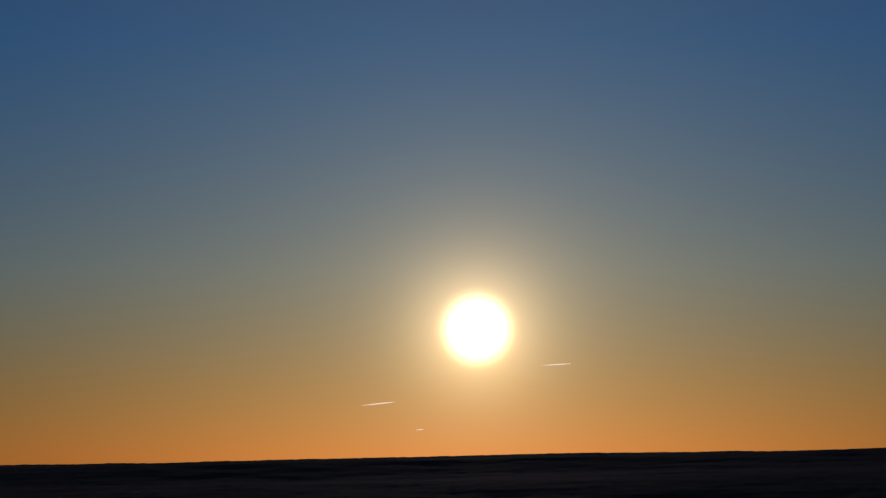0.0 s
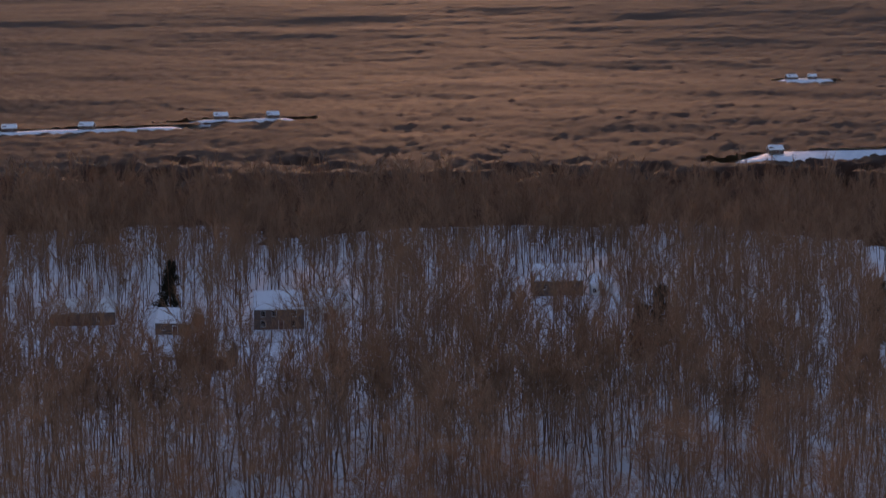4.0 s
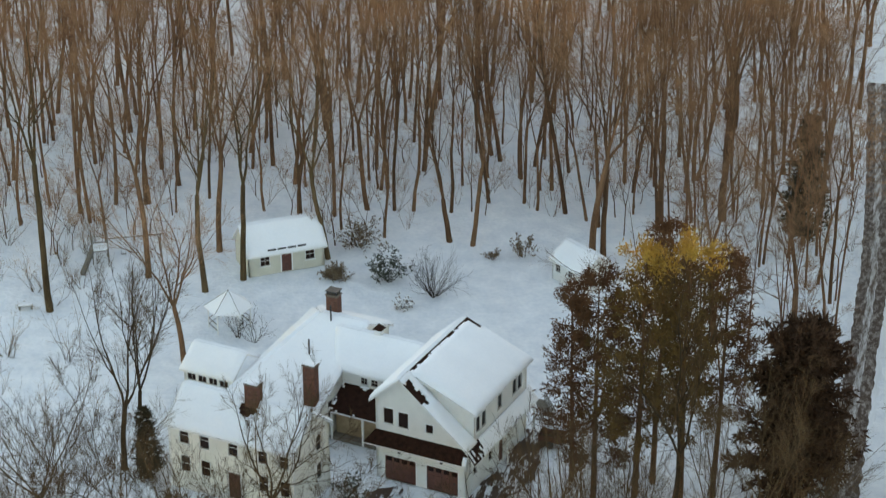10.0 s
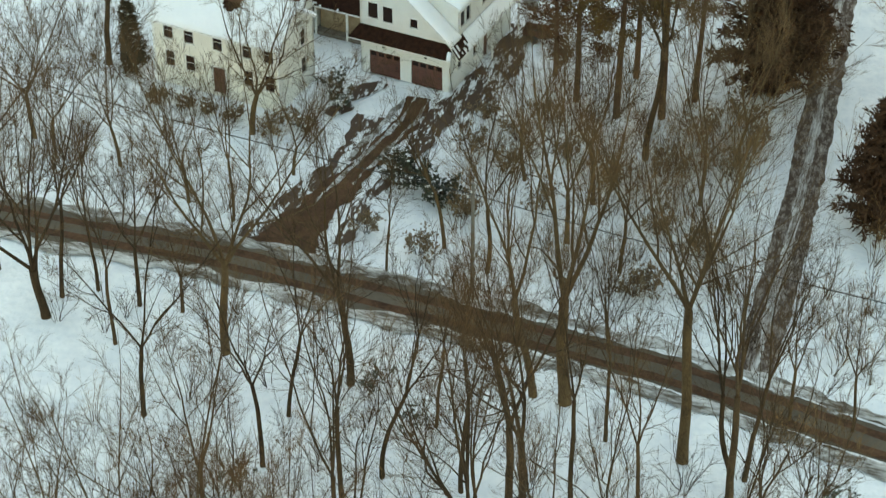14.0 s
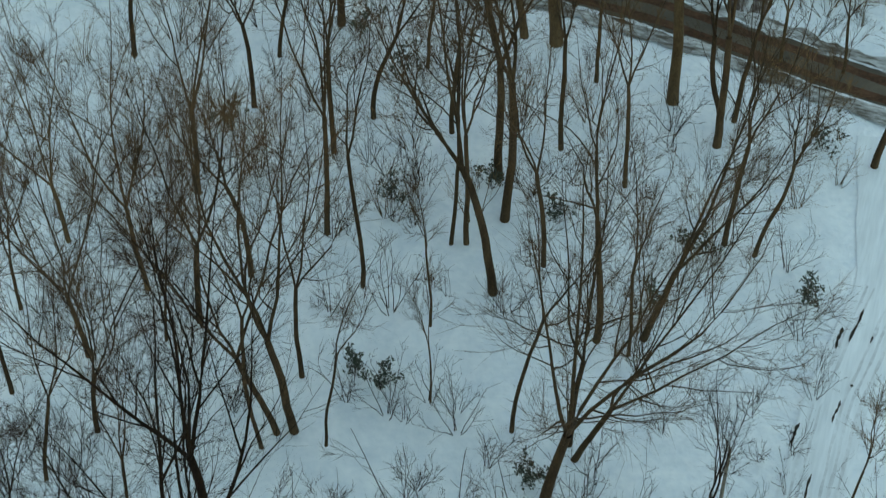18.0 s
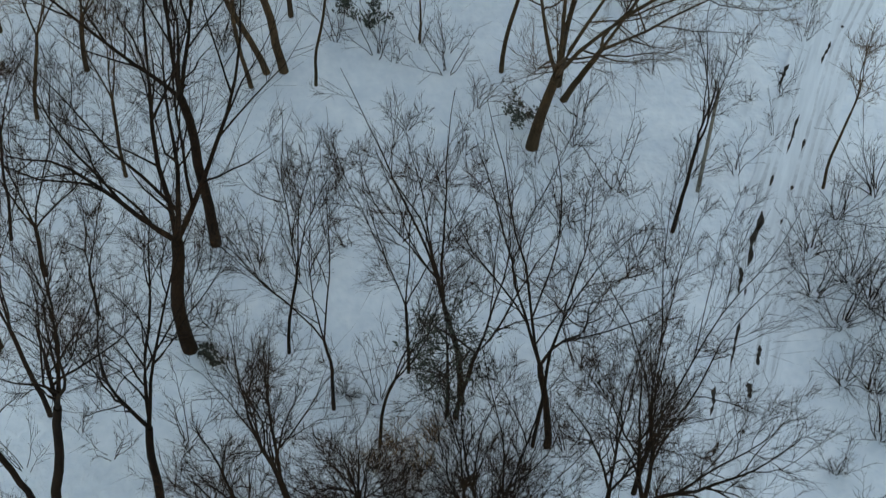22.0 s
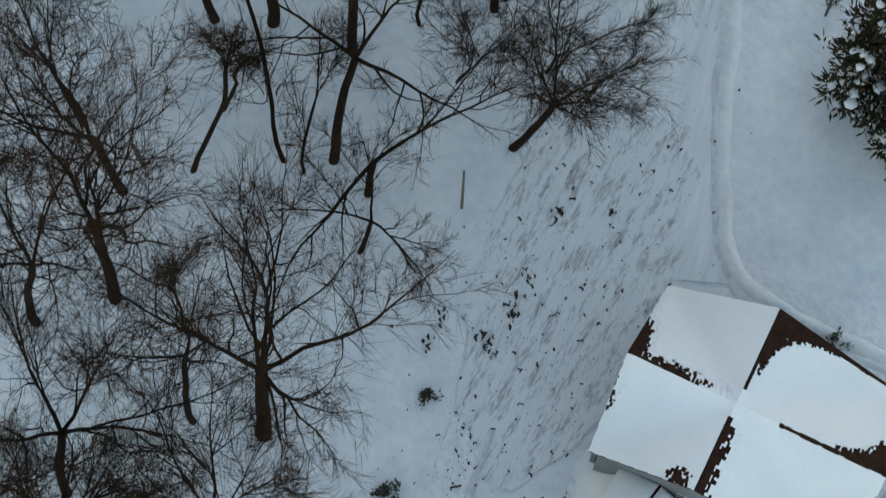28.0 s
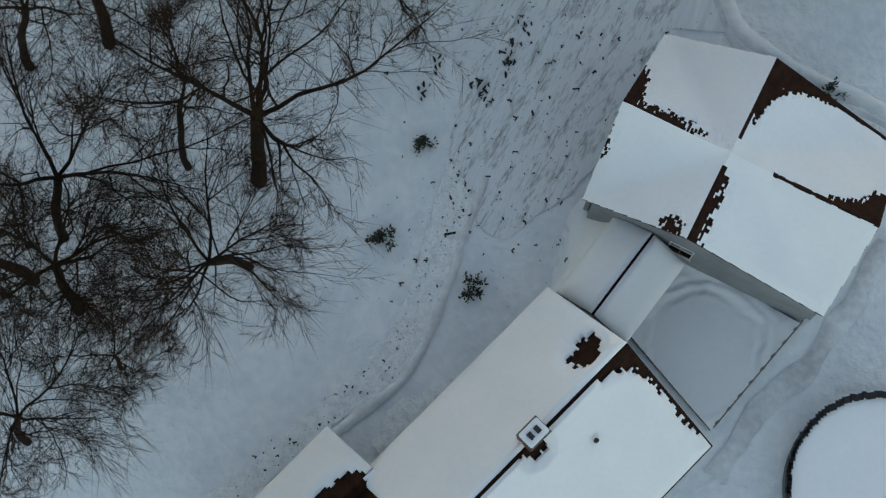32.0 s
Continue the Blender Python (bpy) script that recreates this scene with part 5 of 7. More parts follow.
def tree_arrays(seed, h, r, fork=0.35, leaders=3, limbs=7, twigs=6, fine=6, lean=(0, 0), spread=20, bend=0.05, limb_angle=36, reach=0.27, droop=0.0, twig_r=0.0105,
                segs=(7, 9, 6, 3), sides=(8, 5, 3), extra=2, twig_angle=33, curl=0.13, stout=0.019, subs=2, sag=0.0, fine_len=0.75):
    """Trunk and crown of a bare broadleaf tree standing at the origin: a trunk, leaders that fork again, limbs, branchlets and fine twigs."""
    rng = np.random.default_rng(seed)
    base = np.array([[0.0, 0, -0.15]])
    lead_dir = np.array([[lean[0], lean[1], 1.0]])
    trunk = grow(rng, base, lead_dir, np.array([h * fork + 0.15]), segs[0], bend, 0.02)
    rt = taper([r], [r * 0.74], segs[0] + 1)
    rt[0, 0] *= 1.12
    rt[0, 1] *= 1.03
    wood = [tubes(trunk, rt, sides[0])]
    # leaders from the fork
    end = trunk[:, -1]
    d0 = unit(trunk[:, -1] - trunk[:, -2])
    L = np.repeat(end, leaders, 0)
    az = rng.random() * 6.28 + np.arange(leaders) * 6.283 / leaders + rng.normal(size=leaders) * 0.3
    tilt = np.radians(spread * (0.35 + rng.random(leaders) * 0.9)) if leaders > 1 else np.array([0.03])
    side = np.stack([np.cos(az), np.sin(az), 0 * az], -1)
    D = np.repeat(d0, leaders, 0) * np.cos(tilt)[:, None] + side * np.sin(tilt)[:, None]
    ln = h * (1 - fork) * (0.78 + 0.27 * rng.random(leaders))
    ln[0] = h * (1 - fork)
    lead = grow(rng, L, D, ln, segs[1], 0.055 + 0.22 * curl, 0.05 - sag)
    share = 0.74 / math.sqrt(leaders) ** 0.8
    rl = taper(np.full(leaders, r * share), np.full(leaders, 0.011), segs[1] + 1, 0.85)
    # each leader forks again
    if subs:
        s, d, pr, t, who = shoots(rng, lead, rl, subs, 0.12, 0.62, 20 + 0.35 * spread, 7)
        ln2 = ln[who] * (1 - t) * (0.72 + 0.36 * rng.random(len(t)))
        fork2 = grow(rng, s, d, ln2, segs[1], 0.06 + 0.25 * curl, 0.06 - sag)
        stem, rs, sl = np.concatenate([lead, fork2]), np.concatenate([rl, taper(pr * 0.74, np.full(len(t), 0.009), segs[1] + 1, 0.85)]), np.concatenate([ln, ln2])
    else:
        stem, rs, sl = lead, rl, ln
    wood.append(tubes(stem, rs, sides[1]))
    # limbs on the leaders
    each = max(3, round(limbs / (1 + 0.55 * subs)))
    s, d, pr, t, who = shoots(rng, stem, rs, each, 0.08, 0.94, limb_angle, 11)
    length = h * reach * np.clip(sl[who] / (h * (1 - fork)), 0.45, 1) * (1.08 - 0.70 * t) * (0.6 + 0.65 * rng.random(len(t)))
    limb = grow(rng, s, d, length, segs[2], curl, 0.09 - droop)
    rb = taper(np.minimum(pr * 0.62, 0.012 + length * stout), np.full(len(t), 0.006), segs[2] + 1)
    wood.append(tubes(limb, rb, sides[2]) if sides[2] else ribbons(rng, limb, rb * 1.1))
    crown = []
    s, d, pr, t, who = shoots(rng, limb, rb, twigs, 0.12, 0.98, twig_angle, 13)
    length2 = np.clip(length[who] * 0.55 * (1.1 - 0.6 * t), 0.7, 3.0) * (0.6 + 0.7 * rng.random(len(t)))
    tw = grow(rng, s, d, length2, segs[3], 0.9 * curl, 0.07 - droop)
    r2 = taper(np.minimum(pr * 0.7, twig_r * 1.5), np.full(len(t), twig_r * 0.55), segs[3] + 1)
    crown.append(ribbons(rng, tw, r2))
    if extra:
        s2, d2, pr2, t2, who2 = shoots(rng, stem, rs, each * extra, 0.25, 1.0, 38, 14)
        tw2 = grow(rng, s2, d2, (0.5 + 1.3 * rng.random(len(t2))) * h / 20, 2, 0.12, 0.08)
        crown.append(ribbons(rng, tw2, taper(np.full(len(t2), twig_r * 1.2), np.full(len(t2), twig_r * 0.5), 3)))
    if fine:
        s, d, pr, t, who = shoots(rng, tw, r2, fine, 0.12, 1.0, 29, 10)
        tf = grow(rng, s, d, np.clip(length2[who] * fine_len, 0.45, 1.7) * (0.6 + 0.7 * rng.random(len(t))), 1, 0.06, 0.05 - droop)
        crown.append(slivers(rng, tf, np.full((len(t), 2), twig_r * 0.85)))
    return join(wood), join(crown)


def tree(x, y, h, r, label="tall bare tree in snow", bark=None, twig=None, group="bare trees by the road", seed=None, full=False, **kw):
    if not full:
        h, r = (h * 1.26 if h >= 12 else h * 1.12), r * 0.95
    k = seed if seed is not None else int(abs(x) * 131 + abs(y) * 977) % 100003
    (v, q), (cv, cq) = tree_arrays(k, h, r, **kw)
    # farther trees take the wood paled for the veil of haze
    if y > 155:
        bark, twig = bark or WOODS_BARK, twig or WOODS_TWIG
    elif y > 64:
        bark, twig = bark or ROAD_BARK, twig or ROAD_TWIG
    top = thing("tree", pose(x, y, float(ground_z(x, y)) - 0.04), label, "tree", group)
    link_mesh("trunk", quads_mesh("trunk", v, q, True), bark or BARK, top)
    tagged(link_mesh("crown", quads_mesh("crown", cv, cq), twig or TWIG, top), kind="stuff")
    return top


FORK = "bare tree forking into spreading limbs above the snow"
SLIM = "slim bare sapling in the snow"
TALL = "tall bare tree with a dark straight trunk"
LEAN = "leaning bare tree with a bent dark trunk"
PALE = "bare tree with pale grey-brown bark"
big = dict(fork=0.28, leaders=3, limbs=11, twigs=7, fine=8, spread=24)
mid = dict(fork=0.38, leaders=3, limbs=9, twigs=6, fine=7, spread=17)
slim = dict(fork=0.50, leaders=2, limbs=9, twigs=5, fine=6, spread=12, reach=0.2, subs=1)
wide = dict(fork=0.22, leaders=4, limbs=10, twigs=7, fine=8, spread=34, reach=0.33)

# along the road
tree(-24.6, 115.1, 17, 0.36, FORK, **dict(wide, fork=0.2)); tree(-23.8, 117.3, 12, 0.17, SLIM, **slim)
tree(-12.2, 110.9, 19, 0.32, FORK, PALE_BARK, **dict(wide, fork=0.3)); tree(-4.2, 95.4, 17, 0.18, TALL, **mid)
tree(-3.9, 107.5, 17, 0.27, TALL, **mid); tree(-1.8, 98.4, 14, 0.17, TALL, **mid)
tree(7.9, 106.1, 19, 0.28, PALE, PALE_BARK, **big); tree(9.9, 105.4, 21, 0.44, FORK, PALE_BARK, **dict(big, fork=0.33))
tree(16.8, 99.6, 21, 0.38, FORK, PALE_BARK, **dict(wide, fork=0.4)); tree(19.4, 96.4, 17, 0.2, TALL, **mid)
tree(20.4, 97.7, 15, 0.18, TALL, **mid); tree(5.7, 93.0, 19, 0.28, FORK, **dict(big, fork=0.36))
tree(-11.9, 137.8, 12, 0.26, FORK, PALE_BARK, **dict(wide, fork=0.22, leaders=4)); tree(-8.5, 132.0, 11, 0.14, PALE, PALE_BARK, **dict(wide, fork=0.2, leaders=3))
tree(-23.9, 148.4, 15, 0.26, FORK, **dict(big, fork=0.3)); tree(-22.9, 149.0, 14, 0.22, FORK, **dict(big, fork=0.35, lean=(0.14, 0)))
tree(17.8, 133.7, 20, 0.26, TALL, **mid); tree(19.6, 139.7, 22, 0.28, TALL, **mid)
tree(-16.0, 128.6, 13, 0.16, PALE, PALE_BARK, **dict(wide, leaders=4)); tree(-21.5, 133.5, 12, 0.15, PALE, PALE_BARK, **dict(wide, leaders=4))
tree(-28.4, 137.5, 14, 0.2, FORK, PALE_BARK, **wide); tree(-30.8, 131.0, 15, 0.22, FORK, **wide)
tree(2.5, 122.5, 12, 0.15, PALE, PALE_BARK, **mid); tree(5.4, 119.5, 14, 0.18, PALE, PALE_BARK, **big)
tree(11.2, 123.0, 15, 0.2, PALE, PALE_BARK, **wide); tree(13.4, 127.8, 14, 0.18, PALE, PALE_BARK, **big)
tree(21.2, 127.5, 15, 0.18, PALE, PALE_BARK, **wide); tree(24.5, 133.0, 13, 0.16, PALE, PALE_BARK, **wide)
tree(8.6, 131.0, 12, 0.15, PALE, PALE_BARK, **big); tree(14.6, 119.4, 12, 0.16, PALE, PALE_BARK, **big)
tree(24.0, 103.2, 11, 0.14, SLIM, PALE_BARK, **mid); tree(27.8, 102.0, 10, 0.12, SLIM, **mid); tree(-7.8, 104.4, 13, 0.14, TALL, **mid)
tree(1.6, 103.2, 12, 0.13, SLIM, **mid); tree(12.2, 101.6, 13, 0.14, TALL, **mid); tree(-17.0, 104.6, 15, 0.18, TALL, **big)
tree(-9.2, 99.6, 15, 0.17, TALL, **mid); tree(3.0, 97.0, 15, 0.16, TALL, **mid); tree(9.6, 95.4, 16, 0.17, TALL, **mid)
tree(-5.8, 122.4, 10, 0.10, SLIM, PALE_BARK, **mid); tree(-1.6, 119.8, 10, 0.10, SLIM, PALE_BARK, **mid); tree(-12.6, 126.2, 11, 0.12, SLIM, PALE_BARK, **mid)

tree(-28.6, 120.6, 13, 0.16, FORK, **wide); tree(-25.4, 117.8, 14, 0.17, FORK, **big); tree(-21.4, 118.0, 12, 0.14, TALL, **mid); tree(-18.4, 116.2, 14, 0.17, FORK, **big)
tree(-15.4, 115.4, 12, 0.14, FORK, **wide); tree(-30.6, 126.4, 11, 0.12, SLIM, PALE_BARK, **mid); tree(-26.4, 134.6, 12, 0.14, PALE, PALE_BARK, **wide); tree(-19.6, 112.0, 13, 0.14, TALL, **mid)

# the yard and its back edge
yard = "bare trees round the yard"
tree(-20.9, 166.7, 14, 0.28, FORK, group=yard, **dict(wide, fork=0.3)); tree(-34.3, 177.0, 23, 0.34, PALE, PALE_BARK, group=yard, **dict(mid, fork=0.5))
tree(-26.0, 184.1, 21, 0.30, TALL, group=yard, **mid); tree(-20.3, 180.9, 21, 0.30, PALE, PALE_BARK, group=yard, **mid)
tree(-16.9, 183.3, 22, 0.30, PALE, PALE_BARK, group=yard, **mid); tree(-9.0, 187.9, 20, 0.26, PALE, PALE_BARK, group=yard, **dict(mid, lean=(-0.1, 0)))
tree(5.1, 190.6, 9, 0.26, "broken leaning tree trunk", group=yard, **dict(slim, lean=(0.12, 0), fork=0.8, limbs=2, twigs=2)); tree(2.9, 191.6, 18, 0.3, LEAN, group=yard, **dict(mid, fork=0.2, leaders=3, lean=(-0.12, 0)))
tree(-19.7, 189.8, 21, 0.3, TALL, group=yard, **mid); tree(16.6, 187.2, 22, 0.36, TALL, group=yard, **mid)
tree(17.7, 187.2, 21, 0.3, TALL, group=yard, **mid); tree(24.1, 196.4, 22, 0.34, TALL, group=yard, **mid); tree(30.4, 196.3, 23, 0.38, TALL, group=yard, **mid)

# the wood between road and lane
wood = "bare trees in the wood by the lane"
tree(-4.5, 88.4, 18, 0.18, TALL, group=wood, **mid); tree(-2.4, 84.1, 17, 0.14, TALL, group=wood, **slim)
tree(-6.0, 73.4, 21, 0.26, FORK, group=wood, **dict(big, fork=0.3, lean=(-0.06, 0))); tree(-5.7, 77.3, 17, 0.15, TALL, group=wood, **mid)
tree(-7.7, 72.3, 16, 0.13, TALL, group=wood, **dict(slim, lean=(-0.12, 0))); tree(-6.9, 73.3, 19, 0.2, LEAN, group=wood, **dict(big, fork=0.3, lean=(-0.16, 0)))
tree(-4.3, 72.4, 13, 0.09, SLIM, group=wood, **slim); tree(3.6, 87.4, 18, 0.17, TALL, group=wood, **mid); tree(2.7, 87.4, 15, 0.13, TALL, group=wood, **slim)
tree(5.0, 83.4, 20, 0.27, FORK, group=wood, **dict(big, fork=0.4, lean=(-0.05, 0))); tree(5.9, 89.3, 19, 0.28, FORK, group=wood, **dict(big, fork=0.45))
tree(5.6, 73.2, 15, 0.13, TALL, group=wood, **slim); tree(7.0, 68.1, 20, 0.34, FORK, group=wood, **dict(wide, fork=0.24, leaders=5))
tree(8.8, 71.2, 18, 0.20, LEAN, group=wood, **dict(wide, fork=0.2, leaders=3, lean=(0.35, 0))); tree(8.6, 72.2, 19, 0.18, TALL, group=wood, **mid)
tree(10.6, 79.6, 19, 0.22, TALL, group=wood, **mid); tree(13.2, 79.7, 17, 0.24, LEAN, group=wood, **dict(big, fork=0.25, lean=(0.3, 0)))
tree(12.3, 78.5, 13, 0.11, SLIM, group=wood, **slim); tree(18.6, 87.1, 16, 0.18, TALL, group=wood, **mid); tree(20.2, 86.1, 14, 0.15, LEAN, group=wood, **dict(mid, lean=(0.2, 0)))
tree(28.4, 93.5, 16, 0.25, TALL, group=wood, **mid); tree(19.1, 95.5, 18, 0.27, TALL, group=wood, **mid); tree(13.2, 92.0, 15, 0.15, TALL, group=wood, **mid)
tree(-12.2, 91.9, 16, 0.18, TALL, group=wood, **big); tree(1.3, 75.3, 9, 0.06, SLIM, group=wood, **slim); tree(1.4, 80.9, 10, 0.08, SLIM, group=wood, **slim)
tree(-18.9, 70.4, 13, 0.12, SLIM, group=wood, **mid); tree(21.9, 65.2, 10, 0.09, SLIM, group=wood, **slim); tree(13.9, 62.6, 13, 0.12, SLIM, group=wood, **dict(slim, lean=(0.06, 0)))
tree(-10.2, 55.9, 19, 0.40, FORK, group=wood, **dict(wide, fork=0.31, leaders=4, limbs=12, stout=0.027)); tree(-9.2, 62.2, 21, 0.30, FORK, group=wood, **dict(big, fork=0.4, leaders=4, limbs=12, spread=28, stout=0.026, lean=(-0.06, -0.01))); tree(-17.6, 60.4, 13, 0.14, FORK, group=wood, **wide); tree(-19.4, 56.2, 12, 0.13, FORK, group=wood, **big); tree(-14.8, 58.0, 9, 0.09, SLIM, group=wood, **mid)
tree(-14.6, 84.0, 16, 0.17, PALE, PALE_BARK, group=wood, **big); tree(-17.5, 79.0, 17, 0.18, FORK, group=wood, **wide); tree(-19.5, 88.0, 15, 0.16, PALE, PALE_BARK, group=wood, **big)
tree(-11.5, 81.5, 18, 0.2, FORK, group=wood, **big); tree(-16.5, 73.6, 16, 0.16, FORK, group=wood, **wide); tree(-21.4, 76.4, 15, 0.15, SLIM, group=wood, **big)
tree(-8.8, 85.0, 17, 0.17, TALL, group=wood, **mid); tree(-14.0, 66.5, 12, 0.11, SLIM, group=wood, **mid); tree(8.0, 85.5, 17, 0.16, TALL, group=wood, **mid)
tree(2.6, 51.8, 15, 0.14, TALL, group=wood, **mid); tree(2.9, 52.6, 16, 0.17, TALL, group=wood, **mid); tree(6.9, 50.2, 18, 0.19, FORK, group=wood, **big)
tree(6.2, 50.2, 15, 0.1, SLIM, group=wood, **slim); tree(-16.7, 52.3, 16, 0.15, TALL, group=wood, **mid); 
tree(-3.2, 52.4, 14, 0.10, SLIM, group=wood, **mid); tree(-1.0, 50.4, 13, 0.09, SLIM, group=wood, **mid); tree(-5.4, 55.6, 12, 0.09, SLIM, group=wood, **mid); tree(0.4, 54.4, 12, 0.09, SLIM, group=wood, **mid)
tree(10.8, 47.6, 13, 0.14, LEAN, group=wood, **dict(wide, lean=(0.12, 0.1)))

left_rng = random.Random(3)
for k in range(4):
    x, y = left_rng.uniform(-25, -11), left_rng.uniform(62, 100)
    if abs(y - (113.6 - 0.44 * x)) < 6:
        continue
    tree(x, y, left_rng.uniform(9, 15), left_rng.uniform(0.08, 0.15), left_rng.choice((SLIM, TALL)), group=wood, **left_rng.choice((mid, slim, big)))


# nearest the camera, seen from above
low = "bare trees beside the ploughed yard"


def near_tree(x, y, h, r, clear, lean, kind, label=FORK, **kw):
    """A tree given by its height, its trunk's radius and the clear height below the first fork."""
    tree(x, y, h, r, label, group=low, full=True, **dict(dict(kind, limbs=kind["limbs"] + 4, twigs=kind["twigs"] + 1, fine=7, curl=0.19, stout=0.026, sides=(8, 6, 4)), fork=clear / h, lean=lean, **kw))


near_tree(-15.8, 46.3, 23, 0.25, 12.5, (0.02, 0.0), mid, TALL); near_tree(-16.7, 47.0, 18, 0.18, 9.0, (-0.11, -0.04), mid, LEAN)
near_tree(-11.2, 46.5, 21, 0.23, 7.5, (0.04, 0.01), big); near_tree(-8.2, 40.6, 20, 0.21, 11.7, (-0.03, -0.01), mid, PALE, limbs=9)
near_tree(-5.6, 40.4, 20, 0.27, 11.4, (-0.02, 0.0), big, curl=0.26, limbs=9); near_tree(-5.0, 43.4, 19, 0.2, 9.2, (0.03, 0.0), mid, TALL)
near_tree(-2.0, 38.9, 18.5, 0.23, 15.0, (0.03, 0.0), wide, "dead dark trunk broken off above short twisted limbs", leaders=5, spread=60, curl=0.32, reach=0.22)
near_tree(-3.1, 42.8, 13, 0.10, 8.2, (0.01, 0.0), slim, SLIM); near_tree(2.8, 44.1, 13, 0.10, 6.0, (-0.08, 0.0), slim, SLIM); near_tree(1.0, 40.2, 13, 0.09, 9.0, (-0.06, 0.0), slim, SLIM, bend=0.12)
near_tree(4.4, 40.9, 17, 0.19, 6.0, (-0.01, 0.0), big); near_tree(4.0, 43.0, 15, 0.12, 7.5, (0.0, 0.0), slim, TALL); near_tree(4.9, 41.4, 14, 0.11, 3.5, (0.14, 0.0), mid, LEAN)
near_tree(8.2, 43.2, 17, 0.29, 8.0, (0.10, -0.02), wide, droop=0.04); near_tree(8.7, 43.7, 15, 0.15, 6.0, (0.08, 0.0), big); near_tree(6.4, 41.8, 12, 0.11, 4.0, (0.15, 0.0), mid, LEAN)
near_tree(-0.9, 41.7, 11, 0.08, 5.5, (0.02, 0.0), slim, SLIM); near_tree(-12.1, 32.4, 20, 0.22, 9.0, (-0.03, -0.01), wide, spread=28)
near_tree(-12.35, 27.5, 22, 0.27, 12.0, (0.0, 0.0), wide, spread=30, curl=0.26); near_tree(-9.1, 33.3, 13, 0.13, 9.5, (0.11, 0.03), slim, LEAN, bend=0.09); near_tree(-7.8, 36.2, 12.5, 0.10, 9.0, (0.03, 0.01), slim, SLIM, bend=0.10)
near_tree(-5.1, 33.7, 13, 0.11, 9.8, (0.03, 0.0), slim, SLIM, bend=0.10, curl=0.3); near_tree(-4.2, 33.2, 10, 0.08, 5.5, (0.0, 0.0), slim, SLIM, bend=0.1)
near_tree(-2.9, 33.7, 17, 0.22, 9.5, (0.16, 0.01), wide, "leaning tree with a bare crooked limb hooked over to the ground", leaders=3, subs=1, spread=62, sag=0.10, curl=0.25, limbs=7, twigs=5, fine=4)
near_tree(-1.4, 32.1, 12, 0.19, 3.4, (0.20, 0.01), wide, "leaning tree with a bare crooked limb hooked over to the ground", leaders=2, spread=75, sag=0.11, curl=0.26, limbs=9, reach=0.3)
near_tree(-1.8, 29.4, 8, 0.13, 2.2, (0.35, 0.2), wide, LEAN, leaders=3, spread=60, sag=0.07, curl=0.28)
near_tree(5.0, 34.2, 11, 0.19, 6.0, (0.25, -0.05), wide, "leaning tree with a burst of fine branches over the yard", leaders=6, spread=62, reach=0.36, droop=0.06, curl=0.16)
near_tree(-5.9, 21.4, 19, 0.34, 6.9, (0.05, 0.01), wide, "large bare tree with long spreading limbs over the snow", leaders=6, spread=40, reach=0.34, droop=0.05, limbs=13)
near_tree(-8.9, 22.0, 18, 0.15, 11.5, (0.02, 0.01), mid, spread=30, curl=0.26); near_tree(-14.1, 19.0, 20, 0.22, 9.0, (0.05, 0.04), wide, spread=34, reach=0.30, droop=0.04)
near_tree(-15.7, 26.5, 19, 0.2, 9.0, (-0.04, -0.02), wide, spread=30); near_tree(-15.3, 17.2, 17, 0.25, 9.0, (0.0, 0.0), wide, spread=36)
near_tree(-6.3, 17.7, 14, 0.2, 8.3, (-0.04, -0.01), wide, "bare tree with a round burst of fine drooping branches", leaders=7, spread=66, reach=0.36, droop=0.07, fine=8)
near_tree(-13.4, 15.9, 13, 0.25, 7.8, (0.09, 0.07), wide, "old gnarled tree with broken limbs and brushy shoots", leaders=6, spread=78, curl=0.36, reach=0.36, droop=0.06, fine=8)
near_tree(-15.4, 10.4, 12, 0.17, 5.5, (0.0, 0.0), wide, leaders=6, spread=55, reach=0.38, droop=0.05, fine=8)
near_tree(-11.6, 13.4, 8, 0.10, 3.0, (0.0, 0.0), wide, leaders=5, spread=55, droop=0.05); near_tree(-17.0, 14.6, 14, 0.14, 6.0, (0.0, 0.0), wide)
near_tree(-17.8, 36.0, 16, 0.14, 6.0, (0.02, 0.0), wide); near_tree(-18.2, 30.0, 16, 0.15, 7.0, (0.0, 0.0), wide); near_tree(-14.0, 35.6, 14, 0.13, 6.0, (-0.04, 0.0), big)
near_tree(-9.4, 26.4, 9, 0.08, 4.0, (0.0, 0.05), slim, SLIM); near_tree(2.6, 37.4, 9, 0.08, 2.0, (0.2, -0.1), mid, LEAN, sag=0.05); near_tree(6.6, 37.8, 8, 0.09, 1.5, (0.3, -0.1), wide, LEAN, leaders=3, sag=0.06, spread=50)


# ---- the forest behind: a few tree shapes, copied and turned ----
def blocked(x, y):
    """Clearings kept free of forest trees."""
    if y < 193 + 5 * math.sin(x * 0.23) and -42 < x < 21 + 0.05 * (200 - y):
        return True
    if y < 156 or (x < -30 and y < 186):
        return True
    if abs(x - (43 + (y - 182) * 0.25)) < 3.5 and y < 260:
        return True
    for cx, cy, rx, ry in FAR_CLEAR:
        if ((x - cx) / rx) ** 2 + ((y - cy) / ry) ** 2 < 1 or (cy > 900 and abs(x - cx) < rx and cy - 110 < y < cy) or (470 < cy < 600 and abs(x - cx * y / cy) < rx * 0.7 and cy - ry - 62 < y < cy and math.sin(x * 5.1 + y * 3.3) > -0.3):
            return True
    return False


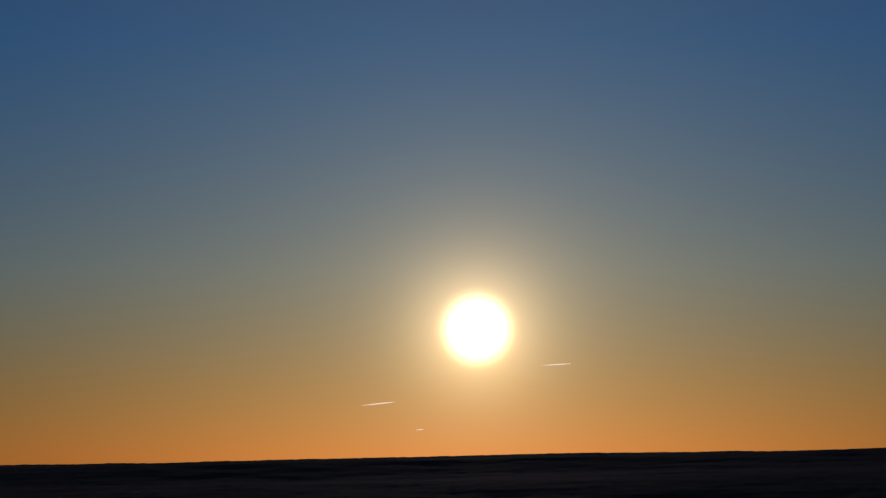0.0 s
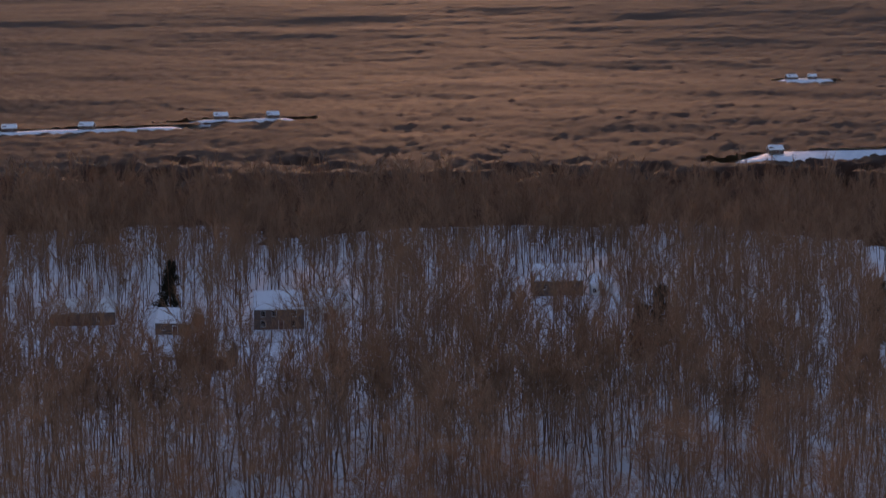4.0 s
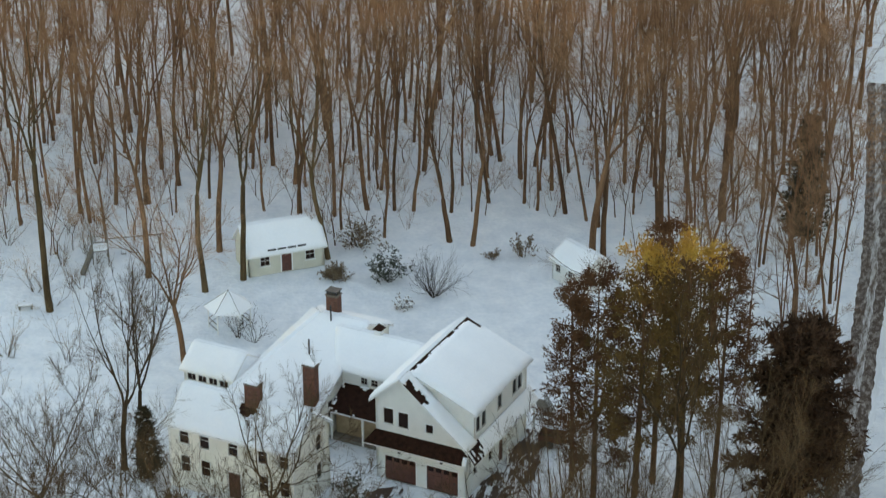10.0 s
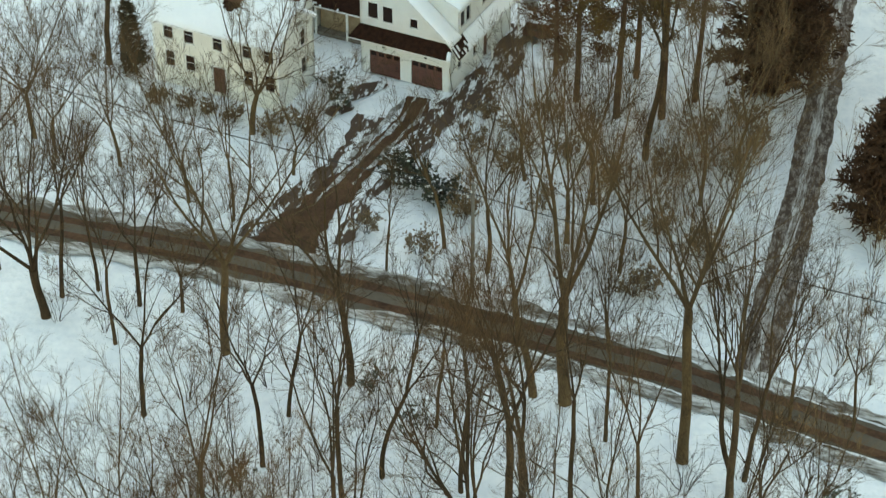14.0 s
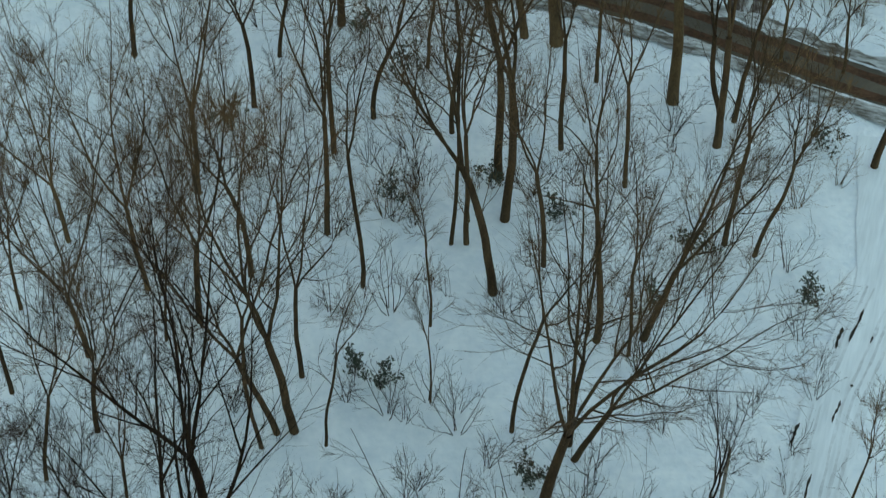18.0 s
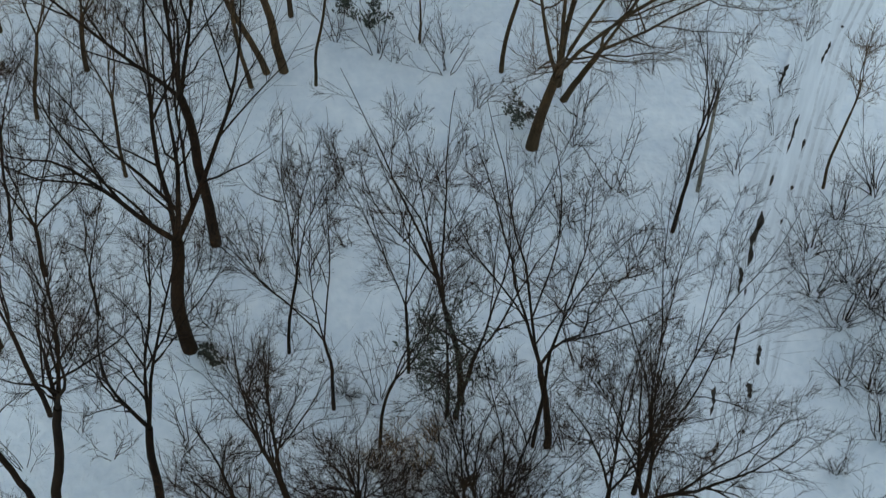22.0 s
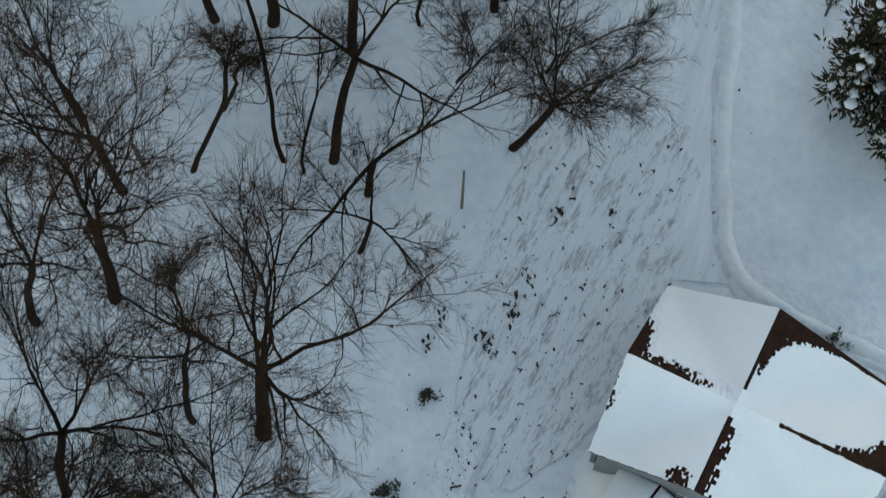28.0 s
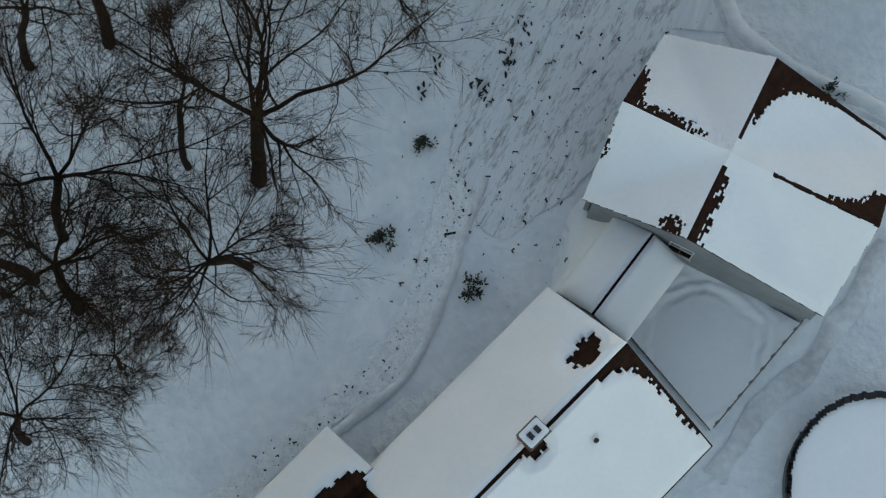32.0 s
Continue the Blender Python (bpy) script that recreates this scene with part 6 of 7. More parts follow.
FAR_CLEAR = [(-41, 503, 13, 45), (-29, 535, 10, 26), (32, 556, 20, 36), (-68, 498, 8, 42), (-92, 522, 14, 26), (-55, 461, 11, 22), (118, 520, 12, 50),
             *FAR_FIELDS]
forest_rng = random.Random(11)
shapes, forest_lib = [], []
for k in range(9):
    h = 21 + 0.7 * k
    a, c = tree_arrays(700 + k, h, 0.145 + 0.013 * k, fork=0.34 + 0.05 * (k % 4), leaders=2 + k % 2, limbs=5, twigs=6, fine=11, spread=19, reach=0.26, bend=0.06, twig_r=0.013, limb_angle=38, twig_angle=40, segs=(5, 5, 2, 1), sides=(5, 3, 0), extra=0, fine_len=0.9, curl=0.16)
    forest_lib.append((a, c))
    shapes.append((quads_mesh("trunk", *a, True), quads_mesh("crown", *c)))
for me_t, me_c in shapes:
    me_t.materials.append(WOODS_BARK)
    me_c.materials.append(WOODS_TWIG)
count = 0
spots = []
while count < 112:
    y = 157 + 80 * forest_rng.random() ** 0.75
    x = forest_rng.uniform(-1, 1) * (18 + y * 0.205)
    if blocked(x, y) or any((x - a) ** 2 + (y - b) ** 2 < 12 for a, b in spots):
        continue
    spots.append((x, y))
    me_t, me_c = shapes[forest_rng.randrange(9)]
    top = thing("tree", pose(x, y, float(ground_z(x, y)) - 0.05, 0, forest_rng.uniform(-3, 3), forest_rng.uniform(0, 360)), "tall slender bare forest tree behind the yard", "tree", "forest trees behind the yard")
    s = forest_rng.uniform(0.82, 1.12)
    top.scale = (s * 0.95, s * 0.95, s)
    for nm, me in (("trunk", me_t), ("crown", me_c)):
        ob = new(nm, me)
        ob.parent = top
        if nm == "crown":
            ob["kind"] = "stuff"
    count += 1


def scatter(name, n, y0, y1, half, lib, materials, label, power=1.0, seed=1, gap=2.0):
    """Many small trees joined into two sheets of stuff: trunks and twigs."""
    rng = random.Random(seed)
    out = [[], []]
    made = tries = 0
    while made < n and tries < n * 6:
        tries += 1
        y = y0 + (y1 - y0) * rng.random() ** power
        x = rng.uniform(-1, 1) * half(y)
        if blocked(x, y):
            continue
        made += 1
        a = rng.uniform(0, 6.283)
        s = rng.uniform(0.75, 1.15)
        M = np.array([[math.cos(a) * s, -math.sin(a) * s, rng.gauss(0, 0.05)], [math.sin(a) * s, math.cos(a) * s, rng.gauss(0, 0.05)], [0, 0, s]])
        off = np.array((x, y, float(ground_z(x, y)) - 6 * float(step(620, 900, math.hypot(x, y))) - 0.1))
        for k, (v, q) in enumerate(lib[rng.randrange(len(lib))]):
            out[k].append((v @ M.T + off, q))
    for k, mt in enumerate(materials):
        v, q = join(out[k])
        ob = link_mesh(name, quads_mesh(name, v, q), mt)
        tagged(ob, label, "woods", kind="stuff")


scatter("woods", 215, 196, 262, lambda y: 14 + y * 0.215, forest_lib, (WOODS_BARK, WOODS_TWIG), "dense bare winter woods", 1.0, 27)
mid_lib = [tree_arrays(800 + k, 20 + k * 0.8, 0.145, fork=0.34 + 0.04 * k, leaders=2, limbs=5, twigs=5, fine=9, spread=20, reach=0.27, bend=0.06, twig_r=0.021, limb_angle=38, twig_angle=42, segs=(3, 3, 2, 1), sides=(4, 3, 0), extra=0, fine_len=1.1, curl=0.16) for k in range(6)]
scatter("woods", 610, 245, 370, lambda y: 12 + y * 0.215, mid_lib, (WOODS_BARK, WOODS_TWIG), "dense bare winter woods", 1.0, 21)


young_lib = [tree_arrays(860 + k, 7 + k * 1.3, 0.07, fork=0.25, leaders=2, limbs=5, twigs=5, fine=7, spread=26, reach=0.3, bend=0.09, twig_r=0.012, segs=(4, 4, 2, 1), sides=(4, 3, 0), extra=0, curl=0.2) for k in range(4)]
scatter("saplings", 150, 188, 240, lambda y: 8 + y * 0.215, young_lib, (WOODS_BARK, WOODS_TWIG), "young bare saplings along the forest edge", 1.4, 57)


# the wood beside the farm lane
edge_rng = random.Random(19)
edge_out = [[], []]
for k in range(92):
    y = edge_rng.uniform(118, 200)
    x = 36 + (y - 140) * 0.26 + 3.0 + edge_rng.uniform(0, 13)
    a, s = edge_rng.uniform(0, 6.283), edge_rng.uniform(0.6, 1.0)
    M = np.array([[math.cos(a) * s, -math.sin(a) * s, 0], [math.sin(a) * s, math.cos(a) * s, 0], [0, 0, s]])
    for j, (v, q) in enumerate(mid_lib[edge_rng.randrange(6)]):
        edge_out[j].append((v @ M.T + np.array((x, y, -0.1)), q))
made = 0
while made < 24:
    x, y = edge_rng.uniform(22, 39), edge_rng.uniform(150, 197)
    if abs(x - (22.9 + (y - 109.6) * 0.285)) < 2.6:
        continue
    a, s = edge_rng.uniform(0, 6.283), edge_rng.uniform(0.6, 1.0)
    M = np.array([[math.cos(a) * s, -math.sin(a) * s, 0], [math.sin(a) * s, math.cos(a) * s, 0], [0, 0, s]])
    for j, (v, q) in enumerate(mid_lib[edge_rng.randrange(6)]):
        edge_out[j].append((v @ M.T + np.array((x, y, -0.1)), q))
    made += 1
for j, mt in enumerate((WOODS_BARK, WOODS_TWIG)):
    tagged(link_mesh("woods", quads_mesh("woods", *join(edge_out[j])), mt), "slender bare woods beside the rutted lane", "woods", kind="stuff")


def slight(seed, h):
    """A far tree with few faces: trunk, limbs and a haze of twigs."""
    rng = np.random.default_rng(seed)
    trunk = grow(rng, np.array([[0.0, 0, 0]]), np.array([[0.0, 0, 1]]), np.array([h * 0.9]), 3, 0.05, 0.02)
    rt = taper([0.12], [0.04], 4)
    s, d, pr, t, _ = shoots(rng, trunk, rt, 9, 0.40, 1.0, 32, 12)
    limb = grow(rng, s, d, h * 0.34 * (1.25 - 0.8 * t), 1, 0.1, 0.15)
    s2, d2, _, t2, _ = shoots(rng, limb, taper(np.full(len(t), 0.05), np.full(len(t), 0.03), 2), 13, 0.2, 1.0, 40, 16)
    tw = grow(rng, s2, d2, np.full(len(t2), h * 0.13), 1, 0.1, 0.12)
    return tubes(trunk, rt, 3), join([ribbons(rng, limb, taper(np.full(len(t), 0.055), np.full(len(t), 0.03), 2)), slivers(rng, tw, np.full((len(t2), 2), 0.058))])


far_lib = [slight(900 + k, 19 + k) for k in range(6)]
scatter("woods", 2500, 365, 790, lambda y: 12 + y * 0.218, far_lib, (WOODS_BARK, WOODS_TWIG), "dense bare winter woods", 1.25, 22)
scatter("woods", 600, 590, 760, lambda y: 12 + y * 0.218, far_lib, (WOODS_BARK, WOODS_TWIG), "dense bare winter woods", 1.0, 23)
# ---- far woods: a rough canopy reaching to the ridge ----
FAR_WOODS = mat("far_woods", (0.036, 0.013, 0.006), (0.080, 0.031, 0.015), 0.95, 0.012, 0.4, 0.0)
FAR_WOODS.node_tree.nodes["Principled BSDF"].inputs["Specular IOR Level"].default_value = 0.15
az = np.radians(np.arange(-15, 15.01, 0.13))
rr = [660.0]
while rr[-1] < 4960:
    rr.append(rr[-1] * 1.0075 + 0.6)
rr = np.array(rr)
A, Rr = np.meshgrid(az, rr)
X, Y = Rr * np.sin(A), Rr * np.cos(A)
c_rng = np.random.default_rng(4)
clumps = 0.3 * fbm(X, Y, 30, 1) + 0.4 * fbm(X, Y, 110, 6) + 0.34 * c_rng.normal(size=X.shape)
Z = ground_z(X, Y) + 9 * step(480, 1000, Rr) + 5 + clumps - 22 * (1 - step(690, 860, Rr + 75 * fbm(X, Y, 28, 9) + 40 * fbm(X, Y, 9, 4)))
field = knoll(X, Y) > 13.6
i = np.arange(X.size).reshape(X.shape)
ok = np.ones(X[:-1, :-1].shape, bool)
ok &= ~field[:-1, :-1]
cells = np.stack([i[:-1, :-1], i[:-1, 1:], i[1:, 1:], i[1:, :-1]], -1)[ok]
far = link_mesh("far_woods", quads_mesh("far_woods", np.stack([X, Y, Z], -1).reshape(-1, 3), cells, True), FAR_WOODS)
tagged(far, "brown bare woods stretching to the ridge", "woods", kind="stuff")


# ---- evergreens ----
def blades(rng, centres, directs, per, length, width, spread, droop=0.0):
    """Sprays of narrow needle blades round the given places."""
    n = len(centres)
    c = np.repeat(centres, per, 0) + rng.normal(size=(n * per, 3)) * spread
    d = unit(np.repeat(directs, per, 0) + rng.normal(size=(n * per, 3)) * 0.8 - np.array((0, 0, droop)))
    w = unit(np.cross(d, rng.normal(size=d.shape))) * width
    L = (length * (0.6 + 0.8 * rng.random(n * per)))[:, None] if np.ndim(length) == 0 else length
    V = np.stack([c - w * 0.4, c + d * L * 0.5 - w, c + d * L, c + d * L * 0.5 + w], 1).reshape(-1, 3)
    Q = np.arange(n * per * 4).reshape(-1, 4)
    return V, Q


def conifer(x, y, h, spread, r, label, needle=None, seed=1, whorls=26, arms=7, bare=0.1, per=9, shape=1.0, twig_len=0.5, tip=None, snow=0.0, name="conifer", group="evergreens", outer=0.2, clump=0.16):
    rng = np.random.default_rng(seed)
    top = thing(name, pose(x, y, -0.05), label, "conifer", group)
    trunk = grow(rng, np.array([[0.0, 0, 0]]), np.array([[0.0, 0, 1]]), np.array([h * 0.97]), 8, 0.015, 0.02)
    rt = taper([r], [0.03], 9)
    n = whorls * arms
    t = bare + (1 - bare) * (np.repeat(np.arange(whorls), arms) + rng.random(n) * 0.9) / whorls
    z = t * h * 0.97
    a = rng.random(n) * 6.283
    f = (t - bare) / (1 - bare)
    ln = spread * ((1 - f) ** shape * 0.85 + 0.12) * (0.55 + 0.6 * rng.random(n)) * np.clip(f * 5 + 0.45, 0, 1)
    d = np.stack([np.cos(a), np.sin(a), 0.15 + 0.5 * f], -1)
    ti = t * 8
    k = np.minimum(ti.astype(int), 7)
    start = trunk[0][k] * (1 - (ti - k))[:, None] + trunk[0][k + 1] * (ti - k)[:, None]
    arm = grow(rng, start, d, ln, 4, 0.10, -0.02)
    ra = taper(np.full(n, 0.035) * np.clip(ln / 2, 0.4, 1.5), np.full(n, 0.008), 5)
    # farther conifers take the wood with the veil in its colour
    wood_mat = WOODS_BARK if y > 100 else BARK
    link_mesh("trunk", quads_mesh("trunk", *tubes(trunk, rt, 7), True), wood_mat, top)
    tagged(link_mesh("branching", quads_mesh("branching", *tubes(arm, ra, 3), True), wood_mat, top), kind="stuff")
    s, dd, _, tt, who = shoots(rng, arm, ra, 5, outer, 1.0, 35, 15)
    v, q = blades(rng, s, dd, per, twig_len, twig_len * 0.13, clump)
    hi = v[:, 2].reshape(-1, 4).mean(1)
    # above the tip height the needles carry the sunlight as yellow colour
    if tip:
        lim = h * (1 - tip) + rng.normal(size=len(hi)) * 0.5
        for sel, m, lb in ((hi <= lim, needle or NEEDLE, ""), (hi > lim, SUN_TINTED_NEEDLE, "top coloured yellow to look sunlit")):
            tagged(link_mesh("foliage", quads_mesh("foliage", v, q[sel]), m, top, lb), kind="stuff")
    else:
        tagged(link_mesh("foliage", quads_mesh("foliage", v, q), needle or NEEDLE, top), kind="stuff")
    if snow:
        pick = rng.random(len(s)) < snow
        c = s[pick] + np.array((0, 0, 0.12))
        V, Q, o = [], [], 0
        for p in c:
            w = rng.uniform(0.12, 0.34)
            ring = np.array([(math.cos(b) * w * rng.uniform(0.7, 1.2), math.sin(b) * w * rng.uniform(0.7, 1.2), 0) for b in np.arange(8) * 0.785])
            pts_ = np.concatenate([p + ring, p + ring * 0.55 + (0, 0, w * 0.42)])
            V.append(pts_)
            Q += [(o + j, o + (j + 1) % 8, o + 8 + (j + 1) % 8, o + 8 + j) for j in range(8)] + [(o + 8, o + 9, o + 10, o + 11), (o + 8, o + 11, o + 12, o + 15), (o + 12, o + 13, o + 14, o + 15)]
            o += 16
        tagged(link_mesh("snow_load", quads_mesh("snow_load", np.concatenate(V), Q, True), ROOF_SNOW, top, "clumps of snow on the boughs"), kind="stuff")
    return top


PINE = "tall brown-green pine, its top coloured yellow to look sunlit"
pine = dict(outer=0.5, clump=0.26)
conifer(19.6, 139.4, 24.5, 4.6, 0.30, PINE, OLIVE_NEEDLE, 41, 18, 5, 0.34, 22, 0.30, 0.40, 0.10, **pine)
conifer(16.1, 139.6, 23.8, 4.6, 0.30, PINE, OLIVE_NEEDLE, 42, 18, 5, 0.34, 22, 0.30, 0.40, 0.08, **pine)
conifer(13.2, 142.0, 20.5, 4.6, 0.26, "tall sparse brown-green pine", BROWN_NEEDLE, 43, 20, 5, 0.20, 22, 0.35, 0.40, **pine)
conifer(18.2, 145.5, 22.5, 4.2, 0.26, "tall sparse brown-green pine", BROWN_NEEDLE, 63, 18, 5, 0.28, 20, 0.35, 0.40, **pine)
conifer(22.4, 141.8, 22.0, 3.8, 0.26, "tall sparse brown-green pine", BROWN_NEEDLE, 44, 15, 5, 0.40, 18, 0.35, 0.40, **pine)
conifer(11.8, 146.0, 17.5, 3.0, 0.22, "tall sparse brown-green pine", BROWN_NEEDLE, 49, 14, 4, 0.22, 16, 0.45, 0.38, **pine)
conifer(28.4, 142.6, 14.6, 5.0, 0.32, "dense dark spruce beside the lane", DARK_NEEDLE, 45, 30, 9, 0.06, 17, 0.24, 0.62)
conifer(30.4, 145.4, 14.0, 4.2, 0.28, "dense dark spruce beside the lane", DARK_NEEDLE, 50, 26, 9, 0.06, 14, 0.30, 0.62)
conifer(33.2, 124.2, 10.8, 3.9, 0.26, "dark spruce with low boughs across the lane", DARK_NEEDLE, 46, 24, 8, 0.05, 11, 0.8, 0.55)
conifer(-21.7, 147.3, 6.2, 1.3, 0.14, "dark narrow cedar at the house corner with snow", NEEDLE, 47, 22, 6, 0.02, 9, 0.6, 0.35, None, 0.05)
conifer(20.6, 36.4, 13.0, 3.0, 0.24, "dark evergreen with snow clumps beside the lane", NEEDLE, 48, 26, 8, 0.04, 10, 0.8, 0.5, None, 0.42)
conifer(22.5, 33.5, 12.0, 2.8, 0.24, "dark evergreen with snow clumps beside the lane", NEEDLE, 58, 24, 8, 0.04, 10, 0.8, 0.5, None, 0.40)
conifer(2.2, 51.9, 8.6, 3.0, 0.1, "young green evergreen with airy boughs among bare trunks", GREEN_LEAF, 51, 9, 4, 0.32, 10, 0.4, 0.28, outer=0.4, clump=0.24)
conifer(37.5, 190.0, 14.0, 3.0, 0.24, "dark spruce at the forest edge", NEEDLE, 52, 22, 7, 0.06, 9, 0.8, 0.6)
conifer(45, 478, 14, 4.0, 0.3, "dark spruce in the woods", NEEDLE, 53, 14, 6, 0.05, 6, 0.8, 1.2)
conifer(52, 500, 15, 4.5, 0.3, "dark spruce in the woods", NEEDLE, 54, 14, 6, 0.05, 6, 0.8, 1.2)
conifer(103, 500, 16, 5.0, 0.3, "dark spruce in the woods", NEEDLE, 55, 14, 6, 0.05, 6, 0.8, 1.2)
conifer(-70, 545, 15, 4.5, 0.3, "dark spruce near the far houses", NEEDLE, 56, 14, 6, 0.05, 6, 0.8, 1.2)


# ---- shrubs ----
def shrub_meshes(seed, h, stems, spread, leafy=0, snow=0):
    rng = np.random.default_rng(seed)
    az_ = rng.random(stems) * 6.283
    tl = np.radians(spread) * (0.3 + 0.8 * rng.random(stems))
    D = np.stack([np.cos(az_) * np.sin(tl), np.sin(az_) * np.sin(tl), np.cos(tl)], -1)
    S = np.stack([np.cos(az_), np.sin(az_), 0 * az_], -1) * 0.12 * h * 0.5
    st = grow(rng, S, D, h * (0.5 + 0.55 * rng.random(stems)), 5, 0.17, 0.05)
    r0 = taper(np.full(stems, 0.008 + 0.004 * h), np.full(stems, 0.005), 6)
    s, d, pr, t, _ = shoots(rng, st, r0, 6, 0.25, 1.0, 35, 12)
    tw = grow(rng, s, d, h * 0.3 * (1.1 - 0.5 * t), 2, 0.13, 0.06)
    rw = taper(np.full(len(t), 0.009), np.full(len(t), 0.005), 3)
    s2, d2, _, t2, _ = shoots(rng, tw, rw, 2, 0.3, 1.0, 35, 12)
    tf = grow(rng, s2, d2, np.full(len(t2), h * 0.15), 1, 0.1, 0.05)
    out = [join([tubes(st, r0, 4)]), join([tubes(tw, rw, 3), slivers(rng, tf, np.full((len(t2), 2), 0.009))])]
    leaf = blades(rng, s2, d2, leafy, 0.16 + 0.03 * h, 0.045 + 0.01 * h, 0.07) if leafy else None
    clump = s2[rng.random(len(s2)) < snow] if snow else None
    return out, leaf, clump


def shrub(x, y, h, stems, spread, label, seed, leafy=0, leaf_mat=None, snow=0, name="shrub", group="shrubs", twig=None):
    top = thing(name, pose(x, y, -0.04), label, "shrub", group)
    (a, b), leaf, clump = shrub_meshes(seed, h, stems, spread, leafy, snow)
    tagged(link_mesh("branching", quads_mesh("branching", *a), BARK, top), kind="stuff")
    tagged(link_mesh("brush_top", quads_mesh("brush_top", *b), twig or TWIG, top), kind="stuff")
    if leaf:
        tagged(link_mesh("foliage", quads_mesh("foliage", *leaf), leaf_mat or DRY_LEAF, top), kind="stuff")
    if clump is not None and len(clump):
        rng = np.random.default_rng(seed + 1)
        V, Q, o = [], [], 0
        for p in clump:
            w = rng.uniform(0.08, 0.22)
            ring = np.array([(math.cos(b_) * w * rng.uniform(0.7, 1.2), math.sin(b_) * w * rng.uniform(0.7, 1.2), 0) for b_ in np.arange(6) * 1.047])
            V.append(np.concatenate([p + ring, p + ring * 0.5 + (0, 0, w * 0.45)]))
            Q += [(o + j, o + (j + 1) % 6, o + 6 + (j + 1) % 6, o + 6 + j) for j in range(6)] + [(o + 6, o + 7, o + 8, o + 9), (o + 6, o + 9, o + 10, o + 11)]
            o += 12
        tagged(link_mesh("snow_load", quads_mesh("snow_load", np.concatenate(V), Q, True), ROOF_SNOW, top), kind="stuff")
    return top


shrub(-8.1, 183.2, 1.6, 34, 62, "round brown clipped shrub in the snow", 1, 3)
shrub(-3.0, 182.6, 3.0, 26, 52, "snow-laden evergreen shrub in the yard", 2, 4, GREEN_LEAF, 0.3)
shrub(1.2, 179.4, 4.6, 40, 46, "wide bare rounded shrub in the yard", 3)
shrub(-1.7, 177.0, 1.2, 10, 55, "small shrub covered in snow", 4, 2, DRY_LEAF, 0.5)
shrub(7.0, 187.3, 1.1, 10, 50, "small brown shrub in the snow", 5, 2)
shrub(10.0, 187.9, 2.3, 12, 42, "brown shrub at the forest edge", 6, 3)
shrub(-6.0, 190.5, 3.2, 34, 50, "snowy brown shrub behind the cottage", 7, 2, DRY_LEAF, 0.12)
shrub(-16.5, 171.2, 3.0, 12, 40, "bare shrub beside the gazebo", 8); shrub(-15.0, 170.4, 3.2, 12, 42, "bare shrub beside the gazebo", 9)
shrub(0.4, 130.2, 2.6, 20, 55, "large dark evergreen shrub flecked with snow", 10, 9, GREEN_LEAF, 0.30)
shrub(2.2, 128.2, 2.4, 20, 55, "large dark evergreen shrub flecked with snow", 11, 9, GREEN_LEAF, 0.30)
shrub(-0.8, 131.8, 2.0, 16, 55, "large dark evergreen shrub flecked with snow", 12, 8, GREEN_LEAF, 0.30)
shrub(-6.0, 143.6, 2.2, 14, 45, "snow-dusted shrub between house and garage", 13, 5, GREEN_LEAF, 0.25); shrub(-5.2, 141.6, 1.6, 12, 50, "snow-dusted shrub between house and garage", 14, 4, GREEN_LEAF, 0.3)
for k, (x, y, h) in enumerate(((-19.5, 142.5, 1.6), (-17.2, 141.6, 1.4), (-13.4, 139.4, 1.5), (-10.2, 138.0, 1.8), (-8.0, 138.4, 2.0), (-15.6, 140.6, 1.3))):
    shrub(x, y, h, 14, 52, "brown foundation shrub along the house front", 20 + k, 4, DRY_LEAF, 0.05)
for k, (x, y, h) in enumerate(((6.0, 139.5, 2.2), (8.4, 136.4, 2.6), (5.0, 135.0, 2.4), (10.8, 139.0, 2.8), (7.2, 132.4, 2.2), (12.0, 133.6, 2.6), (4.0, 126.2, 2.6), (9.6, 127.4, 2.4), (15.4, 130.2, 2.6), (18.8, 131.4, 3.0), (22.4, 136.0, 3.2), (25.6, 138.0, 3.4), (23.6, 131.2, 2.8), (26.2, 134.4, 3.0), (15.3, 116.6, 2.2), (16.6, 117.4, 2.0), (17.6, 124.0, 2.4), (20.6, 121.6, 2.2), (-3.0, 124.4, 2.0), (0.6, 121.8, 2.2))):
    shrub(x, y, h, 15, 42, "tangled brown winter thicket", 40 + k, 3, DRY_LEAF, group="thickets")
for k, (x, y, h) in enumerate(((-2.8, 77.4, 1.9), (-1.2, 76.6, 1.7), (6.3, 69.6, 1.8), (13.8, 81.6, 2.0), (16.8, 86.4, 2.4), (-0.8, 91.2, 1.8), (22.6, 82.2, 2.0), (25.6, 95.0, 2.4), (-9.0, 55.0, 1.2), (-11.0, 97.2, 2.2), (-2.4, 106.6, 2.6), (0.4, 102.4, 2.4), (5.2, 92.0, 1.8), (9.0, 89.0, 1.8))):
    shrub(x, y, h, 8, 40, "thin green-leaved understorey shrub in the wood", 70 + k, 3, GREEN_LEAF, group="wood understorey")
u_rng = random.Random(31)
lib, raw = [], []
for k in range(6):
    (a, b), _, _ = shrub_meshes(200 + k, 1.8 + 0.35 * k, 5 + k % 3, 36)
    raw.append((a, b))
    lib.append((quads_mesh("branching", *a), quads_mesh("brush_top", *b)))
for a, b in lib:
    a.materials.append(BARK)
    b.materials.append(TWIG)
n = 0
loose = [[], []]
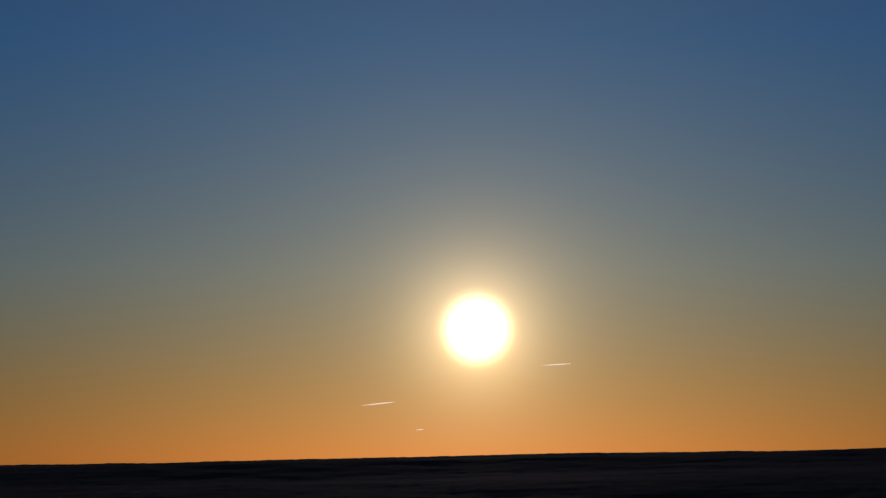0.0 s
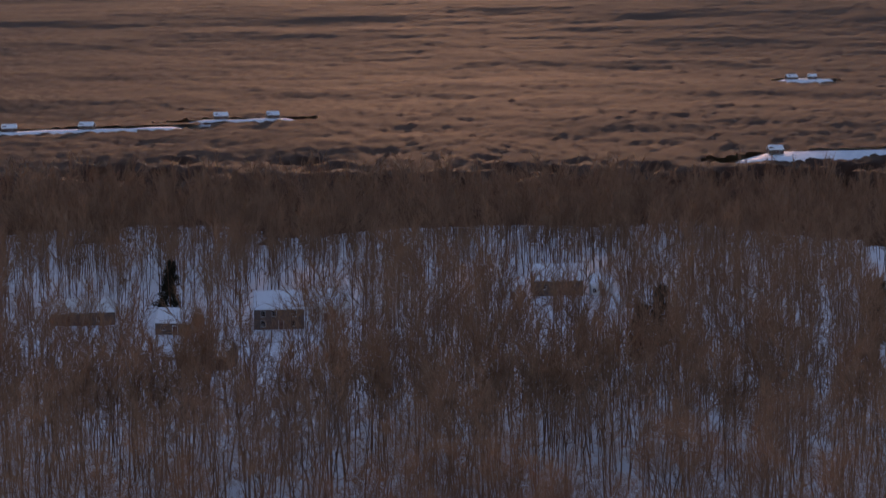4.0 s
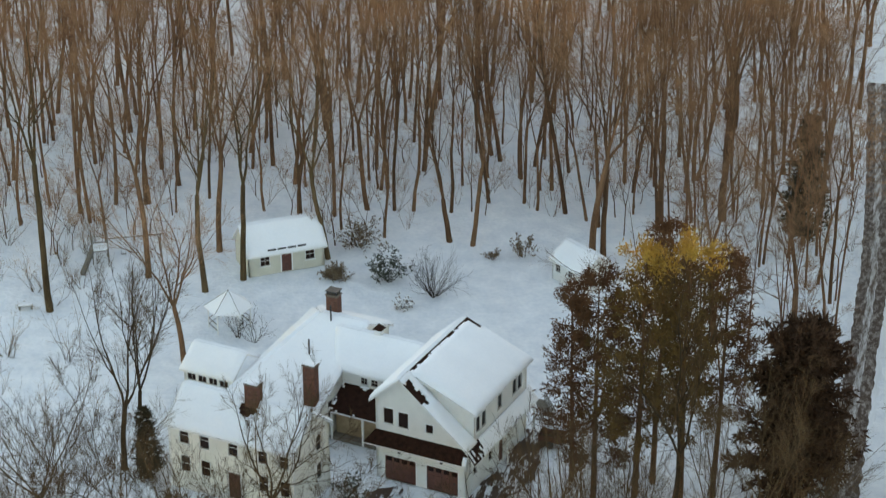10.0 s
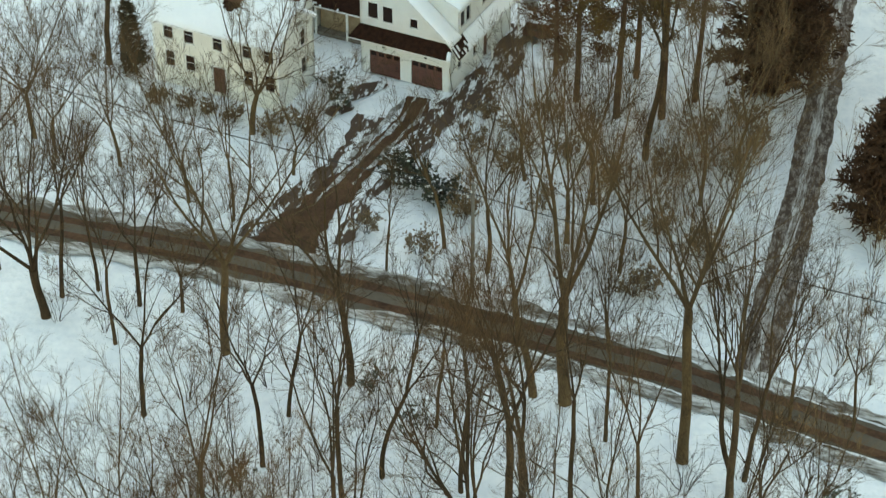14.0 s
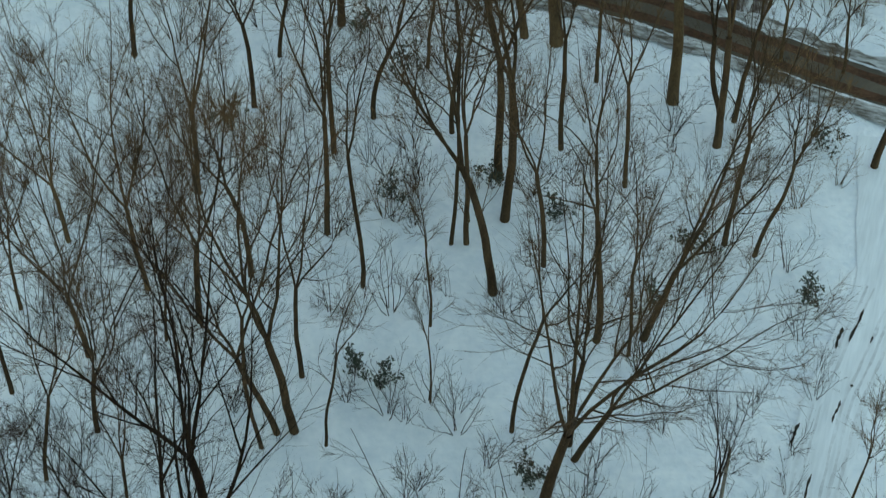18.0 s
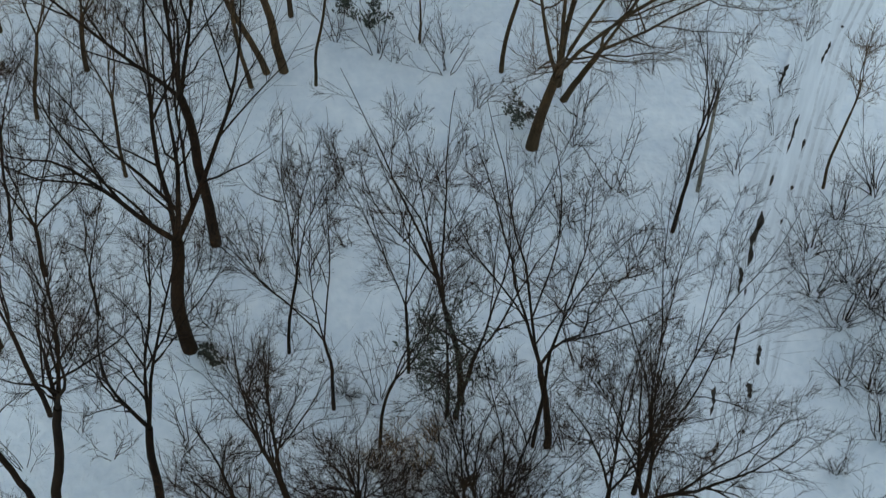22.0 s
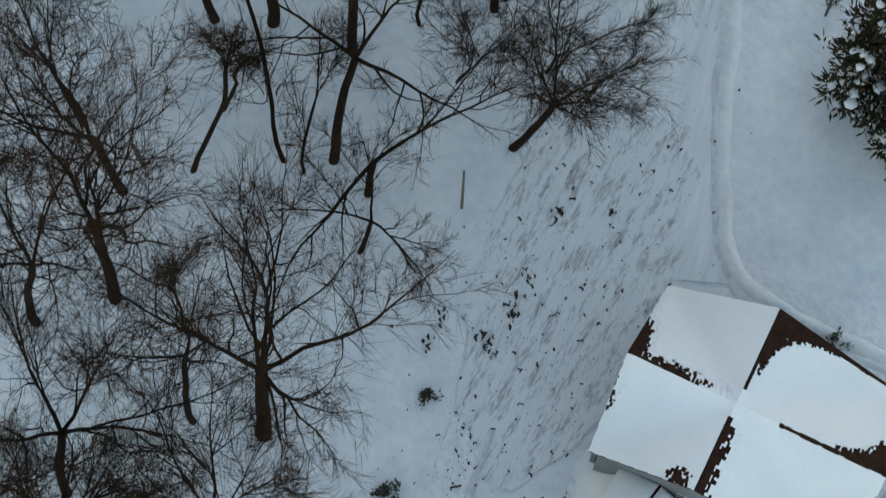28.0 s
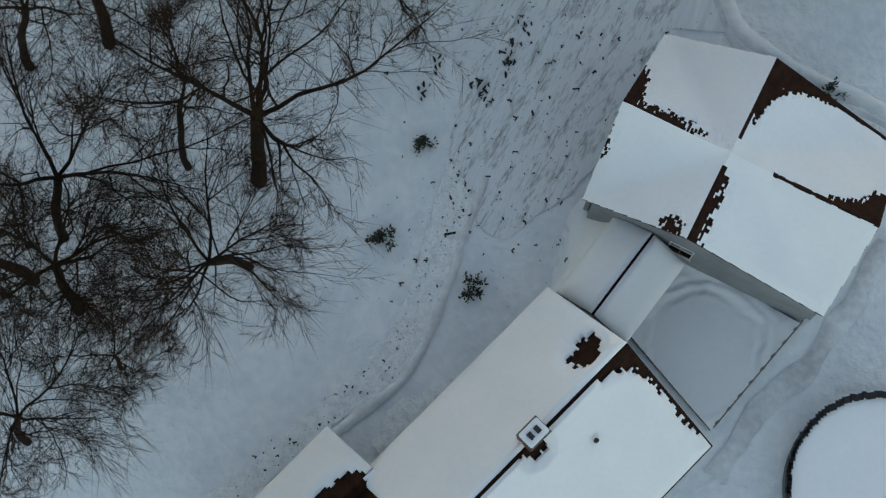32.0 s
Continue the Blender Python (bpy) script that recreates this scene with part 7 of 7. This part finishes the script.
while n < 230:
    y = u_rng.uniform(34, 118)
    x = u_rng.uniform(-1, 1) * (9 + 0.2 * y)
    lane_x = 11.5 + (y - 28) * 0.29
    if x > lane_x - 2.8 and x < lane_x + 3.6 or abs(y - (113.6 - 0.44 * x)) < 4.2 or (y < 44 and x > 6) or (x > 12 and y < 62 and x < lane_x + 4):
        continue
    a, b = lib[u_rng.randrange(6)]
    if n >= 70:
        ang, s = u_rng.uniform(0, 6.283), u_rng.uniform(0.7, 1.5)
        M = np.array([[math.cos(ang) * s, -math.sin(ang) * s, 0], [math.sin(ang) * s, math.cos(ang) * s, 0], [0, 0, s * 1.15]])
        for k, (v, q) in enumerate(raw[u_rng.randrange(6)]):
            loose[k].append((v @ M.T + np.array((x, y, -0.04)), q))
        n += 1
        continue
    top = thing("shrub", pose(x, y, -0.04, 0, 0, u_rng.uniform(0, 360)), "thin bare undergrowth shrub in the snow", "shrub", "undergrowth")
    s = u_rng.uniform(0.7, 1.35)
    top.scale = (s, s, s * 1.15)
    for nm, me in (("branching", a), ("brush_top", b)):
        ob = new(nm, me)
        ob.parent = top
        ob["kind"] = "stuff"
    n += 1
for k, m in enumerate((BARK, TWIG)):
    tagged(link_mesh("undergrowth", quads_mesh("undergrowth", *join(loose[k])), m), "thin bare undergrowth scattered in the snowy wood", "undergrowth", kind="stuff")
for x, y, h in ((20.6, 58.6, 4.2), (21.8, 56.8, 4.6), (22.6, 59.4, 5.0), (21.4, 53.4, 3.6), (22.8, 53.0, 4.4), (24.2, 57.2, 5.2), (24.8, 50.2, 4.6), (20.8, 61.2, 4.0), (22.4, 63.4, 4.6), (24.6, 64.8, 5.0), (26.0, 62.2, 5.4), (23.4, 58, 5.5), (24.6, 54, 5.0), (22.8, 50.4, 4.5), (25.8, 60.5, 5.5), (21.6, 46.2, 2.4), (20.4, 48.5, 2.2), (18.8, 44.5, 1.4), (19.8, 41.0, 1.6)):
    shrub(x, y, h, 16, 40, "bare brown thicket beside the lane", int(x * 10 + y), group="thickets")
for x, y, h in ((3.0, 16.6, 0.8), (-0.6, 18.8, 0.7), (1.0, 22.9, 0.5), (18.5, 24.9, 0.9)):
    shrub(x, y, h, 8, 55, "small dark shrub poking from the snow", int(abs(x) * 10 + y), 2, GREEN_LEAF, group="garden shrubs")
for x, y, h in ((-0.1, 49.9, 2.4), (0.9, 48.8, 2.0), (-1.2, 49.0, 2.2), (1.6, 50.6, 2.0)):
    shrub(x, y, h, 22, 22, "tan dry brush standing among the trunks", int(x * 10 + y * 3), twig=TAN_TWIG, group="tan brush")
shrub(-2.7, 53.2, 1.1, 26, 75, "low brown brush pile on the snow", 91, group="tan brush")
b_rng = random.Random(77)
brush = []
for k in range(5):
    (a, b), _, _ = shrub_meshes(300 + k, 4.0 + 0.6 * k, 9 + k % 3, 24)
    brush.append((quads_mesh("branching", *a), quads_mesh("brush_top", *b)))
for a, b in brush:
    a.materials.append(PALE_BARK)
    b.materials.append(TAN_TWIG)
for (x0, x1, y0, y1, n) in ((2, 27, 116.5, 139, 78), (-28, -9, 124, 137, 10), (-22, 27, 88, 107, 22), (26, 34, 108, 120, 6)):
    for k in range(n):
        x, y = b_rng.uniform(x0, x1), b_rng.uniform(y0, y1)
        if abs(y - (115.9 - 0.46 * x)) < 3.4 or abs(x - (22.9 + (y - 109.6) * 0.285)) < 2.6 or (x < 3.6 - (139 - y) * 0.32 and x > -9 and y > 119):
            continue
        a, b = brush[b_rng.randrange(5)]
        top = thing("shrub", pose(x, y, -0.04, 0, 0, b_rng.uniform(0, 360)), "tall tan winter brush beside the road", "shrub", "roadside brush")
        s = b_rng.uniform(0.55, 1.1)
        top.scale = (s, s, s)
        for nm, me in (("branching", a), ("brush_top", b)):
            ob = new(nm, me)
            ob.parent = top
            ob["kind"] = "stuff"

edge_lib = [shrub_meshes(400 + k, 3.0 + 0.6 * k, 5, 30)[0] for k in range(4)]
scatter("forest_undergrowth", 230, 194, 262, lambda y: 10 + y * 0.215, edge_lib, (WOODS_BARK, WOODS_TWIG), "low bare undergrowth along the forest edge", 1.1, 51)

# brush beyond the lane and beside the house, too far off to tell apart
tan_lib = [shrub_meshes(420 + k, 3.4 + 0.5 * k, 8, 30)[0] for k in range(4)]
pieces = [[], []]
for x0, x1, y0, y1, n in ((-38, -24, 139, 168, 26), (-50, -31, 178, 204, 30), (37, 54, 112, 190, 40), (14, 34, 126, 147, 40), (27, 35, 106, 120, 8), (-24, -13, 62, 98, 4)):
    for k in range(n):
        x, y, ang, s = b_rng.uniform(x0, x1), b_rng.uniform(y0, y1), b_rng.uniform(0, 6.283), b_rng.uniform(0.6, 1.1)
        if abs(y - (115.9 - 0.46 * x)) < 3.4 or abs(x - (22.9 + (y - 109.6) * 0.285)) < 2.8:
            continue
        M = np.array([[math.cos(ang) * s, -math.sin(ang) * s, 0], [math.sin(ang) * s, math.cos(ang) * s, 0], [0, 0, s]])
        for j, (v, q) in enumerate(tan_lib[b_rng.randrange(4)]):
            pieces[j].append((v @ M.T + np.array((x, y, -0.04)), q))
for j, m in enumerate((PALE_BARK, TAN_TWIG)):
    tagged(link_mesh("brush", quads_mesh("brush", *join(pieces[j])), m), "tan winter brush beyond the lane and the house", "brush", kind="stuff")
# ---- things in the yard ----
gaz = thing("gazebo", pose(-17.4, 173.4, 0), "white gazebo with a snow-covered tent roof", "gazebo")
GR = 1.9
for k in range(6):
    a = k * math.pi / 3
    bm = bmesh.new()
    x, y = GR * math.cos(a), GR * math.sin(a)
    box(bm, x - 0.06, x + 0.06, y - 0.06, y + 0.06, 0, 2.2)
    part("post", bm, TRIM, gaz)
    a2 = a + math.pi / 3
    p, q = Vector((x, y, 0)), Vector((GR * math.cos(a2), GR * math.sin(a2), 0))
    if k != 4:
        for z in (0.35, 0.9):
            bm = bmesh.new()
            loft(bm, [p + Vector((0, 0, z)), p + Vector((0.04, 0.04, z)), p + Vector((0.04, 0.04, z + 0.07)), p + Vector((0, 0, z + 0.07))],
                 [q + Vector((0, 0, z)), q + Vector((0.04, 0.04, z)), q + Vector((0.04, 0.04, z + 0.07)), q + Vector((0, 0, z + 0.07))])
            part("rail", bm, GREY_WOOD, gaz)
    bm = bmesh.new()
    e1, e2 = Vector((2.25 * math.cos(a), 2.25 * math.sin(a), 2.15)), Vector((2.25 * math.cos(a2), 2.25 * math.sin(a2), 2.15))
    tip = Vector((0, 0, 3.7))
    loft(bm, [e1, e2, tip], [e1 - Vector((0, 0, 0.1)), e2 - Vector((0, 0, 0.1)), tip - Vector((0, 0, 0.1))])
    part("roof_panel", bm, ROOF_SNOW, gaz)
    bm = bmesh.new()
    n = Vector((0.02 * math.sin(a), -0.02 * math.cos(a), 0))
    if k in (3, 4, 5):
        loft(bm, [e1 - n + Vector((0, 0, 0.02)), e1 + n + Vector((0, 0, 0.02)), e1 + n + Vector((0, 0, 0.05))], [tip - n + Vector((0, 0, 0.02)), tip + n + Vector((0, 0, 0.02)), tip + n + Vector((0, 0, 0.05))])
        part("rib", bm, GREY_WOOD, gaz)


def bar(bm, p, q, w):
    p, q = Vector(p), Vector(q)
    d = (q - p).normalized()
    s = d.cross(Vector((0, 0, 1)) if abs(d.z) < 0.9 else Vector((1, 0, 0))).normalized() * w / 2
    t = d.cross(s).normalized() * w / 2
    loft(bm, [p + s + t, p - s + t, p - s - t, p + s - t], [q + s + t, q - s + t, q - s - t, q + s - t])


swing = thing("swing_set", pose(-29.8, 188.0, 0, 0, 0, 12), "weathered wooden swing set dusted with snow", "swing set")
for nm, p, q, w in (("beam", (-0.5, 0, 2.3), (5.0, 0, 2.3), 0.13), ("leg", (4.6, -1.0, 0), (4.6, 0, 2.3), 0.1), ("leg", (4.6, 1.0, 0), (4.6, 0, 2.3), 0.1), ("tower_post", (-0.5, -0.7, 0), (-0.5, -0.7, 3.0), 0.1), ("tower_post", (-0.5, 0.7, 0), (-0.5, 0.7, 3.0), 0.1),
                    ("tower_post", (-2.0, -0.7, 0), (-2.0, -0.7, 3.0), 0.1), ("tower_post", (-2.0, 0.7, 0), (-2.0, 0.7, 3.0), 0.1), ("rail", (-2.0, 0.7, 2.3), (-0.5, 0.7, 2.3), 0.08), ("rail", (-2.0, -0.7, 2.3), (-0.5, -0.7, 2.3), 0.08), ("slide", (-2.0, -0.4, 1.4), (-3.2, -2.9, 0.15), 0.4)):
    bm = bmesh.new()
    bar(bm, p, q, w)
    part(nm, bm, GREY_WOOD, swing)
bm = bmesh.new()
box(bm, -2.05, -0.45, -0.75, 0.75, 1.3, 1.4)
part("platform", bm, GREY_WOOD, swing)
bm = bmesh.new()
box(bm, -2.0, -0.5, -0.7, 0.7, 1.404, 1.56)
part("platform_snow", bm, ROOF_SNOW, swing)
bm = bmesh.new()
box(bm, -0.5, 5.0, -0.05, 0.05, 2.368, 2.43)
part("beam_snow", bm, ROOF_SNOW, swing)
for x in (1.0, 2.2, 3.4):
    for dx in (-0.22, 0.22):
        bm = bmesh.new()
        bar(bm, (x + dx, 0, 0.55), (x + dx, 0, 2.25), 0.02)
        hang = part("chain", bm, METAL, swing)
    bm = bmesh.new()
    box(bm, x - 0.25, x + 0.25, -0.1, 0.1, 0.5, 0.55)
    part("swing_seat", bm, GREY_WOOD, hang)
bench = thing("garden_bench", pose(-36.6, 177.4, 0, 0, 0, 8), "low dark bench half buried in snow", "bench")
bm = bmesh.new(); box(bm, -0.7, 0.7, -0.25, 0.25, 0.32, 0.40); part("seat", bm, GREY_WOOD, bench)
bm = bmesh.new(); box(bm, -0.65, 0.65, -0.2, 0.2, 0.404, 0.5); part("seat_snow", bm, ROOF_SNOW, bench)
for x in (-0.55, 0.55):
    bm = bmesh.new(); box(bm, x - 0.08, x + 0.08, -0.22, 0.22, 0, 0.32); part("leg", bm, GREY_WOOD, bench)
for x, y, rz in ((-19.0, 163.2, 20), (-12.6, 161.6, -25), (-13.4, 164.0, 10)):
    ch = thing("garden_chair", pose(x, y, 0, 0, 0, rz), "dark garden chair half buried in snow", "chair", "garden chairs")
    bm = bmesh.new(); box(bm, -0.35, 0.35, -0.35, 0.35, 0.36, 0.44); part("seat", bm, GREY_WOOD, ch)
    bm = bmesh.new(); box(bm, -0.35, 0.35, 0.31, 0.40, 0.44, 1.0); part("backrest", bm, GREY_WOOD, ch)
    bm = bmesh.new(); box(bm, -0.3, 0.3, -0.3, 0.3, 0.444, 0.6); part("seat_snow", bm, ROOF_SNOW, ch)
    for dx in (-0.3, 0.3):
        for dy in (-0.3, 0.3):
            bm = bmesh.new(); box(bm, dx - 0.04, dx + 0.04, dy - 0.04, dy + 0.04, 0, 0.36); part("leg", bm, GREY_WOOD, ch)
# trailer beside the garage
trailer = thing("utility_trailer", pose(10.6, 151.6, 0, 0, 0, -20), "small dark red utility trailer in the snow", "trailer")
bm = bmesh.new(); box(bm, -1.0, 1.0, -0.6, 0.6, 0.45, 0.55); part("bed", bm, METAL, trailer)
for p in ((-1.0, 1.0, -0.62, -0.58), (-1.0, 1.0, 0.58, 0.62), (-1.02, -0.98, -0.58, 0.58), (0.98, 1.02, -0.58, 0.58)):
    bm = bmesh.new(); box(bm, *p, 0.55, 1.1); part("side_board", bm, DOOR_PAINT, trailer)
for s in (-0.68, 0.68):
    bm = bmesh.new()
    bmesh.ops.create_cone(bm, cap_ends=True, segments=18, radius1=0.32, radius2=0.32, depth=0.16, matrix=Matrix.Translation((0, s, 0.3)) @ pose(0, 0, 0, 90))
    part("wheel", bm, METAL, trailer)
bm = bmesh.new(); bar(bm, (1.0, 0, 0.48), (2.0, 0, 0.42), 0.08); part("tow_bar", bm, METAL, trailer)

# utility poles and wires along the road, snag poles in the wood
def pole(x, y, h, r, label, name="utility_pole", arm=True, turn=-25, lean=(0.0, 0.0)):
    p = thing(name, pose(x, y, -0.1, 0, 0, turn), label, "pole")
    bm = bmesh.new()
    bmesh.ops.create_cone(bm, cap_ends=True, segments=9, radius1=r, radius2=r * 0.75, depth=h, matrix=Matrix.Translation((0, 0, h / 2)))
    for v in bm.verts:
        v.co.x += lean[0] * v.co.z
        v.co.y += lean[1] * v.co.z
    part("shaft", bm, GREY_WOOD, p)
    if arm:
        bm = bmesh.new(); box(bm, -0.06, 0.06, -1.0, 1.0, h - 0.7, h - 0.58); part("cross_arm", bm, GREY_WOOD, p)
        for y2 in (-0.9, -0.3, 0.3, 0.9):
            bm = bmesh.new(); box(bm, -0.04, 0.04, y2 - 0.04, y2 + 0.04, h - 0.58, h - 0.42); part("insulator", bm, TRIM, p)
    return p


line_pts = [(-52, 146.5), (4.3, 117.4), (52, 96)]
for x, y in line_pts:
    pole(x, y, 9.0, 0.15, "weathered wooden utility pole beside the road")
for k in range(2):
    (x0, y0), (x1, y1) = line_pts[k], line_pts[k + 1]
    for j, off in enumerate((-0.5, 0.2, 0.8)):
        n = 24
        P = np.zeros((1, n + 1, 3))
        f = np.linspace(0, 1, n + 1)
        P[0, :, 0], P[0, :, 1], P[0, :, 2] = x0 + (x1 - x0) * f + off * 0.45, y0 + (y1 - y0) * f + off * 0.89, 8.4 - j * 0.5 - 1.6 * 4 * f * (1 - f) * 0.5
        w = link_mesh("power_line", quads_mesh("power_line", *tubes(P, np.full((1, n + 1), 0.02), 4)), METAL)
        tagged(w, "sagging dark power line along the road", "cable")
pole(15.4, 65.1, 8.3, 0.11, "pale leaning utility pole beside the lane", arm=False, lean=(0.02, 0.0), turn=0)
pole(2.7, 31.4, 4.6, 0.07, "thin grey light pole beside the ploughed yard", "light_pole", False, 0)
pole(29.8, 106.8, 1.1, 0.08, "short dark marker post beside the road", "marker_post", False, 0)
pole(-11.2, 33.6, 2.2, 0.14, "snapped dead tree stub", "snag", False, 0, (-0.12, 0.05))
hoop = thing("basketball_hoop", pose(19.39, 40.39, 0, 0, 0, 14.5), "dark basketball hoop on a pole beside the snowy turnout", "basketball hoop")
bm = bmesh.new(); bar(bm, (0, 0, -0.1), (-0.05, 0, 3.0), 0.09); part("pole", bm, METAL, hoop)
for z in (2.75, 3.15):
    bm = bmesh.new(); bar(bm, (-0.05, 0, z - 0.15), (-0.62, 0, z), 0.05); part("arm", bm, METAL, hoop)
bm = bmesh.new()
for p, q in (((0, -0.68, 2.75), (0, 0.68, 2.75)), ((0, -0.68, 3.55), (0, 0.68, 3.55)), ((0, -0.68, 2.75), (0, -0.68, 3.55)), ((0, 0.68, 2.75), (0, 0.68, 3.55))):
    bar(bm, Vector(p) + Vector((-0.64, 0, 0)), Vector(q) + Vector((-0.64, 0, 0)), 0.05)
board = part("backboard", bm, METAL, hoop, "clear backboard in a dark frame")
bm = bmesh.new()
box(bm, -0.646, -0.634, -0.66, 0.66, 2.77, 3.53)
part("pane", bm, CLEAR, board)
bm = bmesh.new()
for k in range(16):
    a0, a1 = k * math.pi / 8, (k + 1) * math.pi / 8
    bar(bm, (-0.95 + 0.23 * math.cos(a0), 0.23 * math.sin(a0), 3.05), (-0.95 + 0.23 * math.cos(a1), 0.23 * math.sin(a1), 3.05), 0.025)
part("ring", bm, METAL, hoop)
CLODS = [(5.51, 28.18), (4.99, 27.04), (4.79, 26.1), (3.88, 24.96), (3.6, 25.41), (1.67, 26.08), (9.31, 30.85), (6.84, 30.89), (1.05, 25.08)]
grit_rng = np.random.default_rng(8)
gv, gq = [], []
for k in range(520):
    f = grit_rng.random()
    x, y = 10.5 - 8.0 * f + grit_rng.normal() * 2.6, 36 - 20 * f + grit_rng.normal() * 1.2
    w = 0.012 + 0.05 * grit_rng.random() ** 4
    P = np.array([[[x, y, 0.03], [x + w * grit_rng.normal(), y + w * 2, 0.035 + w * 0.4], [x + w * grit_rng.normal() * 2, y + w * 4 * grit_rng.random(), 0.03]]])
    gv.append(tubes(P, np.full((1, 3), w * 0.8), 4))
for x, y in CLODS:
    for k in range(7):
        w = 0.03 + 0.07 * grit_rng.random()
        cx, cy = x + grit_rng.normal() * 0.16, y + grit_rng.normal() * 0.3
        P = np.array([[[cx, cy, 0.03], [cx + w * grit_rng.normal(), cy + w * 2, 0.04 + w * 0.4], [cx + w * grit_rng.normal(), cy + w * 3.5, 0.03]]])
        gv.append(tubes(P, np.array([[w * 0.5, w * 0.8, w * 0.3]]), 5))
walked = [(3.0, 21.8), (2.0, 18.6), (0.64, 15.5), (-0.44, 13.3), (-3.5, 11.0), (-7.0, 8.0)]
for k in range(170):
    f = grit_rng.random() * 4.999
    (x0, y0), (x1, y1) = walked[int(f)], walked[int(f) + 1]
    x, y = x0 + (x1 - x0) * (f % 1) + grit_rng.normal() * 0.45, y0 + (y1 - y0) * (f % 1) + grit_rng.normal() * 0.45
    w = 0.010 + 0.04 * grit_rng.random() ** 4
    P = np.array([[[x, y, 0.03], [x + w * grit_rng.normal(), y + w * 2, 0.035 + w * 0.4], [x + w * grit_rng.normal() * 2, y + w * 4 * grit_rng.random(), 0.03]]])
    gv.append(tubes(P, np.full((1, 3), w * 0.8), 4))
v, q = join(gv)
tagged(link_mesh("yard_clods", quads_mesh("yard_clods", v, q), SOIL), "dark clods of earth scattered on the scraped snow", "clods", kind="stuff")

# ---- houses far off in the woods ----
def far_house(x, y, turn, w, d, eave, ridge, siding, label, snow, wins):
    return small_house("far_house", pose(x, y, float(ground_z(x, y)) + float(knoll(x, y)) - 6 * float(step(620, 900, math.hypot(x, y))), 0, 0, turn), w, d, eave, ridge, siding, label, "house", wins, (0.5, 1.2, 2.2), snow)


BROWN_SIDING = banded(mat("brown_siding", (0.10, 0.06, 0.045), (0.17, 0.105, 0.08), 0.8, 0.8, 12.0, 0.2, 0.005), 1.4)
far_house(-41.2, 534, 5, 12.5, 9, 5.4, 9.0, BROWN_SIDING, "brown two-storey house with a snowy roof in the woods", 0.3, [(-4, 4.0, 1.1, 1.4), (-1.2, 4.0, 1.1, 1.4), (3.8, 4.0, 1.1, 1.4), (-4, 1.5, 1.1, 1.4), (3.8, 1.5, 1.1, 1.4)])
far_house(-29.0, 545, -20, 9, 7, 4.5, 7.5, WHITE_SIDING, "white snowy-roofed house in the woods", 0.3, [(-2.6, 2.6, 1.0, 1.3), (2.8, 2.6, 1.0, 1.3)])
far_house(32, 586, 4, 13.5, 9, 4.5, 8.2, BROWN_SIDING, "long snowy-roofed house in the woods", 0.3, [(-4, 2.6, 1.0, 1.3), (3.8, 2.6, 1.0, 1.3)])
far_house(19, 580, 0, 7, 7, 3.0, 5.4, WHITE_SIDING, "low snowy outbuilding in the woods", 0.3, [(-2, 1.6, 0.9, 1.1)])
far_house(44, 583, 0, 6, 7, 3.2, 5.6, WHITE_SIDING, "low snowy outbuilding in the woods", 0.3, [(-2, 1.6, 0.9, 1.1)])
far_house(-92, 541, 12, 16, 8, 3.6, 6.5, BROWN_SIDING, "long brown house with little snow in the woods", 0.0, [(-4, 1.8, 1.1, 1.3), (3.8, 1.8, 1.1, 1.3)])
far_house(-66, 525, -8, 9, 7, 3.2, 6.0, BROWN_SIDING, "brown house with a snowy roof in the woods", 0.3, [(-2.6, 1.8, 1.0, 1.2)])
far_house(-53, 476, -12, 12, 8, 3.4, 6.6, BROWN_SIDING, "brown house with a bare roof in the woods", 0.0, [(-3.6, 1.8, 1.0, 1.2), (3.6, 1.8, 1.0, 1.2)])
for x, y, w in ((-112, 1086, 7), (-86, 1092, 6), (-170, 1024, 7), (-206, 1018, 7), (140, 892, 6), (244, 1488, 8), (258, 1486, 6)):
    far_house(x, y, (x * 7) % 30 - 15, w, 5, 1.9, 3.2, BROWN_SIDING, "brown far-off house with a snowy roof in a clearing", 0.35, [(-2.6, 2.2, 1.1, 1.4)])

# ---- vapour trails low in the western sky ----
TRAIL = bpy.data.materials.new("glowing_vapour")
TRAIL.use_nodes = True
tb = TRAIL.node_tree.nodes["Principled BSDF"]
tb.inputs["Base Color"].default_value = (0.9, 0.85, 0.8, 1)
# emission stands in for the sunlight on the trails
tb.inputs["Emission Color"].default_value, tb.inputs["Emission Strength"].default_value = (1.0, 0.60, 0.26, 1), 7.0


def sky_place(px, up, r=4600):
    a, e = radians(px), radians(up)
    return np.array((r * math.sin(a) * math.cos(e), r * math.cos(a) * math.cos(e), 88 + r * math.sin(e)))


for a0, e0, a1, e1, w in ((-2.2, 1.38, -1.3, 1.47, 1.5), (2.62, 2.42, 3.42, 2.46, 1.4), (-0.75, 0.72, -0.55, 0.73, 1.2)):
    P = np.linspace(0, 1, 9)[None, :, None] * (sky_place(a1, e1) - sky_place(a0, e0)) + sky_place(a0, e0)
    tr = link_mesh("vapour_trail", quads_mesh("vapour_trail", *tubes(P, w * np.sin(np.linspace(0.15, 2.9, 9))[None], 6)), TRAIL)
    tagged(tr, "thin vapour trail low in the sky, glowing in place of sunlight", "vapour trail", kind="structure")
